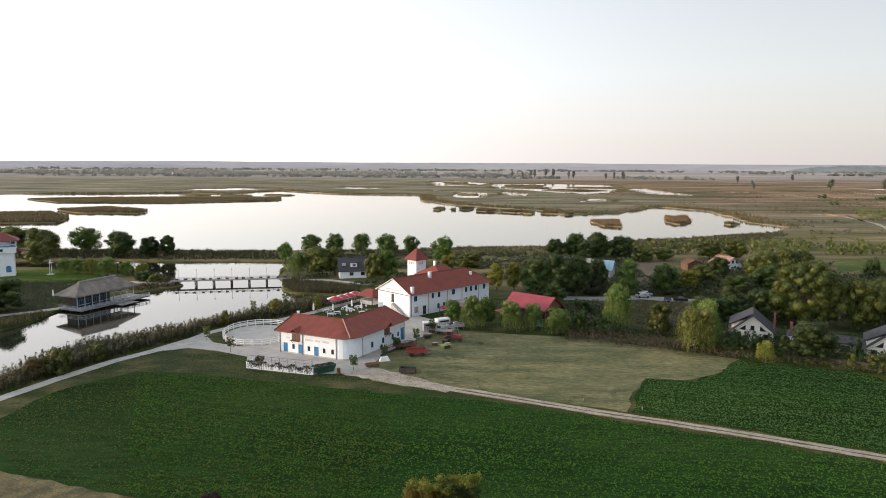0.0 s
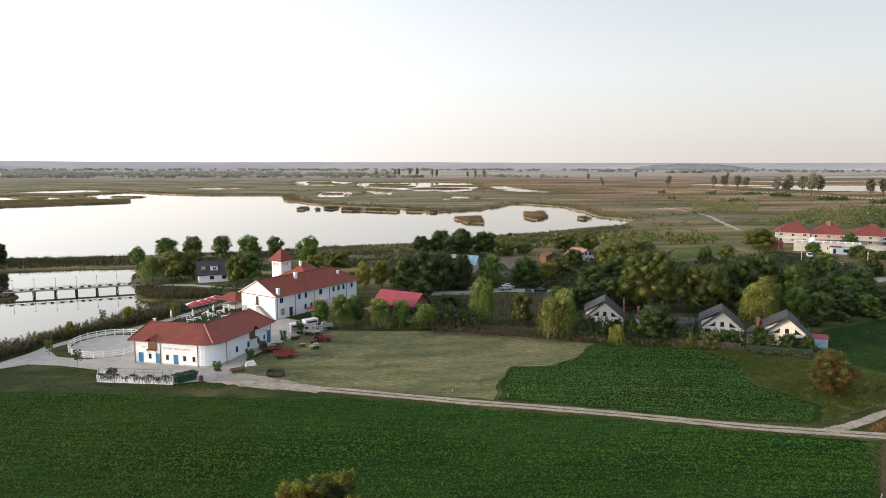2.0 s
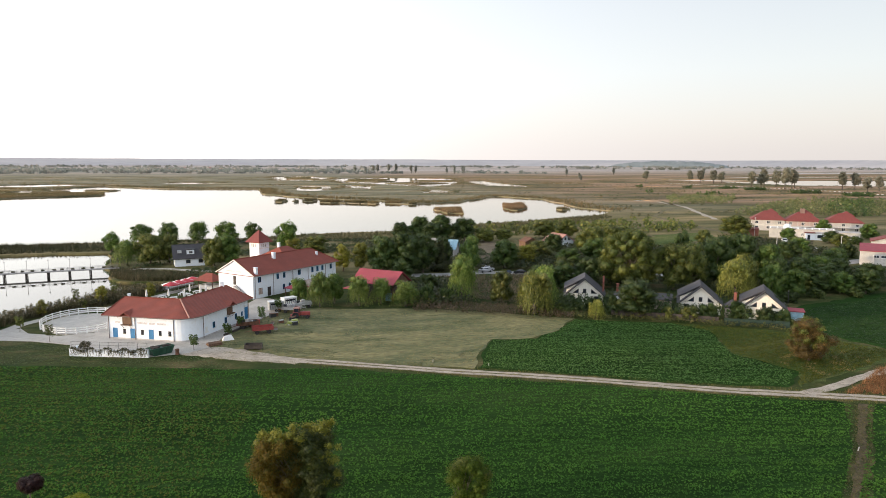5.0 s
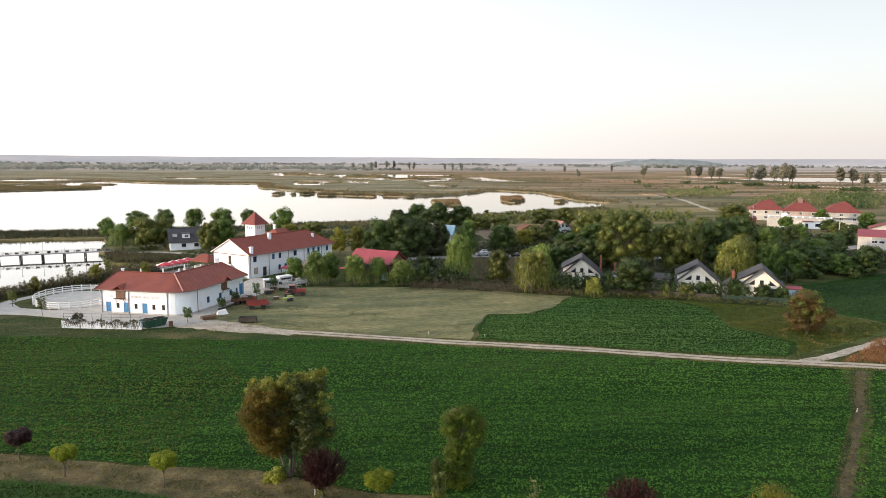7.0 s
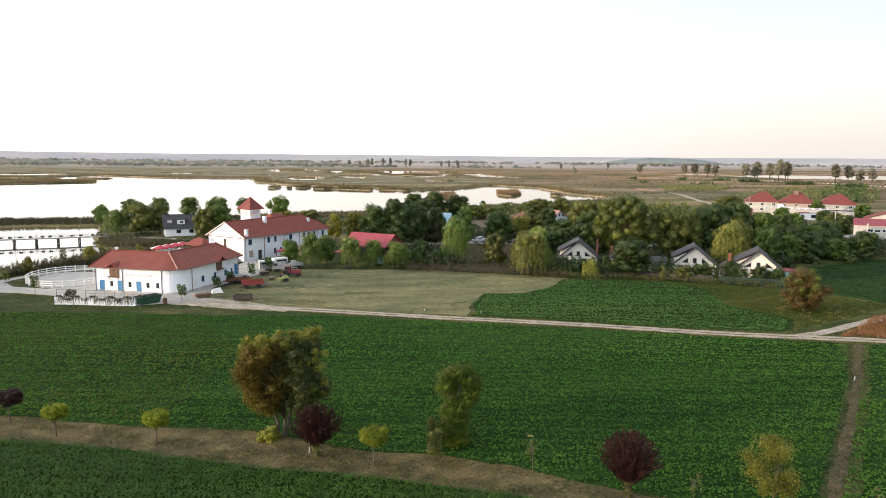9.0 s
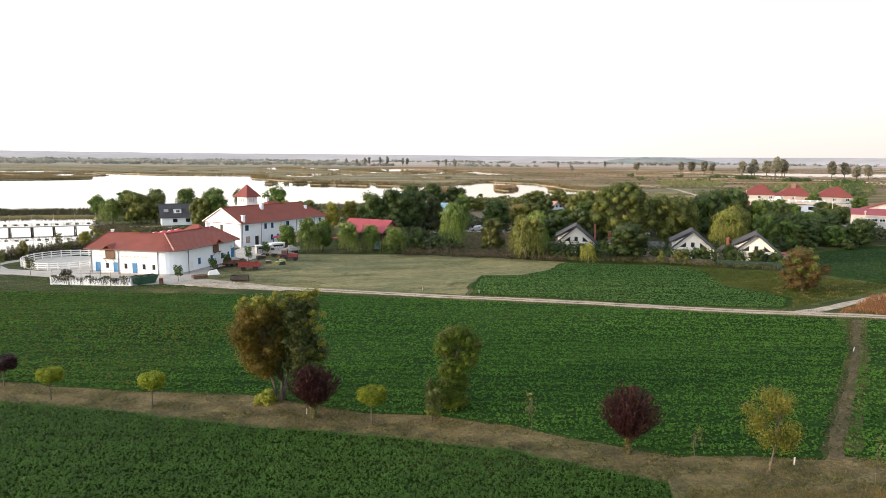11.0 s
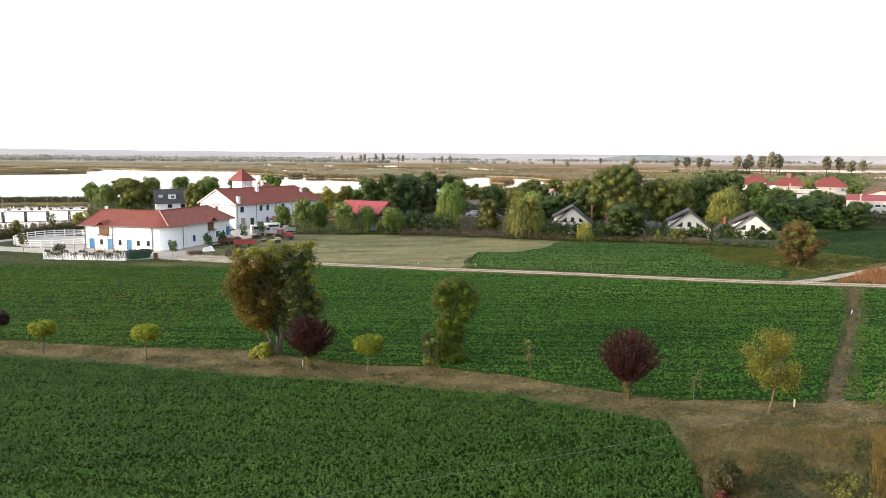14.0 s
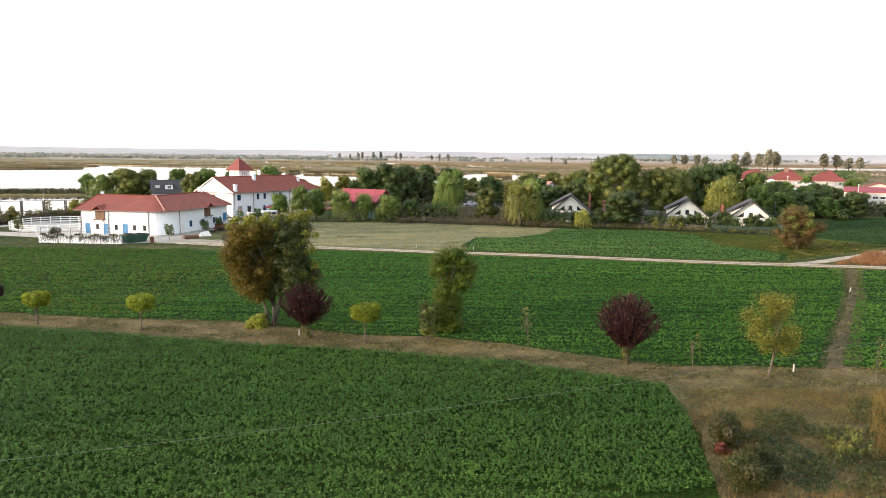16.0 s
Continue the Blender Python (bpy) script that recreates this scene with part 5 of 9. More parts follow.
for x_, w_, h_ in ((2.4, 1.1, 2.2), (6.4, 2.2, 1.4), (9.4, 1.2, 1.4)):
    opening(terrace_house, pose(x_, -4.5, 0.1 if h_ > 2 else 1.0), w_, h_, "door" if h_ > 2 else "window", DARKWOOD, GLASS)
part("bay", MB().lathe([(1.5, 4.3), (1.5, 5.6), (1.1, 6.2), (0.4, 6.5)], 12, -6.0, 2.4), WHITEWASH, terrace_house, "rounded white roof bay")
board_wall = thing("garden_fence", "dark slatted fence along the village lane", "fence", frame_at(203, 268, 221, 247))
for k in range(14):
    part("post", MB().box(2.0 * k - 0.06, -0.06, 0, 2.0 * k + 0.06, 0.06, 1.7), DARKWOOD, board_wall)
for z_ in (0.35, 0.75, 1.15, 1.5):
    part("slat", MB().box(-0.1, -0.1, z_, 26.1, -0.062, z_ + 0.24), DARKWOOD, board_wall)
flat_house("annexe", "small white annexe beside the terrace house", pose(246.0, 256.0, 0, 0, 0, -38), 8, 7, 3.6, DULLWALL, GREYWALL, 0.0, "house", ((-2, 1.2, 1.4, 1.4),))
flat_house("carport", "open carport with a red roof", pose(217.0, 286.0, 0, 0, 0, -30), 8, 5, 3.0, BRICK, TILE_BRIGHT, 0.5, "carport")
flat_house("warehouse", "cream warehouse with a dark raspberry metal roof", pose(203.5, 188.0, 0, 0, 0, -44), 26, 14, 4.8, DULLWALL, TILE_PINK, 1.2, "warehouse", tuple((-9 + 2.2 * k, 2.6, 1.7, 1.0) for k in range(5)))
gable_house("house", "white house with a red gable roof by the warehouse", pose(232.0, 219.0, 0, 0, 0, -44), 16, 10, 4.2, 6.8, DULLWALL, TILE_BRIGHT, 0.5, False, False)


# ---- trees and plants ----
def leaf_cards(rng, pos, out, size, long=1.5, droop=0.0):
    """Arrays of pointed leaves at pos, facing roughly out."""
    n = len(pos)
    nrm = out + rng.normal(0, 0.42, (n, 3))
    nrm /= np.linalg.norm(nrm, axis=1)[:, None] + 1e-6
    ref = rng.normal(0, 1, (n, 3))
    ref[:, 2] -= droop
    a = ref - nrm * np.sum(ref * nrm, axis=1)[:, None]
    a /= np.linalg.norm(a, axis=1)[:, None] + 1e-6
    b = np.cross(nrm, a)
    s = (size * rng.uniform(0.6, 1.4, n))[:, None]
    v = np.stack([pos - a * s * long * 0.4 - b * s * 0.5, pos - a * s * long * 0.4 + b * s * 0.5 + nrm * s * 0.1, pos + a * s * long * 0.6], axis=1).reshape(-1, 3)
    return v, np.arange(3 * n).reshape(n, 3)


def cloud(rng, blobs, n, size, shell=0.55, long=1.5, droop=0.0):
    c = np.array([b[:3] for b in blobs])
    r = np.array([b[3] for b in blobs])
    pick = rng.choice(len(blobs), n, p=r ** 2 / np.sum(r ** 2))
    d = rng.normal(0, 1, (n, 3))
    d /= np.linalg.norm(d, axis=1)[:, None]
    rad = r[pick] * (shell + (1 - shell) * rng.random(n) ** 0.6) * (rng.uniform(0.85, 1.18, n) if shell > 0.2 else rng.uniform(0.65, 1.5, n))
    return leaf_cards(rng, c[pick] + d * rad[:, None] * (1, 1, 0.85), d, size, long, droop)


def shade_cores(rng, blobs, k):
    """Added light blocker in each leaf mass, a small uneven ball that hides behind the leaves."""
    e = (-1.0, 0.0, 1.0)
    verts, index, quads = [], {}, []

    def corner(p):
        if p not in index:
            index[p] = len(verts)
            verts.append(np.array(p) / np.linalg.norm(p))
        return index[p]

    for ax in range(3):
        for sg in (-1.0, 1.0):
            for i in range(2):
                for j in range(2):
                    f = []
                    for u, w in ((i, j), (i + 1, j), (i + 1, j + 1), (i, j + 1)):
                        p = [0.0, 0.0, 0.0]
                        p[ax], p[(ax + 1) % 3], p[(ax + 2) % 3] = sg, e[u], e[w]
                        f.append(corner(tuple(p)))
                    quads.append(f if sg > 0 else f[::-1])
    base, quads = np.array(verts), np.array(quads)
    vs, qs = [], []
    for x, y, z, b in blobs:
        qs.append(quads + len(base) * len(vs))
        vs.append(base * (b * k * rng.uniform(0.75, 1.1, len(base)))[:, None] * (1, 1, 0.85) + (x, y, z))
    qs = np.concatenate(qs)
    return np.concatenate(vs), np.concatenate([qs[:, (0, 1, 2)], qs[:, (0, 2, 3)]])


def blob_set(rng, h0, h1, rx, count, br, lean=0.0, top=1.0):
    """Leaf masses spread unevenly through a crown between heights h0 and h1."""
    out, hc, rz = [], (h0 + h1) / 2, (h1 - h0) / 2
    for k in range(count):
        z = -0.8 + 1.7 * (k + rng.random() * 0.8) / count
        w = math.sqrt(max(0.08, 1 - z * z)) * (top if z > 0 else 1.0)
        a = k * 2.399 + rng.random() * 1.1
        q = rng.uniform(0.3, 0.92) * w
        b = br * rng.uniform(0.55, 1.25)
        out.append((rx * q * math.cos(a) + lean * z, rx * q * math.sin(a), min(hc + rz * z * 0.85, h1 - b * 0.6), b))
    return out


def limbs(mb, blobs, trunk_h, r, rng, n=6):
    """Tapered trunk, forked limbs towards the leaf masses."""
    bx, by = rng.uniform(-0.2, 0.2), rng.uniform(-0.2, 0.2)
    mb.tube([(0, 0, -0.1), (bx * 0.3, by * 0.3, trunk_h * 0.3), (bx, by, trunk_h), (bx * 1.6, by * 1.6, trunk_h * 1.7)], [r * 1.35, r, r * 0.75, r * 0.3], n)
    for i, (x, y, z, b) in enumerate(blobs):
        if i % 2 == 0 or len(blobs) < 12:
            s = trunk_h * rng.uniform(0.7, 1.3)
            s = min(s, max(z - 0.3, 0.2))
            mb.tube([(bx, by, s), (x * 0.5 + bx, y * 0.5 + by, s + (z - s) * 0.62), (x, y, z)], [r * 0.42, r * 0.25, r * 0.07], 5)
    return mb


def tree(name, label, m, blobs, trunk_h, r, leaf, n, size, seed, group="", cat="tree", shell=0.55, long=1.5, droop=0.0, extra=None, bark=None, second=None, core=0.74):
    rng = np.random.default_rng(seed)
    t = thing(name, label, cat, m, group)
    part("trunk", limbs(MB(), blobs, trunk_h, r, random.Random(seed)), bark or BARK, t, smooth=True)
    v, q = cloud(rng, blobs, n, size, shell, long, droop)
    if core:
        ev, eq = shade_cores(rng, blobs[::2] if len(blobs) > 22 and r < 0.5 and n < 5000 else blobs, core)
        q = np.concatenate([q, eq + len(v)])
        v = np.concatenate([v, ev])
    if extra is not None:
        ev, eq = extra(rng)
        q = np.concatenate([q, eq + len(v)])
        v = np.concatenate([v, ev])
    part("crown", np_mesh("crown", v, q, leaf), leaf, t)
    if second:
        v, q = cloud(rng, second[1], second[2], size, shell, long, droop)
        if core and len(second[1]) > 9:
            ev, eq = shade_cores(rng, second[1], core)
            q = np.concatenate([q, eq + len(v)])
            v = np.concatenate([v, ev])
        part("crown", np_mesh("crown", v, q, second[0]), second[0], t, second[3])
    return t


def strands(h, r, count, length, size):
    """Hanging willow shoots from the crown's shoulder."""
    def make(rng):
        vs = []
        for k in range(count):
            a, q = rng.random() * 2 * np.pi, r * np.sqrt(rng.uniform(0.15, 1.0))
            lobe = 0.84 + 0.2 * np.sin(2 * a + r) + 0.14 * np.sin(5 * a + h)
            q = q * lobe
            z = h * (1.04 - 0.5 * (q / r) ** 2) * (0.82 + 0.2 * lobe) * rng.uniform(0.86, 1.02)
            ln = min(z - 0.4, length * rng.uniform(0.3, 1.25))
            m_ = max(3, int(ln / (size * 1.1)))
            s = np.linspace(0, 1, m_)
            rr = q + 0.22 * r * s ** 0.5
            p = np.stack([rr * np.cos(a) + rng.normal(0, 0.16, m_), rr * np.sin(a) + rng.normal(0, 0.16, m_), z - ln * s + rng.normal(0, 0.12, m_)], axis=1)
            vs.append(p)
        p = np.concatenate(vs)
        d = p * (1, 1, 0)
        d /= np.linalg.norm(d, axis=1)[:, None] + 1e-6
        nrm = d + rng.normal(0, 0.5, p.shape)
        b = np.cross(nrm, (0, 0, 1.0))
        b /= np.linalg.norm(b, axis=1)[:, None] + 1e-6
        w = (size * rng.uniform(0.35, 0.7, len(p)))[:, None]
        dn = np.array((0, 0, -1.0)) * size * 1.5 + rng.normal(0, size * 0.2, p.shape)
        v = np.stack([p + b * w * 0.5, p - b * w * 0.5, p + dn], axis=1).reshape(-1, 3)
        return v, np.arange(len(v)).reshape(-1, 3)
    return make


KINDS = {}


def stock(kind, seed):
    """First specimen of every kind stands far in the grove; all others are copies of it."""
    R = random.Random(seed)
    if kind == "round":
        return tree("round_tree", "dark green round-headed tree with bare trunk", pose(0, 0, 0), blob_set(R, 0.9, 9.0, 4.0, 26, 1.55), 2.2, 0.28, L_GREEN, 4800, 0.29, seed)
    if kind == "broad":
        return tree("broadleaf_tree", "dark green broadleaf tree with dense crown", pose(0, 0, 0), blob_set(R, 0.2, 12.0, 4.6, 36, 1.7, 0.4), 2.5, 0.35, L_DARK, 6400, 0.31, seed)
    if kind == "green":
        return tree("broadleaf_tree", "mid-green broadleaf tree with uneven crown", pose(0, 0, 0), blob_set(R, 0.2, 10.0, 4.0, 30, 1.55), 2.0, 0.3, L_GREEN, 5600, 0.29, seed)
    if kind == "olive":
        return tree("broadleaf_tree", "olive green broadleaf tree turning brown", pose(0, 0, 0), blob_set(R, 0.0, 10.0, 4.6, 32, 1.6), 2.0, 0.3, L_OLIVE, 5600, 0.29, seed)
    if kind == "yellow":
        return tree("broadleaf_tree", "yellow-green broadleaf tree turning in autumn", pose(0, 0, 0), blob_set(R, 0.4, 10.0, 3.4, 26, 1.35), 2.2, 0.26, L_YELLOW, 4600, 0.26, seed)
    if kind == "willow":
        return tree("weeping_willow", "green weeping willow with hanging shoots", pose(0, 0, 0), blob_set(R, 2.6, 9.4, 3.3, 24, 1.5), 2.6, 0.32, L_WILLOW, 2400, 0.24, seed, extra=strands(8.2, 3.7, 330, 4.8, 0.26), long=2.2, droop=2.0)
    if kind == "willow_y":
        return tree("weeping_willow", "yellowing weeping willow with hanging shoots", pose(0, 0, 0), blob_set(R, 2.6, 9.2, 3.6, 24, 1.55), 2.6, 0.34, L_WILLOW_Y, 2400, 0.24, seed, extra=strands(8.2, 4.1, 340, 4.8, 0.26), long=2.2, droop=2.0)
    if kind == "bush":
        return tree("bush", "dense dark green leafy bush", pose(0, 0, 0), blob_set(R, -0.6, 3.0, 2.4, 18, 0.9), 0.5, 0.1, L_DARK, 2400, 0.22, seed, cat="bush")
    if kind == "bush_o":
        return tree("bush", "olive bush with yellowing leaves", pose(0, 0, 0), blob_set(R, -0.6, 3.0, 2.4, 18, 0.9), 0.5, 0.1, L_OLIVE, 2400, 0.21, seed, cat="bush")
    if kind == "rust":
        return tree("autumn_bush", "dense rust-brown autumn bush standing alone in the field", pose(0, 0, 0), blob_set(R, -0.4, 8.0, 3.9, 46, 1.1), 1.0, 0.22, L_RUST, 18000, 0.14, seed, cat="bush", core=0.5, second=(L_OLIVE, blob_set(R, 2.0, 8.2, 3.5, 22, 0.9), 4200, "olive green leaves"))
    if kind == "conifer":
        bl = [(0.9 * (1 - z / 10.5) * math.cos(z * 2.3), 0.9 * (1 - z / 10.5) * math.sin(z * 2.3), z, 0.35 + 1.75 * (1 - z / 10.8)) for z in [0.8 + 0.7 * k for k in range(14)]]
        return tree("conifer", "dark slender conifer among broadleaf trees", pose(0, 0, 0), bl, 3.0, 0.2, L_NEEDLE, 2600, 0.34, seed, long=2.4, droop=1.0)
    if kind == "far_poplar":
        return tree("poplar", "tall slender poplar in a far row, paled for haze", pose(0, 0, 0), blob_set(R, 2.0, 15.0, 2.4, 16, 1.4, 0.3), 4.5, 0.4, L_FAR, 900, 0.8, seed, shell=0.2, core=0)
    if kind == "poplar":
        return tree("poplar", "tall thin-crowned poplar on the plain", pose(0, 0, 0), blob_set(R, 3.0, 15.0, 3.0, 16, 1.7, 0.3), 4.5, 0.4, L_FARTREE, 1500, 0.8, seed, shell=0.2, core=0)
    return None


def plant(kind, x, y, h, w, label="", group="", rz=None):
    """A tree of that kind at its place, scaled to its height and spread."""
    base_h = {"round": 9.4, "broad": 12.6, "green": 10.6, "olive": 10.6, "yellow": 10.4, "willow": 9.9, "willow_y": 9.8, "bush": 3.4, "bush_o": 3.4, "conifer": 10.8, "poplar": 15.6, "far_poplar": 15.6, "rust": 8.8}[kind]
    base_w = {"round": 9.4, "broad": 11.0, "green": 9.6, "olive": 10.4, "yellow": 8.4, "willow": 8.8, "willow_y": 9.8, "bush": 6.4, "bush_o": 6.4, "conifer": 4.2, "poplar": 8.0, "far_poplar": 6.4, "rust": 9.4}[kind]
    k = len(KINDS.setdefault(kind, []))
    turn = (x * 37.0 + y * 53.0) % 360 if rz is None else rz
    m = pose(x, y, 0, 0, 0, turn) @ Matrix.Diagonal((w / base_w, w / base_w, h / base_h, 1))
    if k < 3:
        ob = stock(kind, 100 + 17 * k + len(kind) * 3)
        ob.matrix_basis = m
        KINDS[kind].append(ob)
    else:
        src = KINDS[kind][int(x * 7 + y * 3) % 3]
        keep = src.scale.copy()
        src.scale = (1, 1, 1)
        ob = copy_thing(src, m)
        src.scale = keep
    if label:
        tagged(ob, label)
    if group:
        tagged(ob, group=group)
    return ob


def grove(rows, group=""):
    for kind, x, y, h, w in rows:
        plant(kind, x, y, h, w, group=group)


# willows and shrubs along the meadow
grove([("round", 2.0, 171.2, 6.8, 5.4), ("willow", 6.8, 166.0, 9.3, 6.2), ("round", 10.6, 169.4, 8.0, 5.4), ("willow", 16.3, 165.2, 7.8, 6.8), ("willow", 21.9, 166.4, 7.0, 6.0), ("willow", 27.4, 161.8, 6.8, 7.4), ("bush", 33.0, 163.4, 6.0, 6.4), ("bush", 38.0, 163.8, 4.6, 6.0)], "trees along the meadow")
grove([("willow", 42.3, 164.4, 13.2, 8.0), ("olive", 51.6, 160.8, 9.0, 7.2), ("willow_y", 55.6, 147.6, 10.8, 10.6), ("willow", 60.0, 152.5, 11.0, 7.0), ("willow_y", 67.4, 139.8, 4.6, 4.4)], "trees along the meadow")
grove([("yellow", 16.8, 218.8, 9.4, 7.4), ("yellow", 22.4, 217.7, 10.4, 7.4), ("broad", 28.6, 211.6, 13.0, 11), ("broad", 35.3, 209.8, 14.6, 12.5), ("broad", 41.3, 210.6, 13.8, 11), ("conifer", 47.5, 212.5, 10.8, 5), ("green", 57.4, 211.5, 12.4, 8), ("broad", 50.0, 219.0, 11.5, 8), ("broad", 32.0, 196.0, 7.0, 8), ("bush", 38.0, 186.0, 4.0, 8), ("bush", 46.0, 182.0, 3.4, 8), ("bush", 30.0, 184.0, 5.0, 7)], "grove behind the barn")
grove([("broad", 47.5, 289.0, 10.0, 11), ("broad", 56.0, 293.0, 12.2, 13), ("broad", 65.5, 291.0, 13.0, 14), ("broad", 75.5, 289.0, 11.5, 12), ("broad", 60.0, 284.0, 10.0, 12), ("olive", 84.0, 287.0, 7.0, 11), ("olive", 94.0, 290.0, 6.0, 11)], "dark grove by the lake shore")
grove([("green", 69.8, 214.5, 10.6, 10), ("yellow", 78.8, 217.5, 8.0, 9), ("olive", 86.0, 226.0, 8.5, 10), ("olive", 115.4, 294.9, 9.2, 12), ("olive", 126.0, 292.8, 10, 11), ("olive", 111.4, 236.5, 12.4, 13), ("green", 104.0, 217.0, 9.9, 11), ("green", 92.0, 212.0, 7.0, 10), ("bush_o", 78.0, 226.0, 5.0, 9), ("olive", 128.0, 252.0, 11, 13), ("olive", 140.0, 268.0, 9, 13)], "hedgerow trees by the lane")
grove([("olive", 104.0, 168.0, 14.8, 12), ("olive", 111.0, 170.0, 13.8, 10), ("broad", 120.0, 172.0, 15.6, 12), ("broad", 128.5, 173.0, 16.2, 13), ("green", 134.0, 168.0, 13.2, 11), ("broad", 80.5, 173.0, 10.0, 9), ("broad", 73.5, 174.0, 9.0, 9), ("broad", 66.5, 172.0, 8.0, 9)], "tall trees behind the chalets")
grove([("willow_y", 112.0, 152.0, 11.6, 12), ("willow_y", 117.0, 155.5, 12.0, 9), ("green", 122.0, 151.0, 10.0, 7.8), ("green", 129.5, 152.1, 8.2, 7.8), ("broad", 140.2, 156.3, 7.5, 8.6), ("green", 146.0, 153.7, 6.5, 7.0), ("broad", 153.0, 152.4, 7.7, 7.8), ("broad", 131.0, 160.0, 10.0, 8.6), ("broad", 142.0, 166.0, 9.0, 9.4), ("green", 152.0, 168.0, 9.0, 9.4), ("broad", 162.0, 160.0, 7.5, 8.6), ("bush", 170.0, 154.0, 4.0, 9), ("broad", 165.0, 178.0, 9.0, 9.4), ("green", 178.0, 190.0, 8.0, 9.4), ("green", 184.0, 215.0, 8.5, 9.4), ("broad", 172.0, 205.0, 9.0, 9.4), ("olive", 136.0, 157.0, 6.5, 7.0), ("broad", 147.0, 160.0, 8.0, 8.5), ("green", 158.0, 157.0, 6.0, 7.0), ("bush", 124.0, 146.0, 3.2, 6.0), ("bush", 135.0, 150.0, 3.0, 6.0), ("bush", 146.0, 149.0, 2.8, 6.0), ("broad", 158.0, 168.0, 8.0, 9.0)], "trees behind the east field")
grove([("broad", 77.4, 140.5, 9.2, 11), ("bush", 70.0, 147.0, 3.6, 6), ("bush", 74.0, 145.0, 4.4, 5), ("bush", 66.0, 150.5, 3.4, 6), ("bush_o", 88.0, 134.6, 3.4, 6), ("bush", 92.2, 134.0, 4.2, 6), ("bush", 99.0, 133.4, 4.6, 5), ("bush", 102.5, 127.8, 4.0, 6), ("bush", 106.0, 126.5, 3.4, 5), ("bush", 62.0, 147.0, 3.0, 6), ("bush", 58.5, 149.5, 3.0, 6), ("bush_o", 83.5, 136.8, 3.0, 4), ("bush", 110.0, 134.0, 5.0, 5)], "bushes in front of the chalets")
R = random.Random(88)
tree("poplar_tree", "towering olive-green poplar with a billowing crown behind the chalets", pose(92.5, 171.5, 0), [(u * math.cos(a), u * math.sin(a), z, R.uniform(1.2, 2.5)) for z, u, a in [(3.0 + 12.6 * k / 74, (2.4 + 8.0 * math.sin(math.pi * min(1.0, 0.16 + 0.84 * k / 78))) * R.uniform(0.45, 0.88), k * 2.399) for k in range(75)]], 4.0, 0.5, leafy("poplar_tree_leaves", [(0.0, (0.052, 0.084, 0.013)), (0.6, (0.112, 0.150, 0.024)), (1.0, (0.210, 0.230, 0.040))]), 20000, 0.28, 89, shell=0.4)
plant("rust", 90.5, 101.2, 8.6, 9.4)
grove([("round", -66.4, 280.5, 8.4, 7.6), ("round", -60.9, 307.6, 9.0, 11), ("round", -49.7, 305.3, 9.8, 9), ("round", -37.5, 302.8, 10.2, 9.4), ("round", -25.7, 300.4, 10.2, 10.8), ("round", -14.5, 294.5, 10.1, 8.6), ("round", -1.0, 275.0, 12.0, 11), ("willow", -53.7, 246.5, 9.5, 9.6), ("olive", -46.2, 245.5, 12.0, 11.5), ("olive", -40.5, 248.5, 11.0, 9), ("olive", -24.8, 238.5, 10.7, 8.6), ("green", -20.4, 240.0, 11.6, 9), ("yellow", 1.4, 252.4, 7.9, 7.6), ("olive", 10.0, 268.0, 7.0, 11)], "round trees on the levee")
# three broad trees near y 291: willows, backlit shade put into dark leaves
grove([("round", -158.8, 300.1, 12.6, 16), ("broad", -139.4, 289.9, 12.4, 14), ("broad", -127.7, 292.2, 9.8, 9.6), ("broad", -119.8, 292.5, 10.3, 8.4), ("olive", -189.6, 295.1, 14, 20), ("olive", -173.2, 290.3, 13.8, 16), ("willow", -139.0, 246.5, 6.0, 6.5), ("willow", -133.5, 244.5, 6.6, 7), ("willow_y", -127.5, 243.0, 6.8, 7.5), ("willow", -121.5, 242.0, 7.2, 7.5), ("willow", -115.5, 244.0, 5.6, 6.5), ("willow_y", -109.5, 243.5, 5.2, 6), ("broad", -120.5, 182.9, 10, 12), ("olive", -162.4, 268, 10, 10), ("bush", -104.5, 233.0, 4.0, 8), ("bush_o", -98.5, 229.5, 3.6, 7), ("broad", -128, 176, 9, 11)], "trees on the west bank")

grove([("green", 219.0, 262.0, 6.5, 8), ("broad", 232.0, 252.0, 6.0, 8), ("bush", 240.0, 246.0, 4.0, 8), ("olive", 211.0, 288.0, 11.0, 16), ("green", 262.0, 262.0, 8.0, 9), ("green", 254.0, 281.0, 8.5, 8), ("olive", 226.0, 240.0, 6.0, 9), ("bush_o", 212.0, 250.0, 4.0, 9)], "garden trees by the villas")

grove([("yellow", -45.6, 180.0, 5.2, 3.6), ("yellow", -35.4, 185.8, 4.4, 3.2), ("yellow", -55.6, 168.8, 4.2, 3.2), ("bush_o", -49.0, 176.0, 2.6, 3.0), ("bush_o", -75.4, 129.6, 5.2, 8.0), ("rust", -78.4, 126.6, 4.0, 6.0), ("bush_o", -72.0, 138.0, 4.0, 6.0)], "small trees along the promenade")

# ---- young and single trees on the field strip ----
def lollipop(label, m, leaf, trunk_h, r, seed, n=8600, size=0.1):
    R = random.Random(seed)
    bl = [(0, 0, trunk_h + r * 0.55, r * 0.8)] + [(r * 0.62 * math.cos(k * 2.4), r * 0.62 * math.sin(k * 2.4), trunk_h + r * (0.3 + 0.045 * k), r * 0.42 * R.uniform(0.85, 1.15)) for k in range(14)]
    return tree("globe_tree", label, m, bl, trunk_h * 0.8, 0.07, leaf, n, size, seed, "globe trees on the strip", long=1.25, droop=1.2)


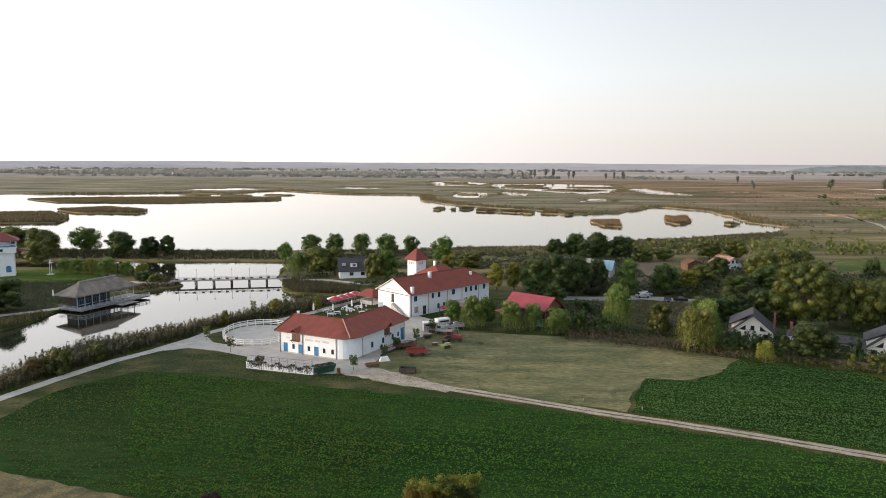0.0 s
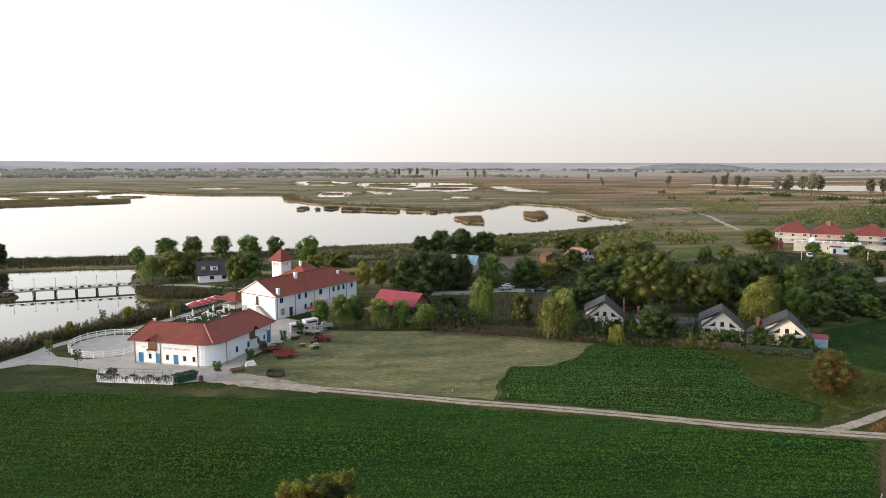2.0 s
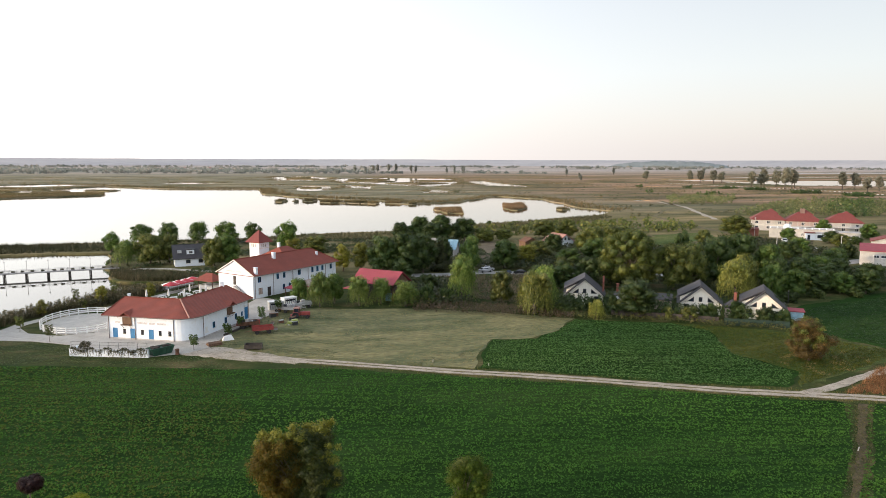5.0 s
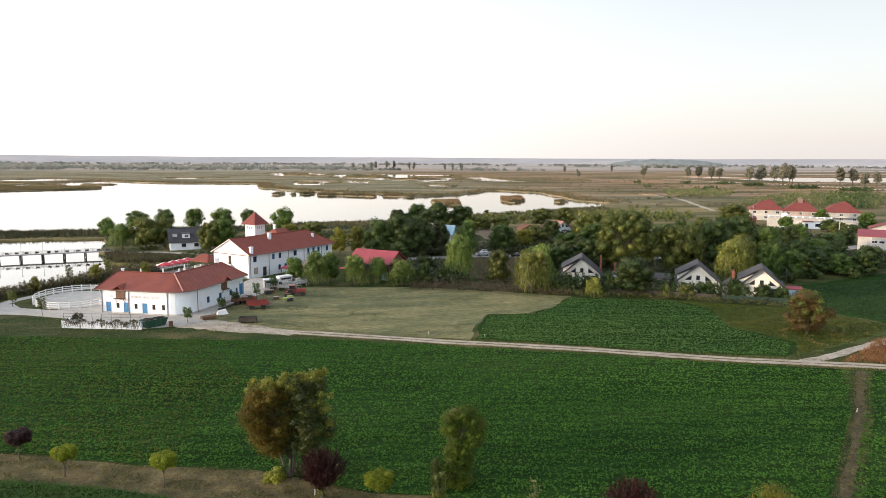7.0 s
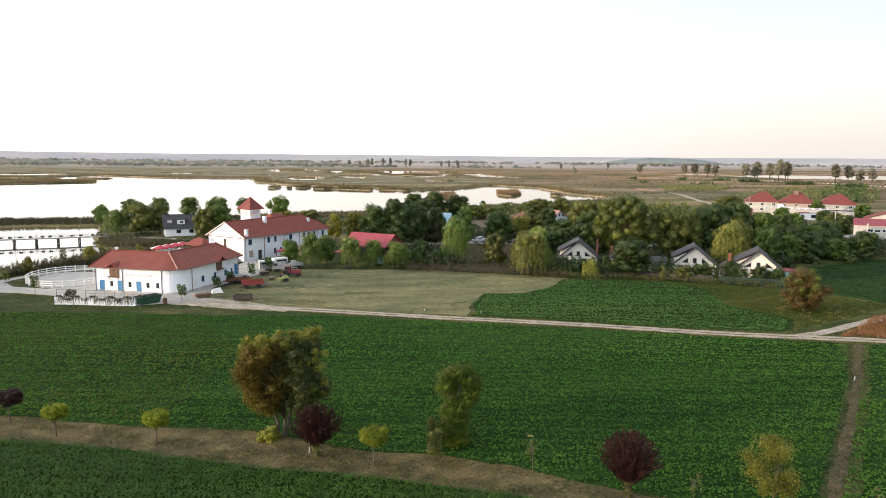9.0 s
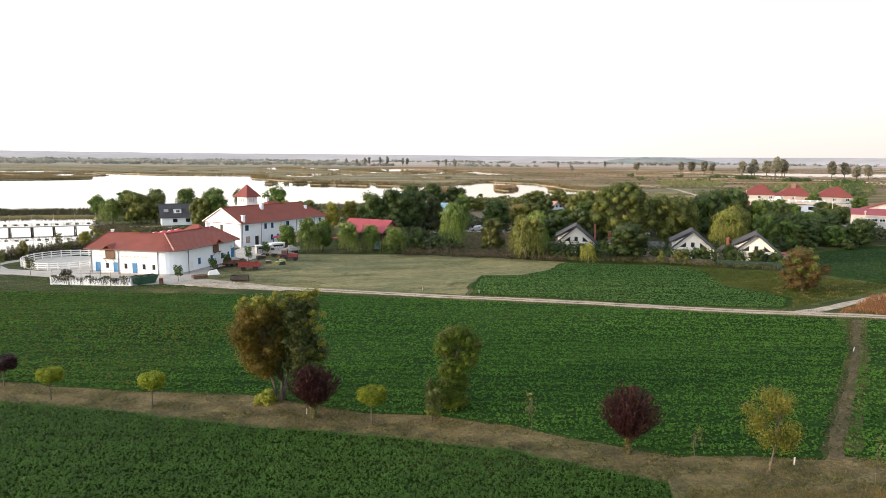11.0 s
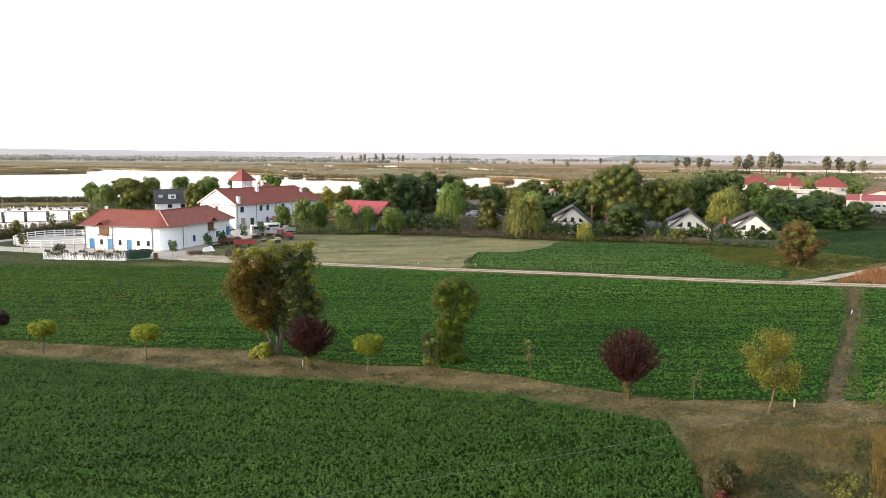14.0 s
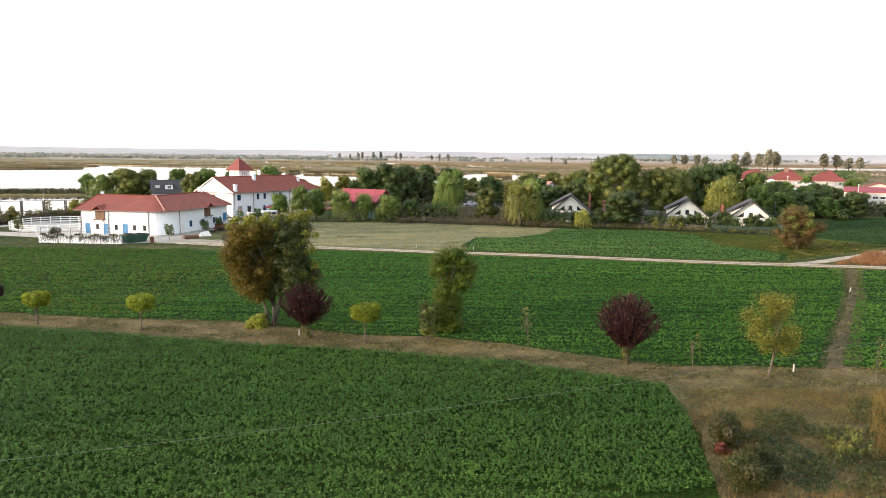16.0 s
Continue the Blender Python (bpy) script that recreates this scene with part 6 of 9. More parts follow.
lollipop("golden globe catalpa on a thin bare stem", pose(7.4, 56.3, 0), L_CATALPA, 2.0, 1.25, 11)
lollipop("golden globe catalpa on a thin bare stem", pose(-11.7, 64.8, 0), L_CATALPA, 1.9, 1.2, 12)
lollipop("golden globe catalpa on a thin bare stem", pose(-21.3, 68.9, 0), L_CATALPA, 1.8, 1.15, 13)
lollipop("dark purple globe tree on a thin stem", pose(-27.0, 74.1, 0), L_PLUM, 1.7, 1.25, 14)

R = random.Random(21)


def profile_blobs(count, profile, r0, r1, depth):
    """Leaf masses filling an outline given as (height, west edge, east edge) rows."""
    zs, lo, hi = [p[0] for p in profile], [p[1] for p in profile], [p[2] for p in profile]
    out = []
    for k in range(count):
        z = zs[0] + (zs[-1] - zs[0]) * (k + R.random()) / count
        a, b, r = np.interp(z, zs, lo), np.interp(z, zs, hi), R.uniform(r0, r1)
        u = R.random() if k % 4 else R.choice((0.02, 0.98))
        out.append((a + r * 0.7 + (b - a - r * 1.4) * u, R.uniform(-1, 1) * depth * (b - a) * 0.5 * math.sqrt(max(0.1, 1 - (2 * u - 1) ** 2)), z - r * 0.3, r))
    return out


L_MAPLE_GREEN = leafy("maple_green_leaves", [(0.0, (0.026, 0.043, 0.008)), (0.6, (0.055, 0.081, 0.013)), (1.0, (0.112, 0.129, 0.022))])
L_MAPLE_TOP = leafy("maple_top_leaves", [(0.0, (0.075, 0.095, 0.010)), (0.6, (0.150, 0.165, 0.018)), (1.0, (0.240, 0.225, 0.030))])
rust_blobs = profile_blobs(92, [(3.4, -2.0, -0.4), (4.6, -3.3, 0.2), (6.0, -3.8, 0.4), (7.4, -4.6, 0.6), (8.6, -3.9, 0.4), (9.8, -3.5, 0.4)], 0.6, 1.1, 0.9)
green_blobs = profile_blobs(100, [(3.4, -0.6, 2.6), (4.6, -0.8, 4.4), (5.6, -0.9, 4.6), (6.6, -0.9, 3.5), (8.4, -1.0, 3.2), (10.3, -0.8, 3.7)], 0.6, 1.1, 0.9)
top_blobs = [(-3.6 + 0.28 * k, R.uniform(-1.2, 1.2), 9.85 + 0.35 * math.sin(k * 1.3) + 0.03 * k + 0.35 * (k % 5 == 2), R.uniform(0.3, 0.55)) for k in range(26)] + [(R.uniform(1.2, 3.9), R.uniform(-1.8, -0.6), R.uniform(4.6, 9.4), R.uniform(0.3, 0.5)) for k in range(12)]
rust_blobs, green_blobs, top_blobs = ([(x_, y_ - 0.11 * z_, z_ * 0.965, r_) for x_, y_, z_, r_ in bl] for bl in (rust_blobs, green_blobs, top_blobs))
maple = tree("maple_tree", "large maple with rust-brown and dark green foliage", pose(-0.2, 64.3, 0), rust_blobs, 2.4, 0.15, L_MAPLE, 36000, 0.105, 22, shell=0.1, core=0.5, second=(L_MAPLE_GREEN, green_blobs, 32000, "dark green leaves of the crown"))
v, q = cloud(np.random.default_rng(23), top_blobs, 6500, 0.12, 0.1)
part("crown", np_mesh("crown", v, q, L_MAPLE_TOP), L_MAPLE_TOP, maple, "bright yellow-green top shoots")
part("stem", MB().tube([(0.25, 0.1, -0.1), (0.45, 0.2, 1.6), (0.9, 0.1, 3.2), (1.5, 0.3, 6.0), (1.9, 0.2, 9.0)], [0.18, 0.14, 0.12, 0.08, 0.03], 8).tube([(0.5, 0.2, 2.0), (1.6, -0.1, 3.4), (3.2, 0.0, 5.2)], [0.13, 0.09, 0.03], 6), BARK, maple, "second pale leaning stem", smooth=True)
part("stem", MB().tube([(-0.35, -0.1, -0.1), (-0.55, 0.0, 1.5), (-1.2, 0.1, 3.4), (-2.6, 0.0, 7.2)], [0.16, 0.13, 0.09, 0.03], 8), BARK, maple, "third pale leaning stem", smooth=True)
R = random.Random(31)
upright = [(0.5, -1.1, 1.5), (1.6, -1.6, 1.6), (2.6, -1.5, 1.5), (3.8, -1.2, 1.8), (5.0, -1.5, 2.6), (6.0, -1.7, 2.9), (7.0, -1.3, 2.4), (7.6, -0.4, 1.4)]
tree("field_tree", "narrow upright green tree with leaves to the ground", pose(15.2, 59.1, 0), profile_blobs(86, upright, 0.5, 0.95, 0.9), 2.2, 0.12, leafy("field_tree_leaves", [(0.0, (0.038, 0.072, 0.010)), (0.6, (0.078, 0.130, 0.017)), (1.0, (0.135, 0.180, 0.028))], gloss=0.15, trans=0.4), 26000, 0.1, 32, shell=0.15, core=0.5, second=(L_OLIVE, profile_blobs(18, upright, 0.35, 0.65, 0.9) + [(-2.0, 0.2, 1.2 + 0.25 * k, 0.45) for k in range(6)], 6500, "browner outer foliage"))


def twigs(base_z, top_z, half, count, size):
    """Straight shoots that rise and fan out from the head of the trunk, set with leaves."""
    def make(rng):
        ps, ds = [], []
        for k in range(count):
            a, f = rng.random() * 2 * np.pi, rng.random() ** 0.6
            lift = 0.96 - 0.46 * f ** 2.2
            tip = np.array([half * f * np.cos(a), half * f * np.sin(a), base_z + (top_z - base_z) * lift * rng.uniform(0.86, 1.08)])
            foot = np.array([0.12 * half * np.cos(a), 0.12 * half * np.sin(a), base_z + rng.uniform(-0.1, 0.5)])
            n = 46
            t = rng.random(n) ** 0.75
            p = foot + (tip - foot) * t[:, None] + np.array([0, 0, -0.25]) * (np.sin(np.pi * t) * f)[:, None] + rng.normal(0, 0.11, (n, 3)) * (1.15 - t)[:, None]
            ps.append(p)
            d = (tip - foot) / np.linalg.norm(tip - foot)
            ds.append(np.tile(d, (n, 1)))
        p, d = np.concatenate(ps), np.concatenate(ds)
        d = d + rng.normal(0, 0.35, d.shape)
        b = np.cross(d, rng.normal(0, 1, d.shape))
        b /= np.linalg.norm(b, axis=1)[:, None] + 1e-6
        s = (size * rng.uniform(0.6, 1.3, len(p)))[:, None]
        v = np.stack([p + b * s * 0.42, p - b * s * 0.42, p + d * s * 1.8], axis=1).reshape(-1, 3)
        return v, np.arange(len(v)).reshape(-1, 3)
    return make


def plum(m, w, seed, top=5.7):
    R = random.Random(seed)
    bl = [(w * 0.24 * math.cos(k * 2.4) * R.uniform(0.3, 1.0), w * 0.24 * math.sin(k * 2.4) * R.uniform(0.3, 1.0), 2.2 + (top - 4.1) * k / 20, R.uniform(0.4, 0.65)) for k in range(20)]
    return tree("purple_plum", "dark purple-leaved plum tree with ivy-clad trunk", m, bl, 1.5, 0.14, L_PLUM, 2200, 0.1, seed, "purple plum trees", shell=0.1, long=2.4, droop=-1.2, core=0.5, extra=twigs(1.4, top, w * 0.51, 220, 0.105), second=(L_WEED, [(0.08 * math.cos(k), 0.08 * math.sin(k), 0.25 + 0.22 * k, 0.32) for k in range(9)], 800, "yellow-green ivy round the trunk"))


plum(pose(2.6, 58.9, 0), 4.8, 41, 4.9)
plum(pose(26.3, 46.2, 0), 5.0, 42)
R = random.Random(51)
tree("young_tree", "thin-crowned yellowing young tree with slim trunk", pose(35.2, 41.2, 0), [(R.uniform(-1.7, 1.7) * (1 - 0.25 * abs(z - 4)), R.uniform(-1.5, 1.5), z, R.uniform(0.6, 1.1)) for z in [2.2 + 0.16 * k for k in range(24)]] + [(1.9, 0, 2.4, 0.5), (1.7, 0.6, 1.8, 0.4)], 2.2, 0.09, leafy("sparse_yellow_leaves", [(0.0, (0.048, 0.072, 0.007)), (0.5, (0.110, 0.122, 0.010)), (1.0, (0.20, 0.18, 0.020))]), 9500, 0.085, 52, shell=0.0, core=0)
tree("lime_shrub", "bright lime-green rounded shrub under the maple", pose(-1.6, 63.7, 0), blob_set(random.Random(61), -0.3, 1.25, 1.15, 14, 0.5), 0.3, 0.05, L_LIME, 2600, 0.12, 62, cat="shrub")
tree("sapling", "small leafy sapling with reddish foot", pose(12.7, 56.1, 0), [(0.35 * math.cos(k * 2.1), 0.35 * math.sin(k * 2.1), 0.7 + 0.16 * k, 0.42) for k in range(13)], 0.8, 0.05, L_OLIVE, 1500, 0.16, 63, core=0.5)


def bare_sapling(m, h, leaf, seed, n=150):
    R = random.Random(seed)
    bl = [(R.uniform(-0.5, 0.5) * h * 0.3, R.uniform(-0.5, 0.5) * h * 0.3, h * (0.45 + 0.05 * k), 0.35) for k in range(11)]
    return tree("sapling", "nearly bare young sapling with few leaves", m, bl, h * 0.45, 0.035, leaf, n, 0.1, seed, "saplings on the strip", shell=0.1, core=0)


bare_sapling(pose(20.5, 52.0, 0), 3.6, L_WEED, 71)
bare_sapling(pose(30.7, 43.9, 0), 2.9, L_WEED, 72, 70)
bare_sapling(pose(40.8, 37.3, 0), 3.6, L_WEED, 73)
for x, y, h in ((-18.2, 131.9, 3.0), (-12.8, 140.2, 2.9), (-10.6, 146.6, 2.9), (-6.5, 151.2, 3.8), (-3.0, 160.9, 3.6), (-46.4, 143.8, 3.6), (-55.1, 153.8, 3.4), (-50.5, 176.5, 5.0), (-44, 185, 5.2)):
    tree("sapling", "young tree with thin green crown in the yard", pose(x, y, 0), [(0.5 * math.cos(k * 2.2), 0.5 * math.sin(k * 2.2), h * (0.42 + 0.05 * k), 0.4) for k in range(11)], h * 0.4, 0.05, L_OLIVE if x < -40 else L_GREEN, 420, 0.19, int(200 + abs(x) * 3), "yard saplings", core=0)


def pine_bush(m, h, w, seed):
    R = random.Random(seed)
    bl = [(w * 0.34 * math.cos(k * 2.4) * R.uniform(0.2, 1), w * 0.34 * math.sin(k * 2.4) * R.uniform(0.2, 1), 0.25 + (h * 0.62) * R.random(), R.uniform(0.22, 0.5)) for k in range(20)]
    return tree("pine_bush", "scruffy dark pine bush with browning needles", m, bl, 0.8, 0.06, L_NEEDLE, 6500, 0.055, seed, "pine bushes", "bush", shell=0.1, long=3.4, droop=-1.0, core=0.4, extra=twigs(0.15, h * 1.05, w * 0.5, 170, 0.055), second=(L_NEEDLE_B, bl[:9], 4200, "browning needles"))


pine_bush(pose(24.1, 31.2, 0), 2.0, 1.9, 81)
pine_bush(pose(21.6, 26.3, 0), 2.1, 2.4, 82)
pine_bush(pose(22.9, 27.0, 0), 2.0, 2.2, 83)
tree("red_shrub", "small red-leaved shrub beside the pine", pose(23.2, 30.3, 0), blob_set(random.Random(84), -0.1, 0.85, 0.45, 8, 0.24), 0.2, 0.03, leafy("red_leaves", [(0.0, (0.06, 0.016, 0.010)), (1.0, (0.15, 0.04, 0.02))]), 2200, 0.06, 85, cat="shrub")


# ---- crops, weeds and reeds: uncountable plants ----
def scatter(rng, loop, per_m2, x0=None, x1=None, y0=None, y1=None):
    xs, ys = [p[0] for p in loop], [p[1] for p in loop]
    x0, x1 = max(min(xs), x0 if x0 is not None else -1e9), min(max(xs), x1 if x1 is not None else 1e9)
    y0, y1 = max(min(ys), y0 if y0 is not None else -1e9), min(max(ys), y1 if y1 is not None else 1e9)
    n = int((x1 - x0) * (y1 - y0) * per_m2)
    x, y = rng.uniform(x0, x1, n), rng.uniform(y0, y1, n)
    k = inside(loop, x, y)
    return x[k], y[k]


def sward(name, label, rng, x, y, mat, size, h, leaves=3, category="crop", rows=True, tilt=0.55, gap=0.6):
    """Low leafy plants: a few tilted leaves each."""
    n = len(x)
    if rows:
        across = y + 0.30 * x
        wave = 0.5 + 0.26 * np.sin(across * 4.2 + 0.7 * np.sin(x * 0.13) + 0.35 * np.sin(x * 0.41 + y)) + 0.24 * np.sin(across * 1.7 + 1.1 * np.sin(x * 0.05 + 0.3 * across) + 1.6 * np.sin(across * 0.37))
        on = rng.random(n) < 1.05 - gap + gap * wave
        x, y, wave = x[on], y[on], wave[on]
        n = len(x)
        hh = h * (1 - 0.75 * gap + 0.75 * gap * wave) * rng.uniform(0.65, 1.3, n)
    else:
        hh = h * rng.uniform(0.5, 1.2, n)
    p = np.repeat(np.stack([x, y, hh], axis=1), leaves, axis=0)
    m = len(p)
    p[:, :2] += rng.normal(0, size * 0.55, (m, 2))
    p[:, 2] *= rng.uniform(0.55, 1.1, m)
    out = np.stack([rng.normal(0, tilt, m), rng.normal(-0.15, tilt, m), np.ones(m)], axis=1)
    v, q = leaf_cards(rng, p, out, size, 1.3)
    ob = new(name, np_mesh(name, v, q, mat))
    return tagged(ob, label, category, kind="stuff")


def blades(name, label, rng, x, y, mat, h, w, per=3, lean=0.16, category="reeds", z=0.0):
    """Upright pointed blades in tufts."""
    n = len(x) * per
    px, py = np.repeat(x, per) + rng.normal(0, w, n), np.repeat(y, per) + rng.normal(0, w, n)
    hh = h * rng.uniform(0.6, 1.2, n)
    a = rng.uniform(0, np.pi, n)
    lx, ly = rng.normal(0, lean, n) * hh, rng.normal(0, lean, n) * hh
    cx, cy, ww = np.cos(a), np.sin(a), w * rng.uniform(0.5, 1.2, n)
    zz = np.full(n, z)
    v = np.stack([np.stack([px + cx * ww * 0.4, py + cy * ww * 0.4, zz - 0.1], 1), np.stack([px - cx * ww * 0.4, py - cy * ww * 0.4, zz - 0.1], 1), np.stack([px + lx, py + ly, zz + hh], 1)], axis=1).reshape(-1, 3)
    ob = new(name, np_mesh(name, v, np.arange(3 * n).reshape(n, 3), mat))
    return tagged(ob, label, category, kind="stuff")


rng = np.random.default_rng(77)
NEAR = [(-40, 73), (-24.3, 68.2), (-14, 63.9), (-3.1, 58), (6.8, 53.9), (17.6, 48.4), (23, 43.7), (26.4, 40.9), (24.6, 35.4), (22.3, 30.9), (20.1, 26.2), (17, 20), (-24, 20)]
x, y = scatter(rng, NEAR, 34, y0=27)
near_edge = x > -0.36 * y - 4.0
x, y = x[near_edge], y[near_edge]
worn = np.abs((y - 34.5) + 0.48 * x - 0.6 * np.sin(x * 0.5)) < 0.55
bald = np.array([noise.noise(Vector((a * 0.09, b * 0.22, 4.0))) for a, b in zip(x, y)])
keep = (bald < rng.normal(0.62, 0.12, len(x))) & ~(worn & (rng.random(len(x)) < 0.62))
sward("lucerne_plants", "leafy lucerne plants in dense uneven rows", rng, x[keep], y[keep], L_CROP, 0.075, 0.36, 9, gap=0.3)
x, y = scatter(rng, NEAR, 12, y0=26, y1=42)
worn = np.abs((y - 34.5) + 0.48 * x - 0.6 * np.sin(x * 0.5)) < 0.7
blades("dry_grass", "dry straw along a worn row of the crop", rng, x[worn], y[worn], L_STRAW, 0.13, 0.04, 5, 0.9, "grass")
MID = [(-40, 80.5), (-26.4, 75.2), (-15, 70.2), (-3.5, 66.7), (7.3, 59.2), (13, 57.5), (19.2, 53.8), (25, 48.5), (30, 45.2), (40.5, 42.6), (56.2, 56.7), (67.3, 67.0), (80.2, 80.8), (66, 87.4), (58, 91), (42, 99), (24, 106.8), (6, 115), (-9.8, 117.4), (-24, 121.8), (-42, 126.5), (-60, 129)]
x, y = scatter(rng, MID, 13, y1=80)
sward("lucerne_plants", "leafy lucerne plants in dense uneven rows", rng, x, y, L_CROP_MID, 0.096, 0.26, 7, tilt=0.42, gap=0.85)
x, y = scatter(rng, MID, 7.5, y0=80)
sward("lucerne_plants", "leafy lucerne plants in dense uneven rows", rng, x, y, L_CROP_MID, 0.11, 0.22, 8, tilt=0.42, gap=0.85)
WEST = [(-72, 100), (-70, 117.6), (-61, 129.6), (-60, 129), (-40, 80.5), (-55, 85)]
x, y = scatter(rng, WEST, 4)
sward("lucerne_plants", "thinner olive lucerne plants", rng, x, y, L_THIN, 0.13, 0.22, 4, tilt=0.35)
x, y = scatter(rng, [(-60, 129), (-40, 80.5), (-26, 75.5), (-12, 70), (-6, 95), (-14, 118), (-24, 121.5), (-42, 126)], 4.5)
sward("lucerne_plants", "thinner olive lucerne plants", rng, x, y, L_THIN, 0.12, 0.28, 4, tilt=0.35)
EAST = [(82.6, 80.1), (67.9, 65.7), (56.0, 54.6), (42.6, 42.0), (60, 33.3), (95, 20), (120, 60), (106, 71)]
x, y = scatter(rng, EAST, 10, x1=64, y1=64)
sward("lucerne_plants", "leafy lucerne plants in dense uneven rows", rng, x, y, L_CROP_MID, 0.095, 0.24, 8, tilt=0.42, gap=0.85)
x, y = scatter(rng, EAST, 3.5)
sward("lucerne_plants", "leafy lucerne plants in dense uneven rows", rng, x, y, L_CROP_MID, 0.12, 0.2, 7, tilt=0.4)
NORTH = [(32, 110.2), (35.4, 119), (39.2, 126.7), (48, 125.8), (55.2, 131.8), (62.2, 139.6), (81.6, 132), (85.6, 124), (79.6, 108), (83, 96), (77, 90), (66.9, 93), (59, 96.6), (43.3, 104.7)]
x, y = scatter(rng, NORTH, 12)
sward("clover_plants", "bright green clover plants", rng, x, y, leafy("clover_leaves", [(0.0, (0.036, 0.096, 0.018)), (0.5, (0.060, 0.135, 0.028)), (1.0, (0.086, 0.162, 0.038))], rough=0.6, trans=0.25, gloss=0.3), 0.10, 0.2, 5, tilt=0.42)
x, y = scatter(rng, [(86, 124), (80, 108), (84, 96), (79, 90), (88, 93), (100, 97), (111, 102), (103, 118), (92, 126), (82, 132)], 10)
sward("thin_grass", "thin yellowing grass", rng, x, y, L_THIN, 0.17, 0.16, 3, "grass", False)
FAR_E = [(107, 120), (113, 104.5), (140, 117), (180, 136), (180, 150), (150, 146), (118, 137)]
x, y = scatter(rng, FAR_E, 4)
sward("clover_plants", "green field plants behind the brown bush", rng, x, y, leafy("dark_field_leaves", [(0.0, (0.014, 0.042, 0.010)), (0.6, (0.028, 0.070, 0.017)), (1.0, (0.050, 0.092, 0.026))], trans=0.2, gloss=0.2), 0.2, 0.2, 3, tilt=0.35)
# dry strip, wild corner
STRIP = [(-40, 80), (-26.4, 75), (-15, 70), (-3.5, 66.5), (7.3, 59), (13, 57.3), (19.2, 53.6), (25, 48.3), (30, 45), (40.6, 42.2), (46, 41), (44, 36), (36, 38), (28, 40), (26.6, 41), (23, 43.8), (17.6, 48.5), (6.8, 54), (-3.1, 58.1), (-14, 64), (-24.3, 68.3), (-40, 73)]
x, y = scatter(rng, STRIP, 44)
blades("dry_grass", "short dry grass on the trodden strip", rng, x, y, L_STRAW, 0.15, 0.06, 3, 0.6, "grass")
x, y = scatter(rng, STRIP, 22)
tuft = np.array([noise.noise(Vector((a * 0.28, b * 0.5, 31.0))) for a, b in zip(x, y)]) > rng.normal(0.08, 0.15, len(x))
x, y = x[tuft], y[tuft]
sward("low_weeds", "low green weeds between dry grass", rng, x, y, L_WEED, 0.11, 0.1, 3, "weeds", False)
CORNER = [(27.5, 40), (36, 38), (44, 36), (60, 32), (45, 20), (30, 16), (18.5, 18), (20.2, 26.2), (22.4, 31), (24.7, 35.4)]
x, y = scatter(rng, CORNER, 46, y0=24)
blades("dry_grass", "rough yellowed grass in the wild corner", rng, x, y, L_BROWN_GRASS, 0.26, 0.04, 4, 0.6, "grass")
x, y = scatter(rng, CORNER, 20, y0=23)
clump = np.array([noise.noise(Vector((a * 0.35, b * 0.35, 9.0))) for a, b in zip(x, y)])
lush = (clump > -0.14) & (x > 26.0 - 0.12 * (y - 25)) & (y < 33.6 + 1.5 * np.sin(x * 0.9))
sward("rank_weeds", "rank green and yellow weeds in the wild corner", rng, x[lush], y[lush], leafy("rank_weed_leaves", [(0.0, (0.022, 0.040, 0.007)), (0.55, (0.050, 0.066, 0.012)), (0.9, (0.095, 0.098, 0.018)), (1.0, (0.15, 0.13, 0.035))]), 0.075, 0.45, 12, "weeds", False)
x, y = x[clump > 0.26], y[clump > 0.26]
blades("tall_weeds", "tall pale seed stalks", rng, x, y, L_STRAW, 0.5, 0.025, 5, 0.35, "weeds")
x, y = scatter(rng, [(26.4, 40.4), (36, 38), (46, 37), (50, 34), (40, 32.5), (31, 32.5), (23.6, 33)], 26)
blades("dry_grass", "golden dry grass over the upper corner", rng, x, y, L_STRAW, 0.2, 0.035, 4, 0.7, "grass")
x, y = scatter(rng, [(26.4, 40.4), (36, 38), (46, 37), (50, 34), (40, 32.5), (31, 32.5), (25.5, 35)], 20)
green = np.array([noise.noise(Vector((a * 0.3, b * 0.45, 17.0))) for a, b in zip(x, y)]) > rng.normal(-0.05, 0.2, len(x))
sward("low_weeds", "low green weeds among the yellowed grass", rng, x[green], y[green], L_WEED, 0.07, 0.16, 6, "weeds", False)
x, y = scatter(rng, [(30.6, 27.6), (35.4, 32.6), (39.5, 36), (46, 30), (34, 22)], 22)
blades("dry_grass", "tall orange-yellow dry grass at the edge of the wild corner", rng, x, y, leafy("ochre_blades", [(0.0, (0.11, 0.075, 0.018)), (0.6, (0.20, 0.135, 0.035)), (1.0, (0.30, 0.215, 0.07))]), 0.85, 0.035, 6, 0.35, "grass")
x, y = scatter(rng, [(23.5, 27.5), (26.5, 31.5), (28.5, 31), (27.5, 27), (25, 25)], 26)
sward("lush_weeds", "low dark green weeds in the damp hollow", rng, x, y, leafy("lush_weed_leaves", [(0.0, (0.016, 0.040, 0.010)), (0.6, (0.034, 0.066, 0.016)), (1.0, (0.06, 0.09, 0.026))]), 0.06, 0.3, 15, "weeds", False)
x, y = scatter(rng, [(28.6, 28), (30.6, 31.6), (32.6, 31), (30.4, 27)], 7)
sward("mullein_weeds", "tall yellow-green weeds with big leaves", rng, x, y, leafy("yellow_weed_leaves", [(0.0, (0.07, 0.10, 0.012)), (0.6, (0.15, 0.17, 0.022)), (1.0, (0.27, 0.25, 0.06))]), 0.07, 0.8, 24, "weeds", False)
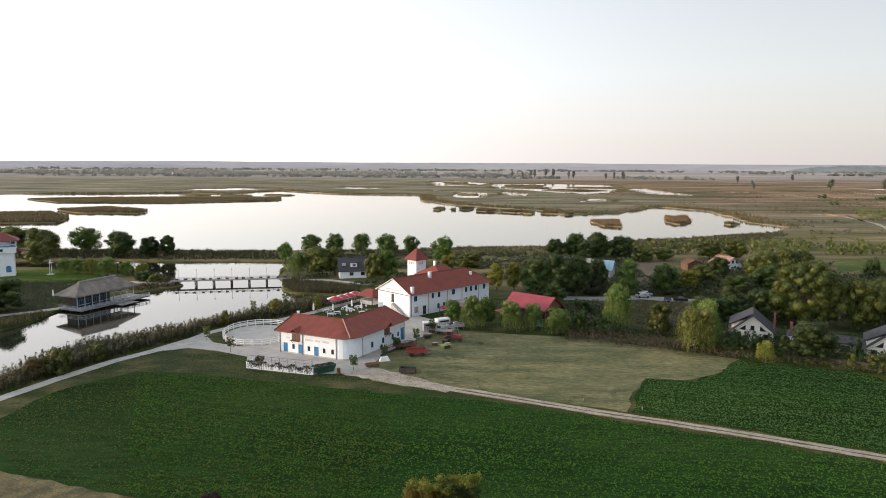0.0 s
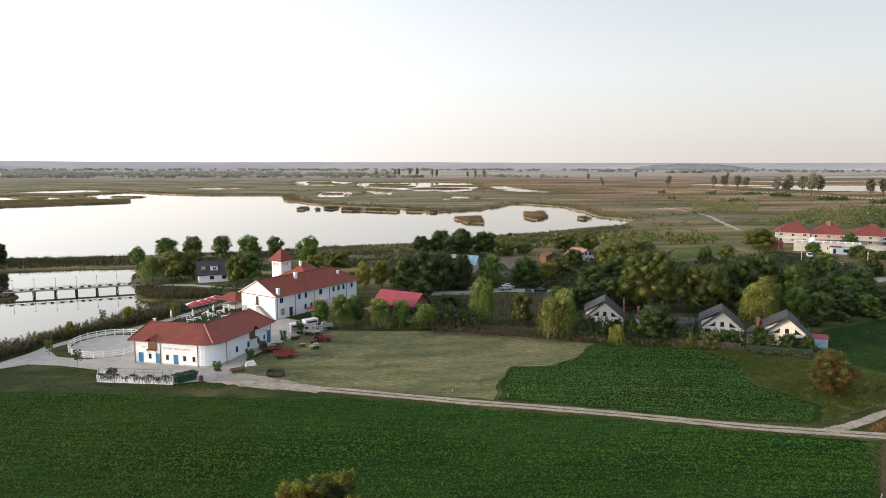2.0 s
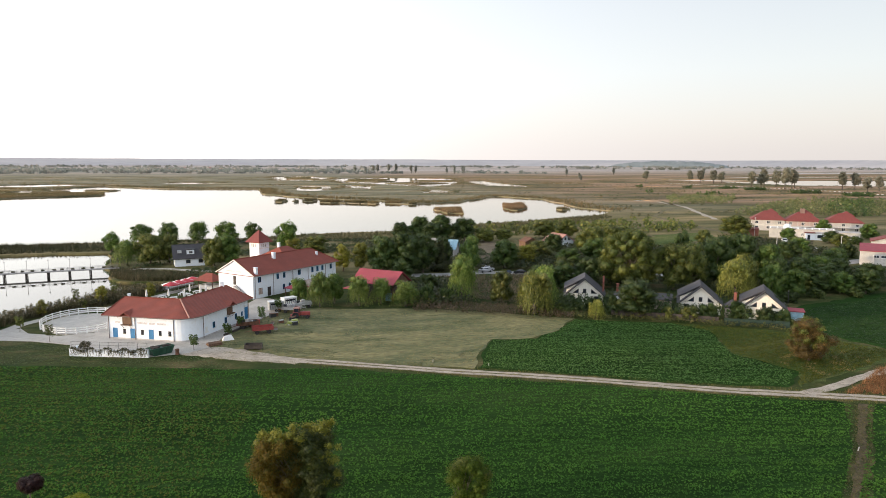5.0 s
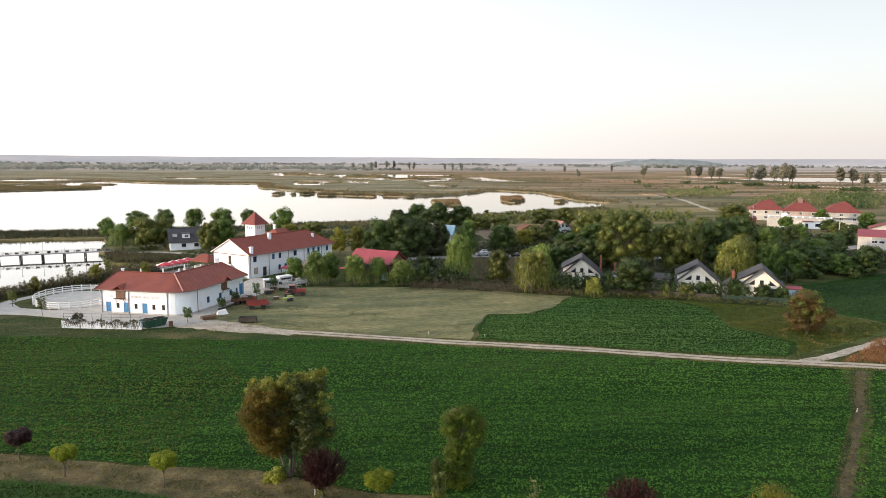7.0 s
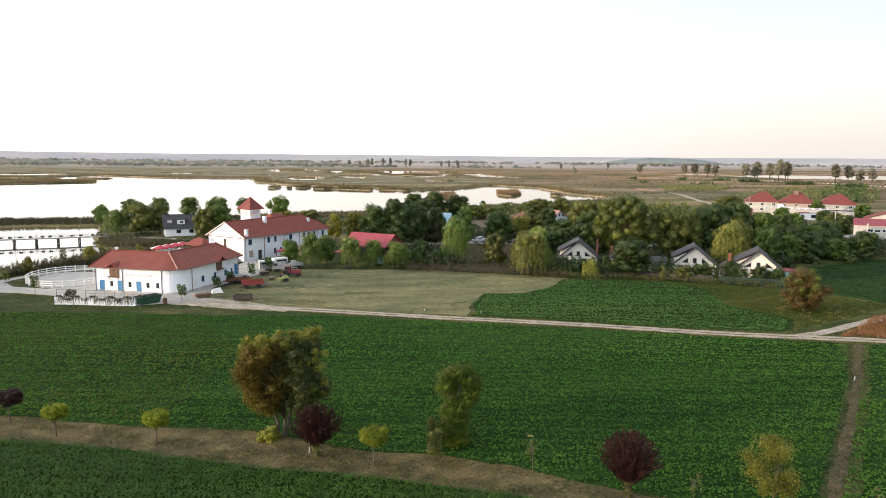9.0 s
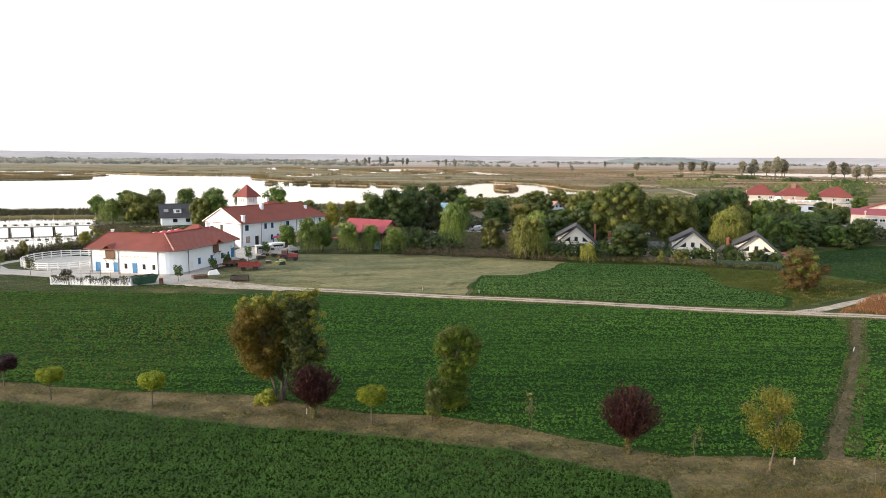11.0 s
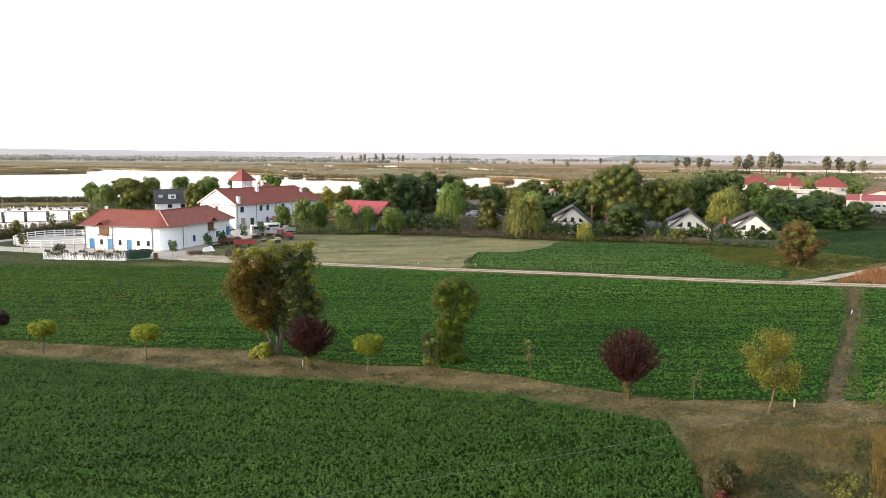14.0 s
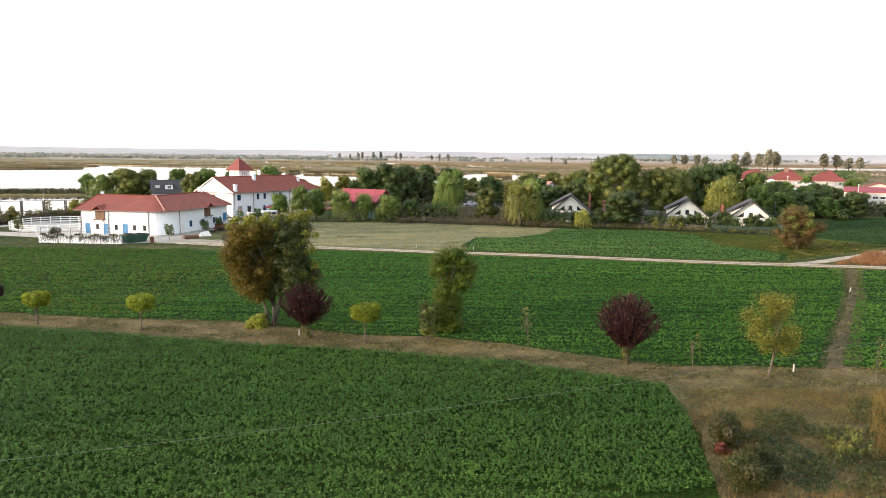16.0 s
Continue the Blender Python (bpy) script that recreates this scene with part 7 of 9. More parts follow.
x, y = scatter(rng, [(21.4, 27), (23, 30.5), (25.5, 34), (27.5, 33), (25, 28.5), (23.5, 25.5)], 18)
blades("dry_grass", "brown seed grass round the pine bushes", rng, x, y, L_BROWN_GRASS, 0.5, 0.04, 6, 0.4, "grass")
x, y = scatter(rng, band_of([(42.5, 42.6), (48, 47.9), (56.3, 55.3), (67.6, 66), (81, 79.5)], 1.1), 14)
sward("verge_weeds", "low weeds along the narrow path", rng, x, y, L_WEED, 0.12, 0.16, 2, "weeds", False)
# verges of the dirt track and meadow stubble
for dz, half in ((1.9, 0.7), (-1.9, 0.7)):
    line = [(px + dz * 0.42, py + dz * 0.9) for px, py in ROAD[2:14]]
    x, y = scatter(rng, band_of(line, half), 9)
    blades("verge_grass", "rough grass verge along the dirt track", rng, x, y, L_WEED, 0.3, 0.1, 2, 0.4, "grass")
x, y = scatter(rng, band_of(ROAD[2:14], 0.28), 12)
blades("verge_grass", "grass crown between the wheel ruts", rng, x, y, L_STRAW, 0.14, 0.1, 2, 0.5, "grass")
MEAD = [(-16, 133), (-10.5, 151), (-3, 163), (8, 162.5), (32, 156.5), (50, 148), (61.5, 141), (54, 131.5), (48, 127.2), (38.6, 128), (34, 119), (30.2, 111), (12, 118), (-6, 126.5)]
x, y = scatter(rng, MEAD, 5.0)
sward("meadow_grass", "short yellowed meadow grass", rng, x, y, leafy("meadow_leaves", [(0.0, (0.14, 0.145, 0.050)), (0.6, (0.24, 0.212, 0.088)), (1.0, (0.34, 0.29, 0.14))], trans=0.2, gloss=0.1), 0.11, 0.04, 3, "grass", False)
x, y = scatter(rng, [(28, 155), (62, 139.5), (64, 144), (52, 155), (34, 163), (29, 161)], 3)
L_BROWNWEED = leafy("brown_weed_leaves", [(0.0, (0.06, 0.05, 0.028)), (0.6, (0.115, 0.09, 0.052)), (1.0, (0.18, 0.145, 0.085))])
sward("dry_weeds", "tall brown weeds along the hedge", rng, x, y, L_BROWNWEED, 0.2, 1.3, 9, "weeds", False)
x, y = scatter(rng, [(62, 140.2), (82, 132), (101, 120), (103, 123), (83, 135.4), (63, 143.6)], 3)
sward("dry_weeds", "brown and green weeds along the garden fences", rng, x, y, L_WEED, 0.2, 1.1, 9, "weeds", False)
x, y = scatter(rng, [(62, 144), (82, 136), (103, 124), (112, 132), (100, 146), (84, 158), (66, 166), (60, 155)], 0.9)
sward("garden_shrubs", "dense dark shrubs round the chalets", rng, x, y, L_DARK, 0.32, 2.6, 16, "shrubs", False)
x, y = scatter(rng, MEAD, 12)
green = np.array([noise.noise(Vector((a * 0.11, b * 0.2, 21.0))) + 0.35 * noise.noise(Vector((a * 0.5, b * 0.8, 22.0))) for a, b in zip(x, y)]) - np.clip((x - 2.0) * 0.03, -0.35, 0.3) > 0.12
sward("yard_grass", "greener tufts of grass in the dry meadow", rng, x[green], y[green], L_LEVEE, 0.1, 0.06, 3, "grass", False, 0.3)
x, y = scatter(rng, [(-71, 119), (-61, 131), (-42, 128), (-24, 123), (-10, 118.6), (-19, 128.6), (-26, 127.6), (-40.4, 133), (-42.3, 140.2), (-50, 144.6), (-57, 146.6), (-63, 144.6), (-69, 131)], 5)
sward("lawn_grass", "rough uneven lawn beside the concrete yard", rng, x, y, L_LEVEE, 0.13, 0.1, 3, "grass", False)
# dark leaf colour stands in for the shaded slope below the tower lawn
x, y = scatter(rng, [(-165, 226), (-118, 233), (-104, 222), (-109, 196), (-113, 184), (-128, 177), (-165, 196)], 3.0)
sward("bank_grass", "long grass behind the boathouse, slope shade in its dark colour", rng, x, y, leafy("shaded_bank_grass_leaves", [(0.0, (0.012, 0.024, 0.007)), (0.6, (0.026, 0.045, 0.013)), (1.0, (0.050, 0.070, 0.022))]), 0.18, 0.6, 10, "grass", False)
# undergrowth between hedgerow trees
x, y = rng.uniform(28, 205, 20000), rng.uniform(158, 275, 20000)
lane = np.abs(y - np.interp(x, [30, 47, 60, 70, 90, 120, 160, 205], [207, 205.5, 208, 204.5, 197, 190, 192, 205]) + 5.0) > 10.0
hedge = (y > 176 - 0.05 * (x - 28)) | (x < 60) | (x > 112)
field = ~inside([(100, 96), (112, 100), (190, 138), (190, 160), (148, 153), (116, 142), (100, 125)], x, y)
pasture = ~inside([(78, 236), (88, 228), (96, 262), (84, 270)], x, y) & ~inside([(110, 262), (200, 285), (200, 262), (150, 245)], x, y)
houses = np.ones(len(x), bool)
for hx_, hy_, hr_ in ((22, 176, 12), (203, 190, 22), (55, 241, 7)):
    houses &= np.hypot(x - hx_, y - hy_) > hr_
opening_ = ~inside([(62, 220), (86, 228), (98, 288), (80, 290)], x, y) & ~((x < 76) & (x > 44) & (y < 201))
ok = lane & hedge & field & pasture & houses & opening_
sward("undergrowth", "dense undergrowth between the hedgerow trees", rng, x[ok], y[ok], leafy("undergrowth_leaves", [(0.0, (0.018, 0.030, 0.008)), (0.6, (0.040, 0.056, 0.016)), (1.0, (0.085, 0.088, 0.03))]), 0.58, 2.4, 5, "undergrowth", False)
x, y = scatter(rng, [(44, 166), (58, 158), (76, 170), (76, 198), (44, 201)], 2.2)
sward("dry_weeds", "brown weeds on the open ground before the lane", rng, x, y, L_BROWNWEED, 0.2, 0.9, 8, "weeds", False)
x, y = rng.uniform(-66, 75, 11000), rng.uniform(216, 308, 11000)
ok = np.array([noise.noise(Vector((a * 0.05, b * 0.08, 12.0))) for a, b in zip(x, y)]) > -0.12
for lp in WATERS[:2]:
    ok &= ~inside(lp, x, y)
for hx_, hy_, hr_ in ((-30, 243, 12), (10, 205, 30), (55, 241, 10), (-40, 232, 9)):
    ok &= np.hypot(x - hx_, y - hy_) > hr_
sward("rough_growth", "rough olive and brown growth on the levee", rng, x[ok], y[ok], L_LEVEE, 0.45, 0.8, 6, "undergrowth", False)
x, y = scatter(rng, [(84, 94), (92, 92), (102, 99), (101, 106), (93, 106.5), (84, 103)], 5)
mound = np.array([noise.noise(Vector((a * 0.35, b * 0.35, 8.0))) for a, b in zip(x, y)]) > 0.1
x, y = x[mound], y[mound]
blades("dry_weeds", "dry weeds round the autumn bush", rng, x, y, L_STRAW, 0.35, 0.07, 6, 0.4, "weeds")
x, y = scatter(rng, [(83, 85), (90, 82.6), (104, 77.5), (120, 84), (112, 96), (99, 94.5), (90, 88.6)], 9)
mound = np.array([noise.noise(Vector((a * 0.3, b * 0.3, 5.0))) for a, b in zip(x, y)]) > -0.15
blades("dry_weeds", "reddish dry weeds in the fork of the track", rng, x[mound], y[mound], L_PINK, 0.75, 0.1, 5, 0.45, "weeds")

# reed belts
BANK = [(-84, 119), (-83.4, 136), (-81, 147.5), (-73.7, 154.2), (-66.4, 162.4), (-61, 170.2), (-54.8, 178), (-45, 195), (-38, 200), (-33, 196), (-38.5, 185), (-45.5, 176.5), (-54, 170), (-59.3, 162), (-61, 155.8), (-64, 150), (-66.2, 145.4), (-71, 137.5), (-76, 125.5), (-80, 114)]
x, y = scatter(rng, BANK, 3.0)
blades("reed_bank", "reed and shrub bank along the promenade", rng, x, y, L_BANK, 2.1, 0.12, 6, 0.3)
x, y = scatter(rng, BANK, 1.3)
sward("bank_shrubs", "low leafy shrubs among the reeds", rng, x, y, L_BANK, 0.22, 2.1, 26, "shrubs", False)
for name_, loop_, dens, h_ in (("reed_belt", [(-420, 285), (-200, 283), (-140, 287), (-112, 283), (-92, 286), (-69, 285), (-62, 300), (-76, 312), (-126, 313), (-203, 318), (-420, 315)], 0.5, 2.4),
                               ("reed_belt", [(-76, 313.5), (-24, 320.5), (9, 332), (49, 337), (96, 364), (130, 378), (170, 398), (207, 419), (200, 395), (150, 350), (100, 320), (60, 305), (10, 300), (-40, 309)], 0.32, 2.2),
                               ("reed_belt", [(-56, 236), (-53, 222), (-48, 214), (-34, 211), (-26, 214), (-34, 224), (-46, 231)], 2.5, 2.2),
                               ("reed_belt", [(-110, 161), (-106.5, 173), (-106, 180), (-110, 182), (-118, 168), (-150, 150), (-150, 142)], 2.0, 1.8),
                               ("reed_belt", [(-96, 215), (-88.5, 226), (-97, 237), (-112, 253), (-150, 263), (-150, 256), (-118, 246), (-100, 232), (-103, 216)], 2.0, 1.8)):
    x, y = scatter(rng, loop_, dens)
    far_ = h_ > 2.1 and dens < 1
    blades(name_, "brown-green reeds along the water's edge", rng, x, y, L_SHORE if far_ else L_BANK, h_ * (0.62 if far_ else 0.75), 0.3 if far_ else 0.2, 9 if far_ else 7, 0.3)
for i, lp in enumerate(ISLES):
    far_isle = max(p[1] for p in lp) > 700
    x, y = scatter(rng, lp, 0.45 if i < 3 else 0.25 if far_isle else 1.6)
    lump = np.array([noise.noise(Vector((a * 0.12, b * 0.12, 3.0 + i))) for a, b in zip(x, y)]) > (-0.6 if i < 3 or far_isle else -0.2)
    x, y = x[lump], y[lump]
    blades("reed_island", "island of brown reeds in the lake", rng, x, y, L_REED_DRY if i in (3, 4) else L_REED, 1.3 if far_isle else 2.0, 0.8 if i < 3 or far_isle else 0.45, 5, 0.22)
# reed fringes of the far shore
mb_x, mb_y = [], []
for (ax, ay), (bx, by) in zip(LAKE[11:31], LAKE[12:32]):
    k = int(math.hypot(bx - ax, by - ay) * 3.4)
    s_ = rng.uniform(0, 1, k)
    mb_x.append(ax + (bx - ax) * s_ + rng.normal(6, 9, k))
    mb_y.append(ay + (by - ay) * s_ + np.abs(rng.normal(0, 8, k)))
x, y = np.concatenate(mb_x), np.concatenate(mb_y)
wet = np.zeros(len(x), bool)
for lp in WATERS:
    wet |= inside(lp, x, y)
blades("reed_fringe", "reed fringe on the far lake shore", rng, x[~wet], y[~wet], L_REED, 2.1, 0.7, 4, 0.2)
mb_x, mb_y = [], []
for loop_ in POOLS + FAR_POOLS[4:7]:
    for (ax, ay), (bx, by) in zip(loop_, loop_[1:] + loop_[:1]):
        k = int(math.hypot(bx - ax, by - ay) * 1.5)
        s_ = rng.uniform(0, 1, k)
        mb_x.append(ax + (bx - ax) * s_ + rng.normal(0, 7, k))
        mb_y.append(ay + (by - ay) * s_ + rng.normal(0, 9, k))
x, y = np.concatenate(mb_x), np.concatenate(mb_y)
clump = np.array([noise.noise(Vector((a * 0.03, b * 0.03, 14.0))) for a, b in zip(x, y)]) > 0.05
blades("pool_reeds", "clumped reeds standing in and round the marsh pools", rng, x[clump], y[clump], L_REED, 1.1, 0.8, 4, 0.25)
x, y = rng.uniform(-500, 700, 26000), rng.uniform(560, 1500, 26000)
tuft = np.array([noise.noise(Vector((a * 0.012, b * 0.02, 2.0))) for a, b in zip(x, y)]) > 0.0
wet = np.zeros(len(x), bool)
for lp in WATERS:
    wet |= inside(lp, x, y)
ok = tuft & ~wet
blades("marsh_reeds", "tussocks of olive marsh reeds", rng, x[ok], y[ok], L_REED, 0.7, 1.0, 4, 0.5)
x, y = rng.uniform(150, 900, 9000), rng.uniform(390, 1100, 9000)
tuft = np.array([noise.noise(Vector((a * 0.02, b * 0.035, 7.0))) for a, b in zip(x, y)]) > 0.12
wet = np.zeros(len(x), bool)
for lp in WATERS:
    wet |= inside(lp, x, y)
ok = tuft & ~wet
sward("scrub", "low scrub dotted over the dry plain", rng, x[ok], y[ok], L_SHORE, 0.8, 1.2, 6, "scrub", False)

# ---- far trees ----
def far_wood(name, label, loop, per_m2, h, mat, size, gaps=None):
    x, y = scatter(rng, loop, per_m2)
    if gaps is not None:
        k = np.array([noise.noise(Vector((a * 0.004, b * 0.009, gaps))) + 0.5 * noise.noise(Vector((a * 0.02, b * 0.03, gaps))) for a, b in zip(x, y)]) > 0.02
        x, y = x[k], y[k]
    n = len(x)
    p = np.repeat(np.stack([x, y, np.zeros(n)], 1), 14, axis=0)
    hh = np.repeat(h * rng.uniform(0.5, 1.15, n), 14)
    p[:, :2] += rng.normal(0, size * 0.9, (len(p), 2))
    p[:, 2] = hh * rng.uniform(0.12, 1.0, len(p))
    v, q = leaf_cards(rng, p, np.stack([rng.normal(0, 0.6, len(p)), np.full(len(p), -0.8), np.full(len(p), 0.5)], 1), size, 1.3)
    return tagged(new(name, np_mesh(name, v, q, mat)), label, "woods", kind="stuff")


far_wood("young_plantation", "rows of young poplars on the plain", [(310, 510), (360, 500), (430, 590), (360, 600)], 0.045, 4.4, L_PLANT, 0.8)
far_wood("young_plantation", "rows of young poplars on the plain", [(285, 400), (330, 372), (372, 362), (510, 490), (440, 520)], 0.045, 5.0, L_PLANT, 0.9)
far_wood("shrub_belt", "belt of olive shrubs before the villas", [(120, 300), (205, 310), (225, 345), (180, 350), (130, 330)], 0.03, 4.5, L_OLIVE, 1.1)
for bx, by, br in ((559, 785, 9), (566, 742, 12), (572, 735, 7), (568, 657, 14), (574, 590, 12), (586, 596, 9), (520, 812, 7), (470, 850, 6), (430, 640, 6), (452, 655, 6), (400, 700, 5)):
    far_wood("shrub_belt", "dark shrubs scattered along the causeway", [(bx - br, by - br * 0.8), (bx + br, by - br * 0.8), (bx + br, by + br * 0.8), (bx - br, by + br * 0.8)], 0.09, 4.2, L_DARK, 1.1)
far_wood("young_plantation", "taller rows of dark green young poplars", [(349, 387), (362, 362), (480, 476), (452, 487)], 0.05, 7.0, L_DARK, 0.9)
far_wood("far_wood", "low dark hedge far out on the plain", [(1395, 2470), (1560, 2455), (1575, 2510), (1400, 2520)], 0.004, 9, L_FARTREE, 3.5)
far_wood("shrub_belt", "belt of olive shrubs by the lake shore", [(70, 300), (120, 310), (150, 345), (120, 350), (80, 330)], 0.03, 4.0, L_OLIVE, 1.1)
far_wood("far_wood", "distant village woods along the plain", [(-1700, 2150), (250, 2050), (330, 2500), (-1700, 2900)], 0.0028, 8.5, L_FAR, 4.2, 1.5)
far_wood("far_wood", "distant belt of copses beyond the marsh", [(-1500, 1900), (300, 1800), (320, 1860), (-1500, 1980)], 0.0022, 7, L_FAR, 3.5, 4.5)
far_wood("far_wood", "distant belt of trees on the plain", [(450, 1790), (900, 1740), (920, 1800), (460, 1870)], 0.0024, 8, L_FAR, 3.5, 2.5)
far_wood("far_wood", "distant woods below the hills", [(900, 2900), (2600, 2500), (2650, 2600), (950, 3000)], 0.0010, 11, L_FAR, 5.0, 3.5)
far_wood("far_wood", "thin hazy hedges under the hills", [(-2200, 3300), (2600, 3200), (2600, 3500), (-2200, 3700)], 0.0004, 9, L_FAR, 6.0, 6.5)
village = random.Random(47)
for k in range(26):
    x_, y_ = village.uniform(-900, 260), village.uniform(2080, 2500)
    b_ = thing("far_house", "tiny pale house in the distant village", "house", pose(x_, y_, 0, 0, 0, village.uniform(0, 90)), "houses of the distant village")
    w_, d_, h_ = village.uniform(7, 16), village.uniform(7, 10), village.uniform(4.5, 8)
    part("wall", MB().box(-w_ / 2, -d_ / 2, 0, w_ / 2, d_ / 2, h_), DULLWALL, b_)
    part("roof", slab_roof([(-w_ / 2 - 0.4, -d_ / 2 - 0.4), (w_ / 2 + 0.4, -d_ / 2 - 0.4), (w_ / 2 + 0.4, d_ / 2 + 0.4), (-w_ / 2 - 0.4, d_ / 2 + 0.4)], [(-w_ / 4, 0, h_ + 2.6), (w_ / 4, 0, h_ + 2.6), (w_ / 4, 0, h_ + 2.6), (-w_ / 4, 0, h_ + 2.6)], h_), SALMON if k % 3 else GREYWALL, b_)
# broken white kerb of the causeway across the plain
kerb_line = [(600, 1002), (616, 865), (633, 772), (637, 683), (630, 622), (622, 560)]
causeway = thing("causeway_kerb", "broken line of white kerb blocks along the causeway", "kerb", pose(0, 0, 0))
block = MB().cbox(-1.5, -0.3, -0.1, 1.5, 0.3, 0.62, 0.06).mesh("block", DULLWALL)
for (ax, ay), (bx, by) in zip(kerb_line, kerb_line[1:]):
    n_ = int(math.hypot(bx - ax, by - ay) / 6.5)
    for k in range(n_):
        o_ = new("block", block)
        o_.parent = causeway
        o_.matrix_basis = pose(ax + (bx - ax) * k / n_, ay + (by - ay) * k / n_, 0, 0, 0, math.degrees(math.atan2(by - ay, bx - ax)))
sheet("road", band_of([(318, 542), (304, 478), (278, 420), (269, 399), (258, 372)], 1.7), 0.05, DIRT, "pale dirt track over the plain", "road", 5.0, 0.7, 51)
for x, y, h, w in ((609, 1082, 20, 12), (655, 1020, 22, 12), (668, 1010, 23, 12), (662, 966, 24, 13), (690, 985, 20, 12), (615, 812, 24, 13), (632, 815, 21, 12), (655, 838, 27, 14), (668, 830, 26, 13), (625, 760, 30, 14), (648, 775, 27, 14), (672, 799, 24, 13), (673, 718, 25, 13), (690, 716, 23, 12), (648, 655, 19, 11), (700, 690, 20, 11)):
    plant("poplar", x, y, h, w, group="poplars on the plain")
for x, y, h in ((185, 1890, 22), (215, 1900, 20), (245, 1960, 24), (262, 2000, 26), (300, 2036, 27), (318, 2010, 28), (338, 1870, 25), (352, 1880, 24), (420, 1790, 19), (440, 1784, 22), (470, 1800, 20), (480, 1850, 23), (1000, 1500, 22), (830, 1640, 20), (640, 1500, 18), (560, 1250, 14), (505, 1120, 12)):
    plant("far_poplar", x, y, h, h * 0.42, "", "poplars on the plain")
# filling trees between chalets, lane and villas
fill = random.Random(9)
for k in range(36):
    x, y = fill.uniform(66, 215), fill.uniform(176, 262)
    if y < 176 + (x - 66) * 0.05 or abs(y - (204 - (x - 70) * 0.12)) < 7 or (x > 188 and y > 225) or (x > 186 and y < 210) or (x < 96 and y > 212):
        continue
    plant(fill.choice(("broad", "green", "olive", "bush", "bush_o")), x, y, fill.uniform(5.5, 9.5), fill.uniform(6.5, 9), group="hedgerow trees by the lane")


# ---- waterside: bridge, boathouse, watchtower, riding pen ----
def footbridge():
    ax, ay, bx, by = -91.5, 226.4, -54.3, 233.6
    L = math.hypot(bx - ax, by - ay)
    br = thing("footbridge", "grey weathered timber footbridge on dark piles over the channel", "bridge", frame_at(ax, ay, bx, by))
    deck = part("deck", MB().box(-1.0, -1.1, 0.95, L + 1.0, 1.1, 1.12), GREYWOOD, br)
    n = 7
    for k in range(n):
        x = 1.5 + (L - 3) * k / (n - 1)
        pier = part("pier", MB().box(x - 0.3, -1.2, 0.76, x + 0.3, 1.2, 0.94), DARKWOOD, br)
        for dx in (-0.22, 0.22):
            for y in (-0.9, 0.9):
                part("pile", MB().tube([(x + dx, y, -1.3), (x + dx, y, 0.9)], 0.1, 7), DARKWOOD, pier)
        for y in (-0.9, 0.9):
            part("brace", MB().tube([(x - 0.22, y, -0.5), (x + 0.22, y, 0.7)], 0.05, 5).tube([(x + 0.22, y, -0.5), (x - 0.22, y, 0.7)], 0.05, 5), DARKWOOD, pier)
        lp = part("lamp_post", MB().tube([(x, 1.05, 1.1), (x, 1.05, 4.3)], 0.05, 6), GREYWOOD, br)
        part("lantern", MB().lathe([(0.03, 4.3), (0.16, 4.4), (0.2, 4.6), (0.05, 4.75)], 8, x, 1.05), GREYWOOD, lp)
    for y in (-1.05, 1.05):
        m = 22
        for k in range(m + 1):
            x = L * k / m
            part("rail_post", MB().box(x - 0.04, y - 0.04, 1.12, x + 0.04, y + 0.04, 2.05), GREYWOOD, br)
        for z in (1.5, 1.98):
            part("rail", MB().box(-0.5, y - 0.03, z, L + 0.5, y + 0.03, z + 0.06), GREYWOOD, br)
    R = random.Random(33)
    for k in range(14):
        x = 1.2 + (L - 2.4) * k / 13 + R.uniform(-0.5, 0.5)
        box = part("flower_box", MB().box(x - 0.5, -1.32, 1.5, x + 0.5, -1.09, 1.75), DARKWOOD, br)
        v, q = cloud(np.random.default_rng(300 + k), [(x - 0.25, -1.2, 1.85, 0.28), (x + 0.25, -1.2, 1.85, R.uniform(0.2, 0.36))], 90, 0.16)
        part("flowers", np_mesh("flowers", v, q, L_BANK), L_BANK, box)
    return br


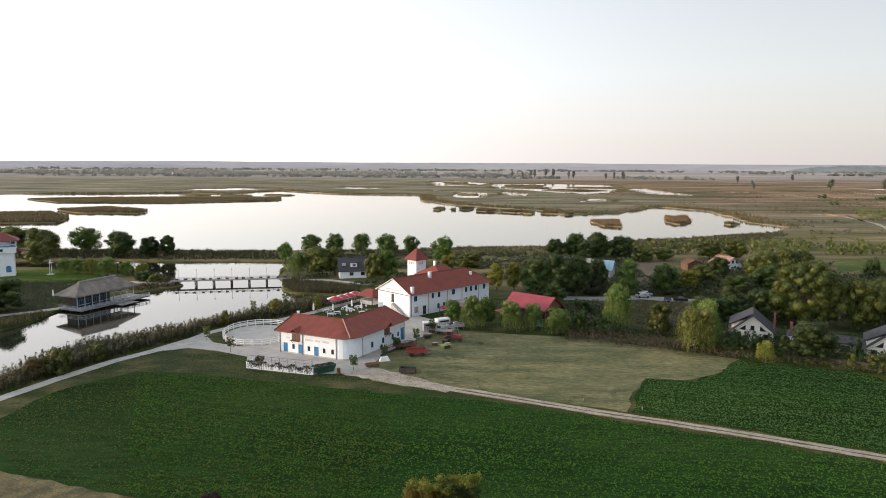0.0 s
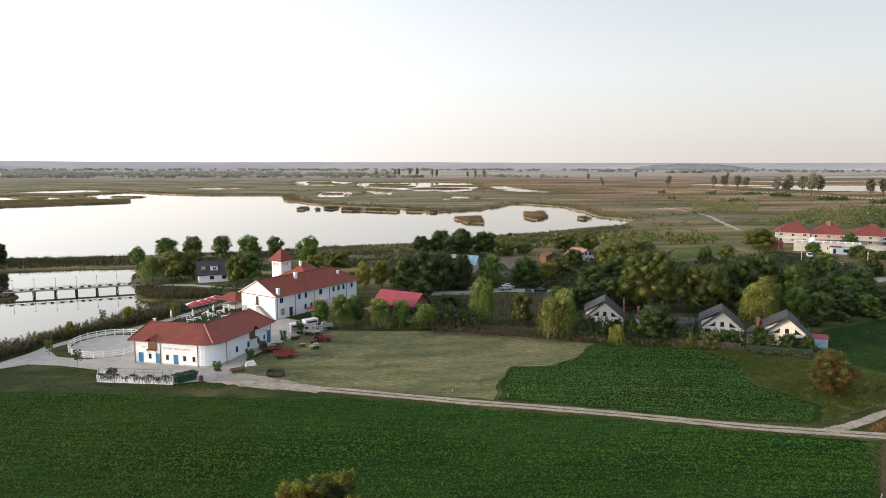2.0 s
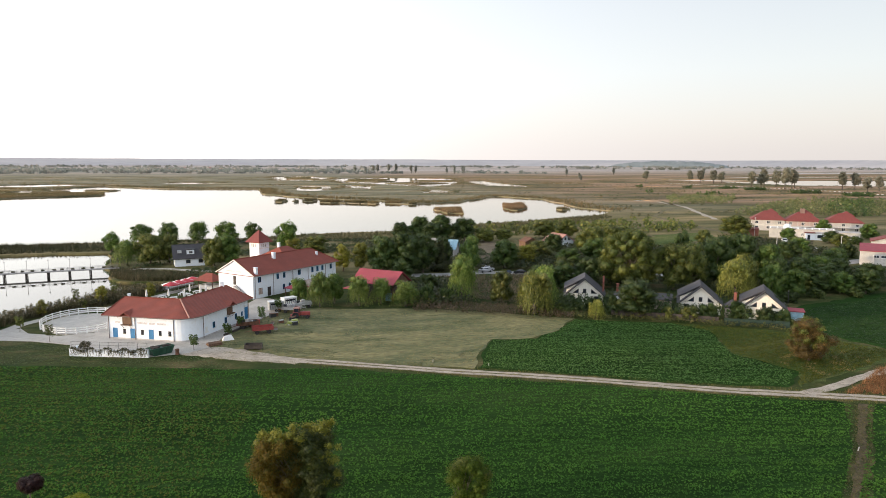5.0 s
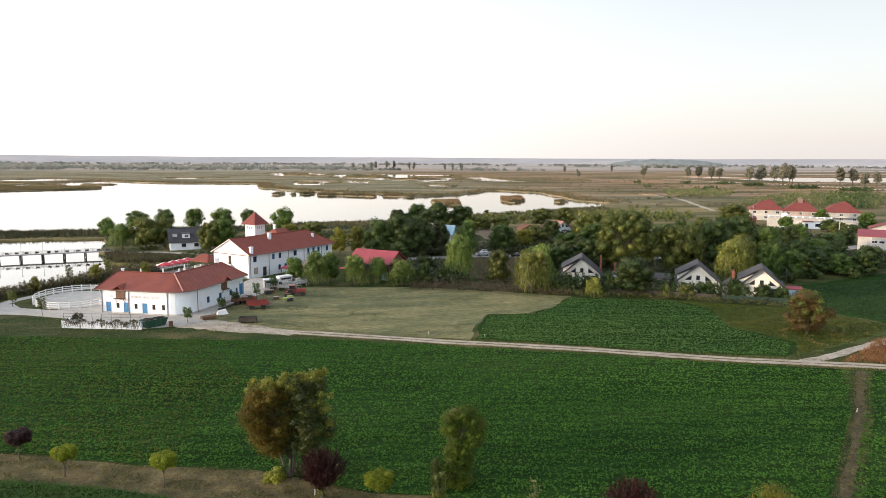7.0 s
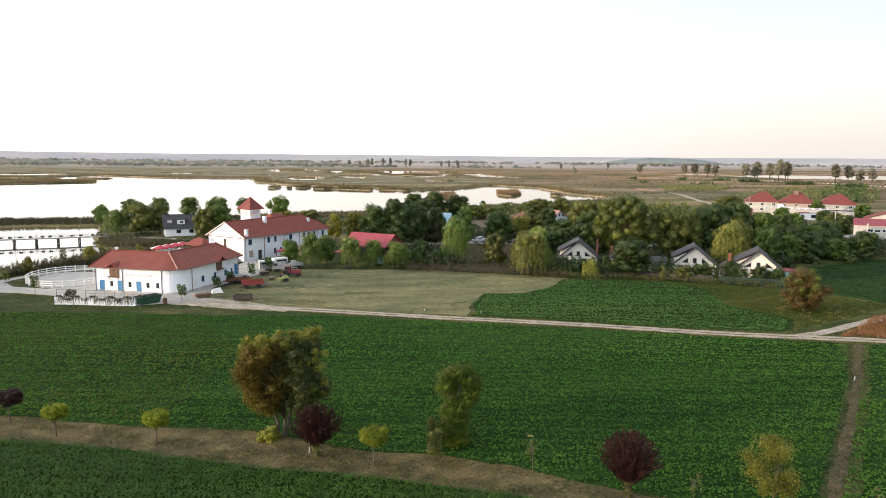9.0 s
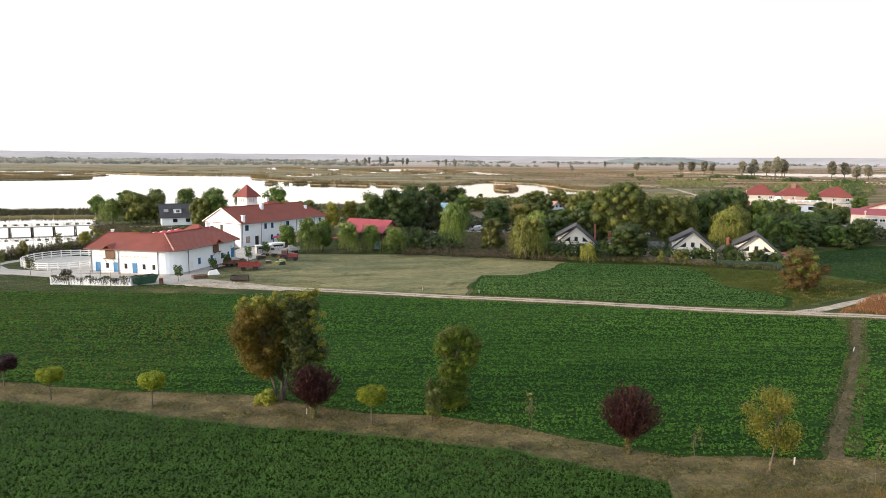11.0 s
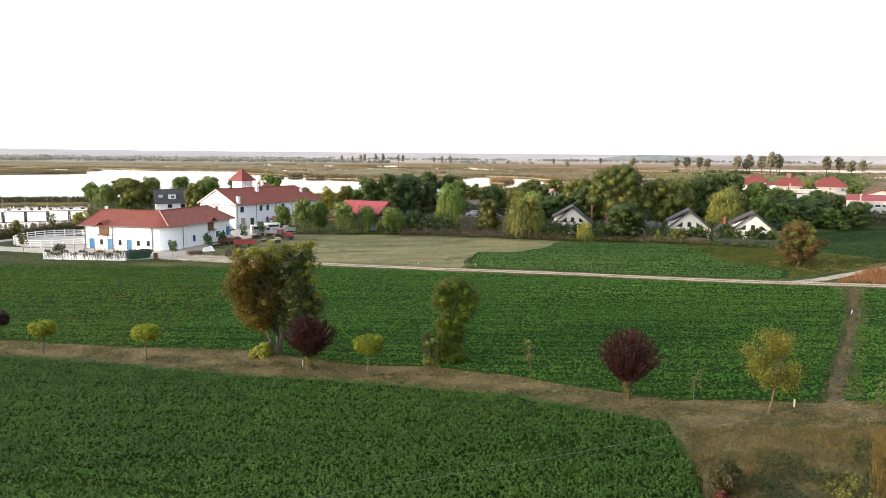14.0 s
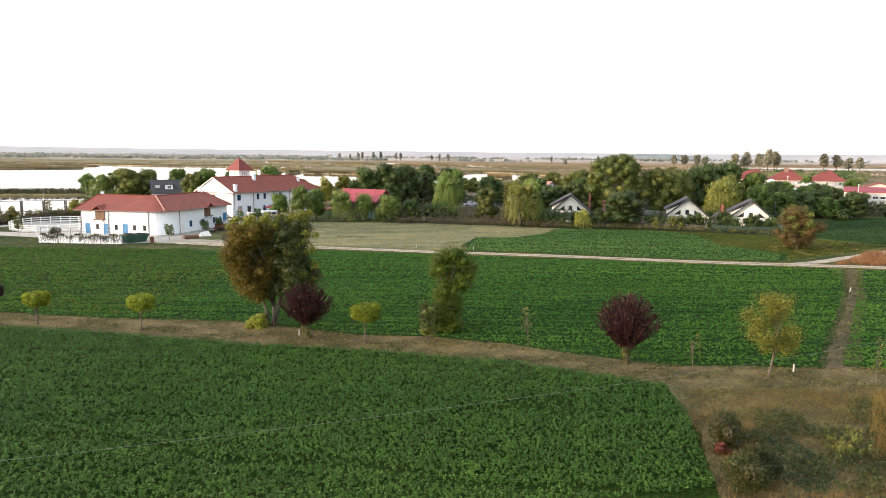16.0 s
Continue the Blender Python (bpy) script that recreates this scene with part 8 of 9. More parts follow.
def boathouse():
    """Restaurant on piles: deck, rails, thatched hipped roof, timber walls."""
    ax, ay, bx, by = -101.6, 184.6, -94.0, 202.8
    L, D = math.hypot(bx - ax, by - ay), 6.6
    bh = thing("boathouse", "timber boathouse on piles with grey thatched roof", "boathouse", frame_at(ax, ay, bx, by, -0.25))
    part("deck", MB().box(-0.5, -2.2, 0.2, L + 4.0, D, 0.5), GREYWOOD, bh)
    part("wall", MB().box(1.2, 1.5, 0.5, L * 0.62, D - 1.0, 4.3), DARKWOOD, bh, "dark plank wall")
    for k in range(5):
        opening(bh, pose(2.0 + 2.1 * k, 1.5, 1.3), 1.5, 1.5, "window", BLUE, GLASS)
    for k in range(9):
        x = 0.2 + (L - 0.4) * k / 8
        part("post", MB().box(x - 0.09, -0.1, 0.5, x + 0.09, 0.08, 4.45), BLUEGREY, bh)
        for y in (-1.9, 2.5, 6.2):
            part("pile", MB().tube([(x, y, -1.9), (x, y, 0.3)], 0.12, 6), DARKWOOD, bh)
    part("roof", slab_roof([(-1.0, -1.2), (L + 1.0, -1.2), (L + 1.0, D + 0.8), (-1.0, D + 0.8)], [(4.0, D / 2, 7.4), (L - 4.0, D / 2, 7.4), (L - 4.0, D / 2, 7.4), (4.0, D / 2, 7.4)], 4.35, 0.35), THATCH, bh)
    part("ridge_cap", MB().tube([(3.6, D / 2, 7.35), (L - 3.6, D / 2, 7.35)], 0.4, 7), GREYWOOD, bh)
    for k in range(19):
        x = -0.4 + (L + 4.3) * k / 18
        part("rail_post", MB().box(x - 0.05, -2.15, 0.5, x + 0.05, -2.05, 1.5), BLUEGREY, bh)
    for z in (0.8, 1.12, 1.42):
        part("rail", MB().box(-0.5, -2.14, z, L + 4.0, -2.06, z + 0.1), BLUEGREY, bh)
        part("rail", MB().box(-0.52, -2.1, z, -0.44, D, z + 0.08), BLUEGREY, bh)
    part("landing", MB().box(L * 0.55, -5.0, 0.0, L * 0.85, -2.25, 0.2), GREYWOOD, bh, "low wooden landing stage")
    part("awning", MB().box(L * 0.66, 0.2, 3.2, L * 0.92, 3.2, 3.3), CANVAS_WHITE, bh, "white awning cloth")
    for k in range(5):
        tb_ = thing("deck_table", "small white table on the boathouse deck", "table", bh.matrix_basis @ pose(L * 0.66 + 1.3 * k, -1.5 + 0.5 * (k % 2), 0.5), "tables on the boathouse deck")
        part("tabletop", MB().cbox(0, 0, 0.7, 0.8, 0.7, 0.76, 0.02), CANVAS_WHITE, tb_)
        part("leg", MB().tube([(0.4, 0.35, 0), (0.4, 0.35, 0.7)], 0.05, 6), WOOD, tb_)
    return bh


def watchtower():
    wt = thing("watchtower", "white lookout tower with red roof and balcony", "tower", pose(-157.2, 240.5, 0, 0, 0, 30) @ Matrix.Diagonal((1.42, 1.42, 1, 1)))
    part("wall", MB().cbox(-2.3, -2.3, 0, 2.3, 2.3, 8.6, 0.04), WHITEWASH, wt)
    part("upper_wall", MB().cbox(-2.8, -2.8, 8.6, 2.8, 2.8, 10.9, 0.04), WHITEWASH, wt)
    part("gallery", MB().box(-2.9, -2.9, 10.9, 2.9, 2.9, 11.1), BLUE, wt)
    for sx in (-2.7, 0, 2.7):
        for sy in (-2.7, 2.7):
            part("post", MB().box(sx - 0.1, sy - 0.1, 11.1, sx + 0.1, sy + 0.1, 13.2), WHITEPAINT, wt)
    for y in (-2.75, 2.75):
        part("rail", MB().box(-2.8, y - 0.04, 11.9, 2.8, y + 0.04, 12.0), BLUE, wt)
    part("core", MB().box(-1.6, -1.6, 11.1, 1.6, 1.6, 13.2), WHITEWASH, wt)
    part("roof", slab_roof([(-3.5, -3.5), (3.5, -3.5), (3.5, 3.5), (-3.5, 3.5)], [(0, 0, 15.9)] * 4, 13.1), TILE_BRIGHT, wt)
    opening(wt, pose(0.4, -2.3, 1.8), 1.1, 2.3, "door", BLUE, BLUE, arch=True)
    opening(wt, pose(-1.4, -2.8, 9.3), 1.4, 0.9, "window", BLUE, GLASS)
    part("side_roof", slab_roof([(2.3, -2.0), (5.2, -2.0), (5.2, 2.0), (2.3, 2.0)], [(2.4, 0, 10.2)] * 4, 9.2), TILE_BRIGHT, wt)
    return wt


def riding_pen():
    pen = thing("pen_fence", "white three-rail fence round the riding pen", "fence", pose(-44.6, 159.3, 0))
    n = 26
    def at(k):
        a = 2 * math.pi * k / n
        return 8.1 * math.cos(a) * 0.97 - 10.2 * math.sin(a) * 0.24, 8.1 * math.cos(a) * 0.24 + 10.2 * math.sin(a) * 0.97
    for k in range(n):
        (x, y), (u, v) = at(k), at(k + 1)
        part("post", MB().cbox(x - 0.09, y - 0.09, 0, x + 0.09, y + 0.09, 1.55, 0.02), WHITEPAINT, pen)
        for z in (0.42, 0.85, 1.3):
            d = math.hypot(u - x, v - y)
            r = part("rail", MB().box(0, -0.03, z, d, 0.03, z + 0.16), WHITEPAINT, pen)
            r.matrix_basis = frame_at(x, y, u, v)
    return pen


footbridge()
boathouse()
watchtower()
riding_pen()
# flat sheet; its bright green stands in for the sunlit mound top
sheet("mound", [(-165, 230), (-150, 225), (-128, 228), (-118, 236), (-128, 246), (-150, 255), (-166, 250)], 0.4, crop_material("lawn", (0.055, 0.095, 0.016), (0.08, 0.12, 0.022), (0.115, 0.14, 0.035)), "mown lawn round the lookout tower, sunlit brightness in its green", "lawn", 3.0, 0.5, 31)
sheet("pavement", band_of([(-140, 168), (-124, 174), (-112, 183), (-106, 190)], 1.4), 0.05, PAVING, "pale path to the boathouse", "path", 2.0, 0.1, 32)
sheet("pavement", band_of([(-54, 234), (-48, 237), (-40, 236), (-30, 230), (-20, 226)], 1.3), 0.05, PAVING, "pale path from the bridge along the shore", "path", 2.0, 0.1, 33)
sheet("pavement", band_of([(-91, 226.5), (-98, 226), (-106, 227.5), (-118, 232)], 1.3), 0.5, PAVING, "pale path from the bridge to the lawn", "path", 2.0, 0.1, 34)


mast = thing("zip_line_mast", "white and blue steel mast of a zip line on the lawn", "mast", pose(-141.6, 241.8, 0.4) @ Matrix.Diagonal((0.9, 0.9, 0.76, 1)))
for x_ in (-0.45, 0.45):
    part("leg", MB().tube([(x_, 0, -0.1), (x_ * 0.5, 0, 7.4)], 0.09, 6), WHITEPAINT, mast)
for k in range(6):
    part("rung", MB().tube([(-0.43 + 0.03 * k, 0, 0.8 + 1.1 * k), (0.43 - 0.03 * k, 0, 0.8 + 1.1 * k)], 0.05, 5), BLUE, mast)
part("platform", MB().cbox(-0.9, -0.7, 5.6, 0.9, 0.7, 5.75, 0.03), WHITEPAINT, mast)
part("cap", MB().cbox(-0.5, -0.2, 7.3, 0.5, 0.2, 7.55, 0.04), BLUE, mast)
part("footing", MB().cbox(-1.3, -0.8, -0.1, 1.3, 0.8, 0.5, 0.06), DULLWALL, mast)

# ---- terrace by the water ----
def parasol(m, open_, group="terrace parasols"):
    p = thing("parasol", "open red and white terrace parasol" if open_ else "closed white terrace parasol on its stand", "parasol", m, group)
    part("pole", MB().tube([(0, 0, 0.05), (0, 0, 2.75)], 0.035, 6), METAL, p)
    part("base", MB().lathe([(0.4, 0), (0.4, 0.08), (0.1, 0.14), (0.06, 0.3)], 10), GREYWALL, p)
    if open_:
        n = 8
        for k in range(n):
            a, b = 2 * math.pi * k / n, 2 * math.pi * (k + 1) / n
            part("panel", MB().add([(0, 0, 2.85), (2.35 * math.cos(a), 2.35 * math.sin(a), 2.15), (2.35 * math.cos(b), 2.35 * math.sin(b), 2.15), (2.35 * math.cos(a), 2.35 * math.sin(a), 1.95), (2.35 * math.cos(b), 2.35 * math.sin(b), 1.95)], [(0, 1, 2), (1, 3, 4, 2)]), CANVAS_RED if k % 4 else CANVAS_WHITE, p)
    else:
        part("cloth", MB().lathe([(0.1, 0.9), (0.3, 1.1), (0.26, 1.8), (0.16, 2.6), (0.04, 2.85)], 8), CANVAS_WHITE, p)
    return p


for x, y in ((-31.6, 192.9), (-30.0, 195.4), (-28.4, 197.6), (-27.0, 200.4)):
    parasol(pose(x, y, 0.1), True)
for x, y in ((-30.5, 182.5), (-26.5, 181.3), (-26.1, 188.0), (-23.1, 185.4), (-35.8, 182.5), (-22.0, 187.5)):
    parasol(pose(x, y, 0.05), False)
parasol(pose(-117.4, 200.8, -0.01), False)


def terrace_set(m):
    t = thing("terrace_table", "white garden table with benches on the lawn", "table", m, "terrace tables")
    part("tabletop", MB().cbox(-0.9, -0.45, 0.7, 0.9, 0.45, 0.76, 0.02), WHITEPAINT, t)
    for x in (-0.75, 0.75):
        for y in (-0.35, 0.35):
            part("leg", MB().box(x - 0.04, y - 0.04, 0, x + 0.04, y + 0.04, 0.7), WHITEPAINT, t)
    for y in (-0.85, 0.85):
        b = part("bench", MB().cbox(-0.85, y - 0.18, 0.42, 0.85, y + 0.18, 0.48, 0.02), WHITEPAINT, t)
        for x in (-0.7, 0.7):
            part("leg", MB().box(x - 0.04, y - 0.14, 0, x + 0.04, y + 0.14, 0.42), WHITEPAINT, b)
    return t


first = terrace_set(pose(-29.3, 182.2, 0.02, 0, 0, 20))
for x, y, a in ((-26.3, 186.0, 60), (-30.8, 180.0, 10), (-24.5, 189.8, 35), (-28.0, 188.5, 80), (-32.5, 184.6, 50), (-22.6, 182.6, 15)):
    copy_thing(first, pose(x, y, 0.02, 0, 0, a))
kiosk = thing("kiosk", "small terrace kiosk with red hipped tile roof", "kiosk", pose(-21.9, 197.2, 0, 0, 0, -38))
part("counter", MB().box(-2.6, -1.9, 0, 2.6, 1.9, 1.1), CREAM, kiosk)
for x in (-2.5, 2.5):
    for y in (-1.8, 1.8):
        part("post", MB().box(x - 0.1, y - 0.1, 0, x + 0.1, y + 0.1, 2.5), WOOD, kiosk)
part("roof", slab_roof([(-3.4, -2.7), (3.4, -2.7), (3.4, 2.7), (-3.4, 2.7)], [(-1.0, 0, 4.3), (1.0, 0, 4.3), (1.0, 0, 4.3), (-1.0, 0, 4.3)], 2.5), TILE, kiosk)
deck = thing("terrace_deck", "raised timber terrace with railing by the water", "terrace", frame_at(-34.5, 195.5, -27.5, 205.0))
part("floor", MB().box(-1, -0.5, 0, 12, 3.6, 0.35), GREYWOOD, deck)
for k in range(9):
    part("rail_post", MB().box(-0.9 + 1.6 * k - 0.05, -0.45, 0.35, -0.9 + 1.6 * k + 0.05, -0.35, 1.35), WOOD, deck)
for z in (0.75, 1.25):
    part("rail", MB().box(-1, -0.44, z, 12, -0.36, z + 0.08), WOOD, deck)


# ---- yard: planter wall, machines, clutter ----
pw = thing("planter_wall", "low white wall overgrown with hanging vines under a wire frame", "wall", frame_at(-39.8, 132.6, -25.6, 128.4))
part("wall", MB().box(0, 0, 0, 14.8, 0.5, 1.35), WHITEWASH, pw)
part("coping", MB().box(-0.05, -0.05, 1.352, 14.85, 0.55, 1.43), GREYWALL, pw)
part("back_wall", MB().box(0, 0.51, 0, 0.4, 2.6, 1.35), WHITEWASH, pw)
R = random.Random(91)
for k in range(9):
    part("frame_post", MB().tube([(0.3 + 1.78 * k, 0.25, 1.4), (0.3 + 1.78 * k, 0.25, 2.7)], 0.03, 5), DARKMETAL, pw)
part("frame_wire", MB().tube([(0.3, 0.25, 2.68), (14.5, 0.25, 2.68)], 0.025, 5).tube([(0.3, 0.25, 2.1), (14.5, 0.25, 2.1)], 0.02, 5), DARKMETAL, pw)
v, q = cloud(np.random.default_rng(92), [(x_, 0.1 + 0.15 * (-1) ** k, 1.3 + 0.3 * math.sin(x_ * 2), 0.26) for k, x_ in enumerate([0.4 + 0.28 * k for k in range(51)])] + [(2.0 + 0.3 * k, 0.4, 1.7 + 0.35 * (k % 3), 0.5) for k in range(6)], 2600, 0.13)
part("vine", np_mesh("vine", v, q, L_BANK), L_BANK, pw)
vr = np.random.default_rng(93)
vp = []
for k in range(120):
    x0_, low = vr.uniform(0.1, 14.7), vr.uniform(0.1, 1.0) ** 1.4
    n_ = int((1.4 - low) * 11)
    z_ = np.linspace(1.4, low, n_)
    vp.append(np.stack([x0_ + np.cumsum(vr.normal(0, 0.05, n_)), np.full(n_, -0.05) + vr.normal(0, 0.02, n_), z_], 1))
vp = np.concatenate(vp)
L_VINE = leafy("grey_vine_leaves", [(0.0, (0.07, 0.075, 0.05)), (0.6, (0.16, 0.16, 0.12)), (1.0, (0.30, 0.29, 0.25))])
v, q = leaf_cards(vr, vp, np.tile((0.0, -1.0, 0.2), (len(vp), 1)), 0.11)
part("vine", np_mesh("vine", v, q, L_VINE), L_VINE, pw, "thin greyish hanging vine shoots")

sk = thing("skip_container", "dark green open skip full of dark waste", "container", frame_at(-25.0, 128.3, -21.6, 131.0))
part("body", MB().add([(0.5, 0, 0.15), (3.9, 0, 0.15), (3.9, 1.9, 0.15), (0.5, 1.9, 0.15), (-0.1, -0.1, 1.5), (4.5, -0.1, 1.5), (4.5, 2.0, 1.5), (-0.1, 2.0, 1.5), (0.1, 0.1, 1.3), (4.3, 0.1, 1.3), (4.3, 1.8, 1.3), (0.1, 1.8, 1.3), (0.1, 0.1, 1.5), (4.3, 0.1, 1.5), (4.3, 1.8, 1.5), (0.1, 1.8, 1.5)],
                        [(3, 2, 1, 0), (0, 1, 5, 4), (1, 2, 6, 5), (2, 3, 7, 6), (3, 0, 4, 7), (8, 9, 10, 11), (4, 5, 13, 12), (5, 6, 14, 13), (6, 7, 15, 14), (7, 4, 12, 15), (12, 13, 9, 8), (13, 14, 10, 9), (14, 15, 11, 10), (15, 12, 8, 11)]), GREENPAINT, sk)
for k in range(5):
    part("rib", MB().box(0.6 + 0.75 * k, -0.16, 0.3, 0.7 + 0.75 * k, -0.02, 1.4), GREENPAINT, sk)
waste = MB()
for k in range(14):
    x_, y_ = R.uniform(0.5, 3.9), R.uniform(0.3, 1.6)
    waste.box(x_ - 0.3, y_ - 0.2, 1.31, x_ + 0.3, y_ + 0.2, 1.4 + 0.35 * R.random())
part("waste", waste, DARKWOOD, sk)
bar = thing("barrel", "rusty brown steel barrel by the skip", "barrel", pose(-20.8, 129.5, 0))
part("drum", MB().lathe([(0.36, 0), (0.38, 0.05), (0.36, 0.1), (0.36, 0.45), (0.38, 0.48), (0.36, 0.51), (0.36, 1.0), (0.38, 1.05), (0.33, 1.05)], 14), RUST, bar)
part("lid", MB().lathe([(0.33, 1.05), (0.33, 1.08)], 14), RUST, bar)
logs = thing("log_pile", "low pile of cut logs and planks", "logs", pose(-14.9, 134.9, 0, 0, 0, 25))
for k in range(9):
    part("log", MB().tube([(-1.3, -0.8 + 0.36 * (k % 5), 0.18 + 0.3 * (k // 5)), (1.3, -0.8 + 0.36 * (k % 5), 0.18 + 0.3 * (k // 5))], 0.17, 8), WOOD, logs)
cov = thing("covered_heap", "white plastic sheet drawn over a heap", "cover", pose(-12.6, 138.4, 0, 0, 0, 20))
part("sheet", MB().add([(-1.2, -0.7, 0), (1.1, -0.8, 0), (1.3, 0.6, 0), (-1.0, 0.8, 0), (-0.8, -0.35, 0.85), (0.6, -0.45, 0.7), (0.75, 0.3, 0.95), (-0.65, 0.4, 0.75)], [(0, 1, 5, 4), (1, 2, 6, 5), (2, 3, 7, 6), (3, 0, 4, 7), (4, 5, 6, 7)]), CANVAS_WHITE, cov)
cart = thing("wooden_cart", "dark empty wooden cart body on the grass", "cart", pose(-7.3, 130.3, 0, 0, 0, -6))
for n_, b in (("side", (-1.6, -0.8, 0.35, 1.6, -0.72, 1.05)), ("side", (-1.6, 0.72, 0.35, 1.6, 0.8, 1.05)), ("end", (-1.6, -0.7, 0.35, -1.52, 0.7, 1.05)), ("end", (1.52, -0.7, 0.35, 1.6, 0.7, 1.05)), ("floor", (-1.6, -0.8, 0.25, 1.6, 0.8, 0.34))):
    part(n_, MB().box(*b), DARKWOOD, cart)
for x_ in (-1.1, 1.1):
    part("skid", MB().box(x_ - 0.1, -0.85, 0, x_ + 0.1, 0.85, 0.24), DARKWOOD, cart)


def wheel(parent, x, y, r, w, rim_mat=METAL):
    t = part("wheel", MB().lathe([(r * 0.55, -w / 2), (r * 0.95, -w / 2), (r, -w * 0.3), (r, w * 0.3), (r * 0.95, w / 2), (r * 0.55, w / 2)], 16), RUBBER, parent, smooth=False)
    t.matrix_basis = pose(x, y, r, 90, 0, 0)
    part("rim", MB().lathe([(r * 0.1, -w * 0.56), (r * 0.3, -w * 0.35), (r * 0.56, -w * 0.44), (r * 0.56, w * 0.44), (r * 0.3, w * 0.35), (r * 0.1, w * 0.56)], 12), rim_mat, t)
    return t


def farm_trailer(m, label, mat, load=True):
    t = thing("farm_trailer", label, "trailer", m)
    part("bed", MB().box(-2.1, -1.0, 0.8, 2.1, 1.0, 0.95), mat, t)
    for n_, b in (("side_board", (-2.1, -1.04, 0.96, 2.1, -0.98, 1.55)), ("side_board", (-2.1, 0.98, 0.96, 2.1, 1.04, 1.55)), ("end_board", (-2.14, -0.97, 0.96, -2.08, 0.97, 1.55)), ("end_board", (2.08, -0.97, 0.96, 2.14, 0.97, 1.55))):
        part(n_, MB().box(*b), mat, t)
    for k in range(5):
        part("stake", MB().box(-2.0 + k - 0.04, -1.1, 0.8, -2.0 + k + 0.04, -1.045, 1.6), mat, t)
    part("drawbar", MB().tube([(-2.1, 0, 0.75), (-3.6, 0, 0.5)], 0.07, 6), RUST, t)
    for x in (-1.2, 1.2):
        for y in (-0.85, 0.85):
            wheel(t, x, y, 0.42, 0.24, RUST)
    if load:
        R = random.Random(5)
        for k in range(9):
            x, y = R.uniform(-1.7, 1.7), R.uniform(-0.7, 0.7)
            part("load", MB().cbox(x - 0.35, y - 0.25, 0.96, x + 0.35, y + 0.25, 1.3 + R.random() * 0.9, 0.05), R.choice((METAL, DARKMETAL, WOOD, GREYWALL)), t)
    return t


farm_trailer(pose(-6.0, 142.4, 0, 0, 0, 8), "faded red farm trailer loaded with scrap", REDPAINT, False)
farm_trailer(pose(-9.2, 147.6, 0, 0, 0, 15), "rusty low trailer loaded with scrap and parts", RUST, True)


def tractor(m):
    t = thing("tractor", "old red farm tractor with boxy cab", "tractor", m)
    part("hood", MB().cbox(-2.1, -0.38, 0.75, 0.1, 0.38, 1.55, 0.1), REDPAINT, t)
    part("chassis", MB().box(-1.9, -0.3, 0.45, 1.3, 0.3, 0.74), DARKMETAL, t)
    part("cab_lower", MB().box(0.12, -0.8, 0.75, 1.5, 0.8, 1.4), REDPAINT, t)
    part("cab_glass", MB().add([(0.2, -0.75, 1.4), (1.45, -0.75, 1.4), (1.45, 0.75, 1.4), (0.2, 0.75, 1.4), (0.3, -0.68, 2.3), (1.38, -0.68, 2.3), (1.38, 0.68, 2.3), (0.3, 0.68, 2.3)], [(0, 1, 5, 4), (1, 2, 6, 5), (2, 3, 7, 6), (3, 0, 4, 7)]), GLASS, t)
    part("cab_roof", MB().cbox(0.15, -0.85, 2.3, 1.55, 0.85, 2.5, 0.06), SALMON, t)
    for y in (-0.7, 0.7):
        for x in (0.28, 1.4):
            part("cab_post", MB().box(x - 0.05, y - 0.05, 1.4, x + 0.05, y + 0.05, 2.3), REDPAINT, t)
    for y in (-0.85, 0.85):
        part("fender", MB().box(0.4, y - 0.25, 1.42, 1.7, y + 0.25, 1.5), REDPAINT, t)
        wheel(t, 1.05, y, 0.75, 0.42, REDPAINT)
        wheel(t, -1.55, y * 0.85, 0.42, 0.26, REDPAINT)
    part("exhaust", MB().tube([(-1.0, 0.25, 1.5), (-1.0, 0.25, 2.5)], 0.05, 6), DARKMETAL, t)
    part("rear_linkage", MB().box(1.5, -0.5, 0.4, 2.3, 0.5, 0.9), REDPAINT, t)
    return t


tractor(pose(2.0, 154.6, 0, 0, 0, 170))
mow = thing("hay_mower", "yellow-green drum mower parked on the grass", "machine", pose(0.4, 148.8, 0, 0, 0, 25))
part("deck", MB().cbox(-1.3, -0.6, 0.25, 0.9, 0.6, 0.8, 0.08), LIMEPAINT, mow)
part("hood", MB().cbox(-0.4, -0.45, 0.8, 0.8, 0.45, 1.15, 0.08), LIMEPAINT, mow)
part("arm", MB().tube([(-1.2, 0, 0.6), (-2.2, -0.4, 0.3)], 0.08, 6), LIMEPAINT, mow)
for x_ in (-0.9, 0.0):
    part("drum", MB().lathe([(0.5, 0.0), (0.5, 0.12), (0.25, 0.25)], 12, x_, 0.0), METAL, mow)
wheel(mow, 0.6, 0.75, 0.35, 0.2)


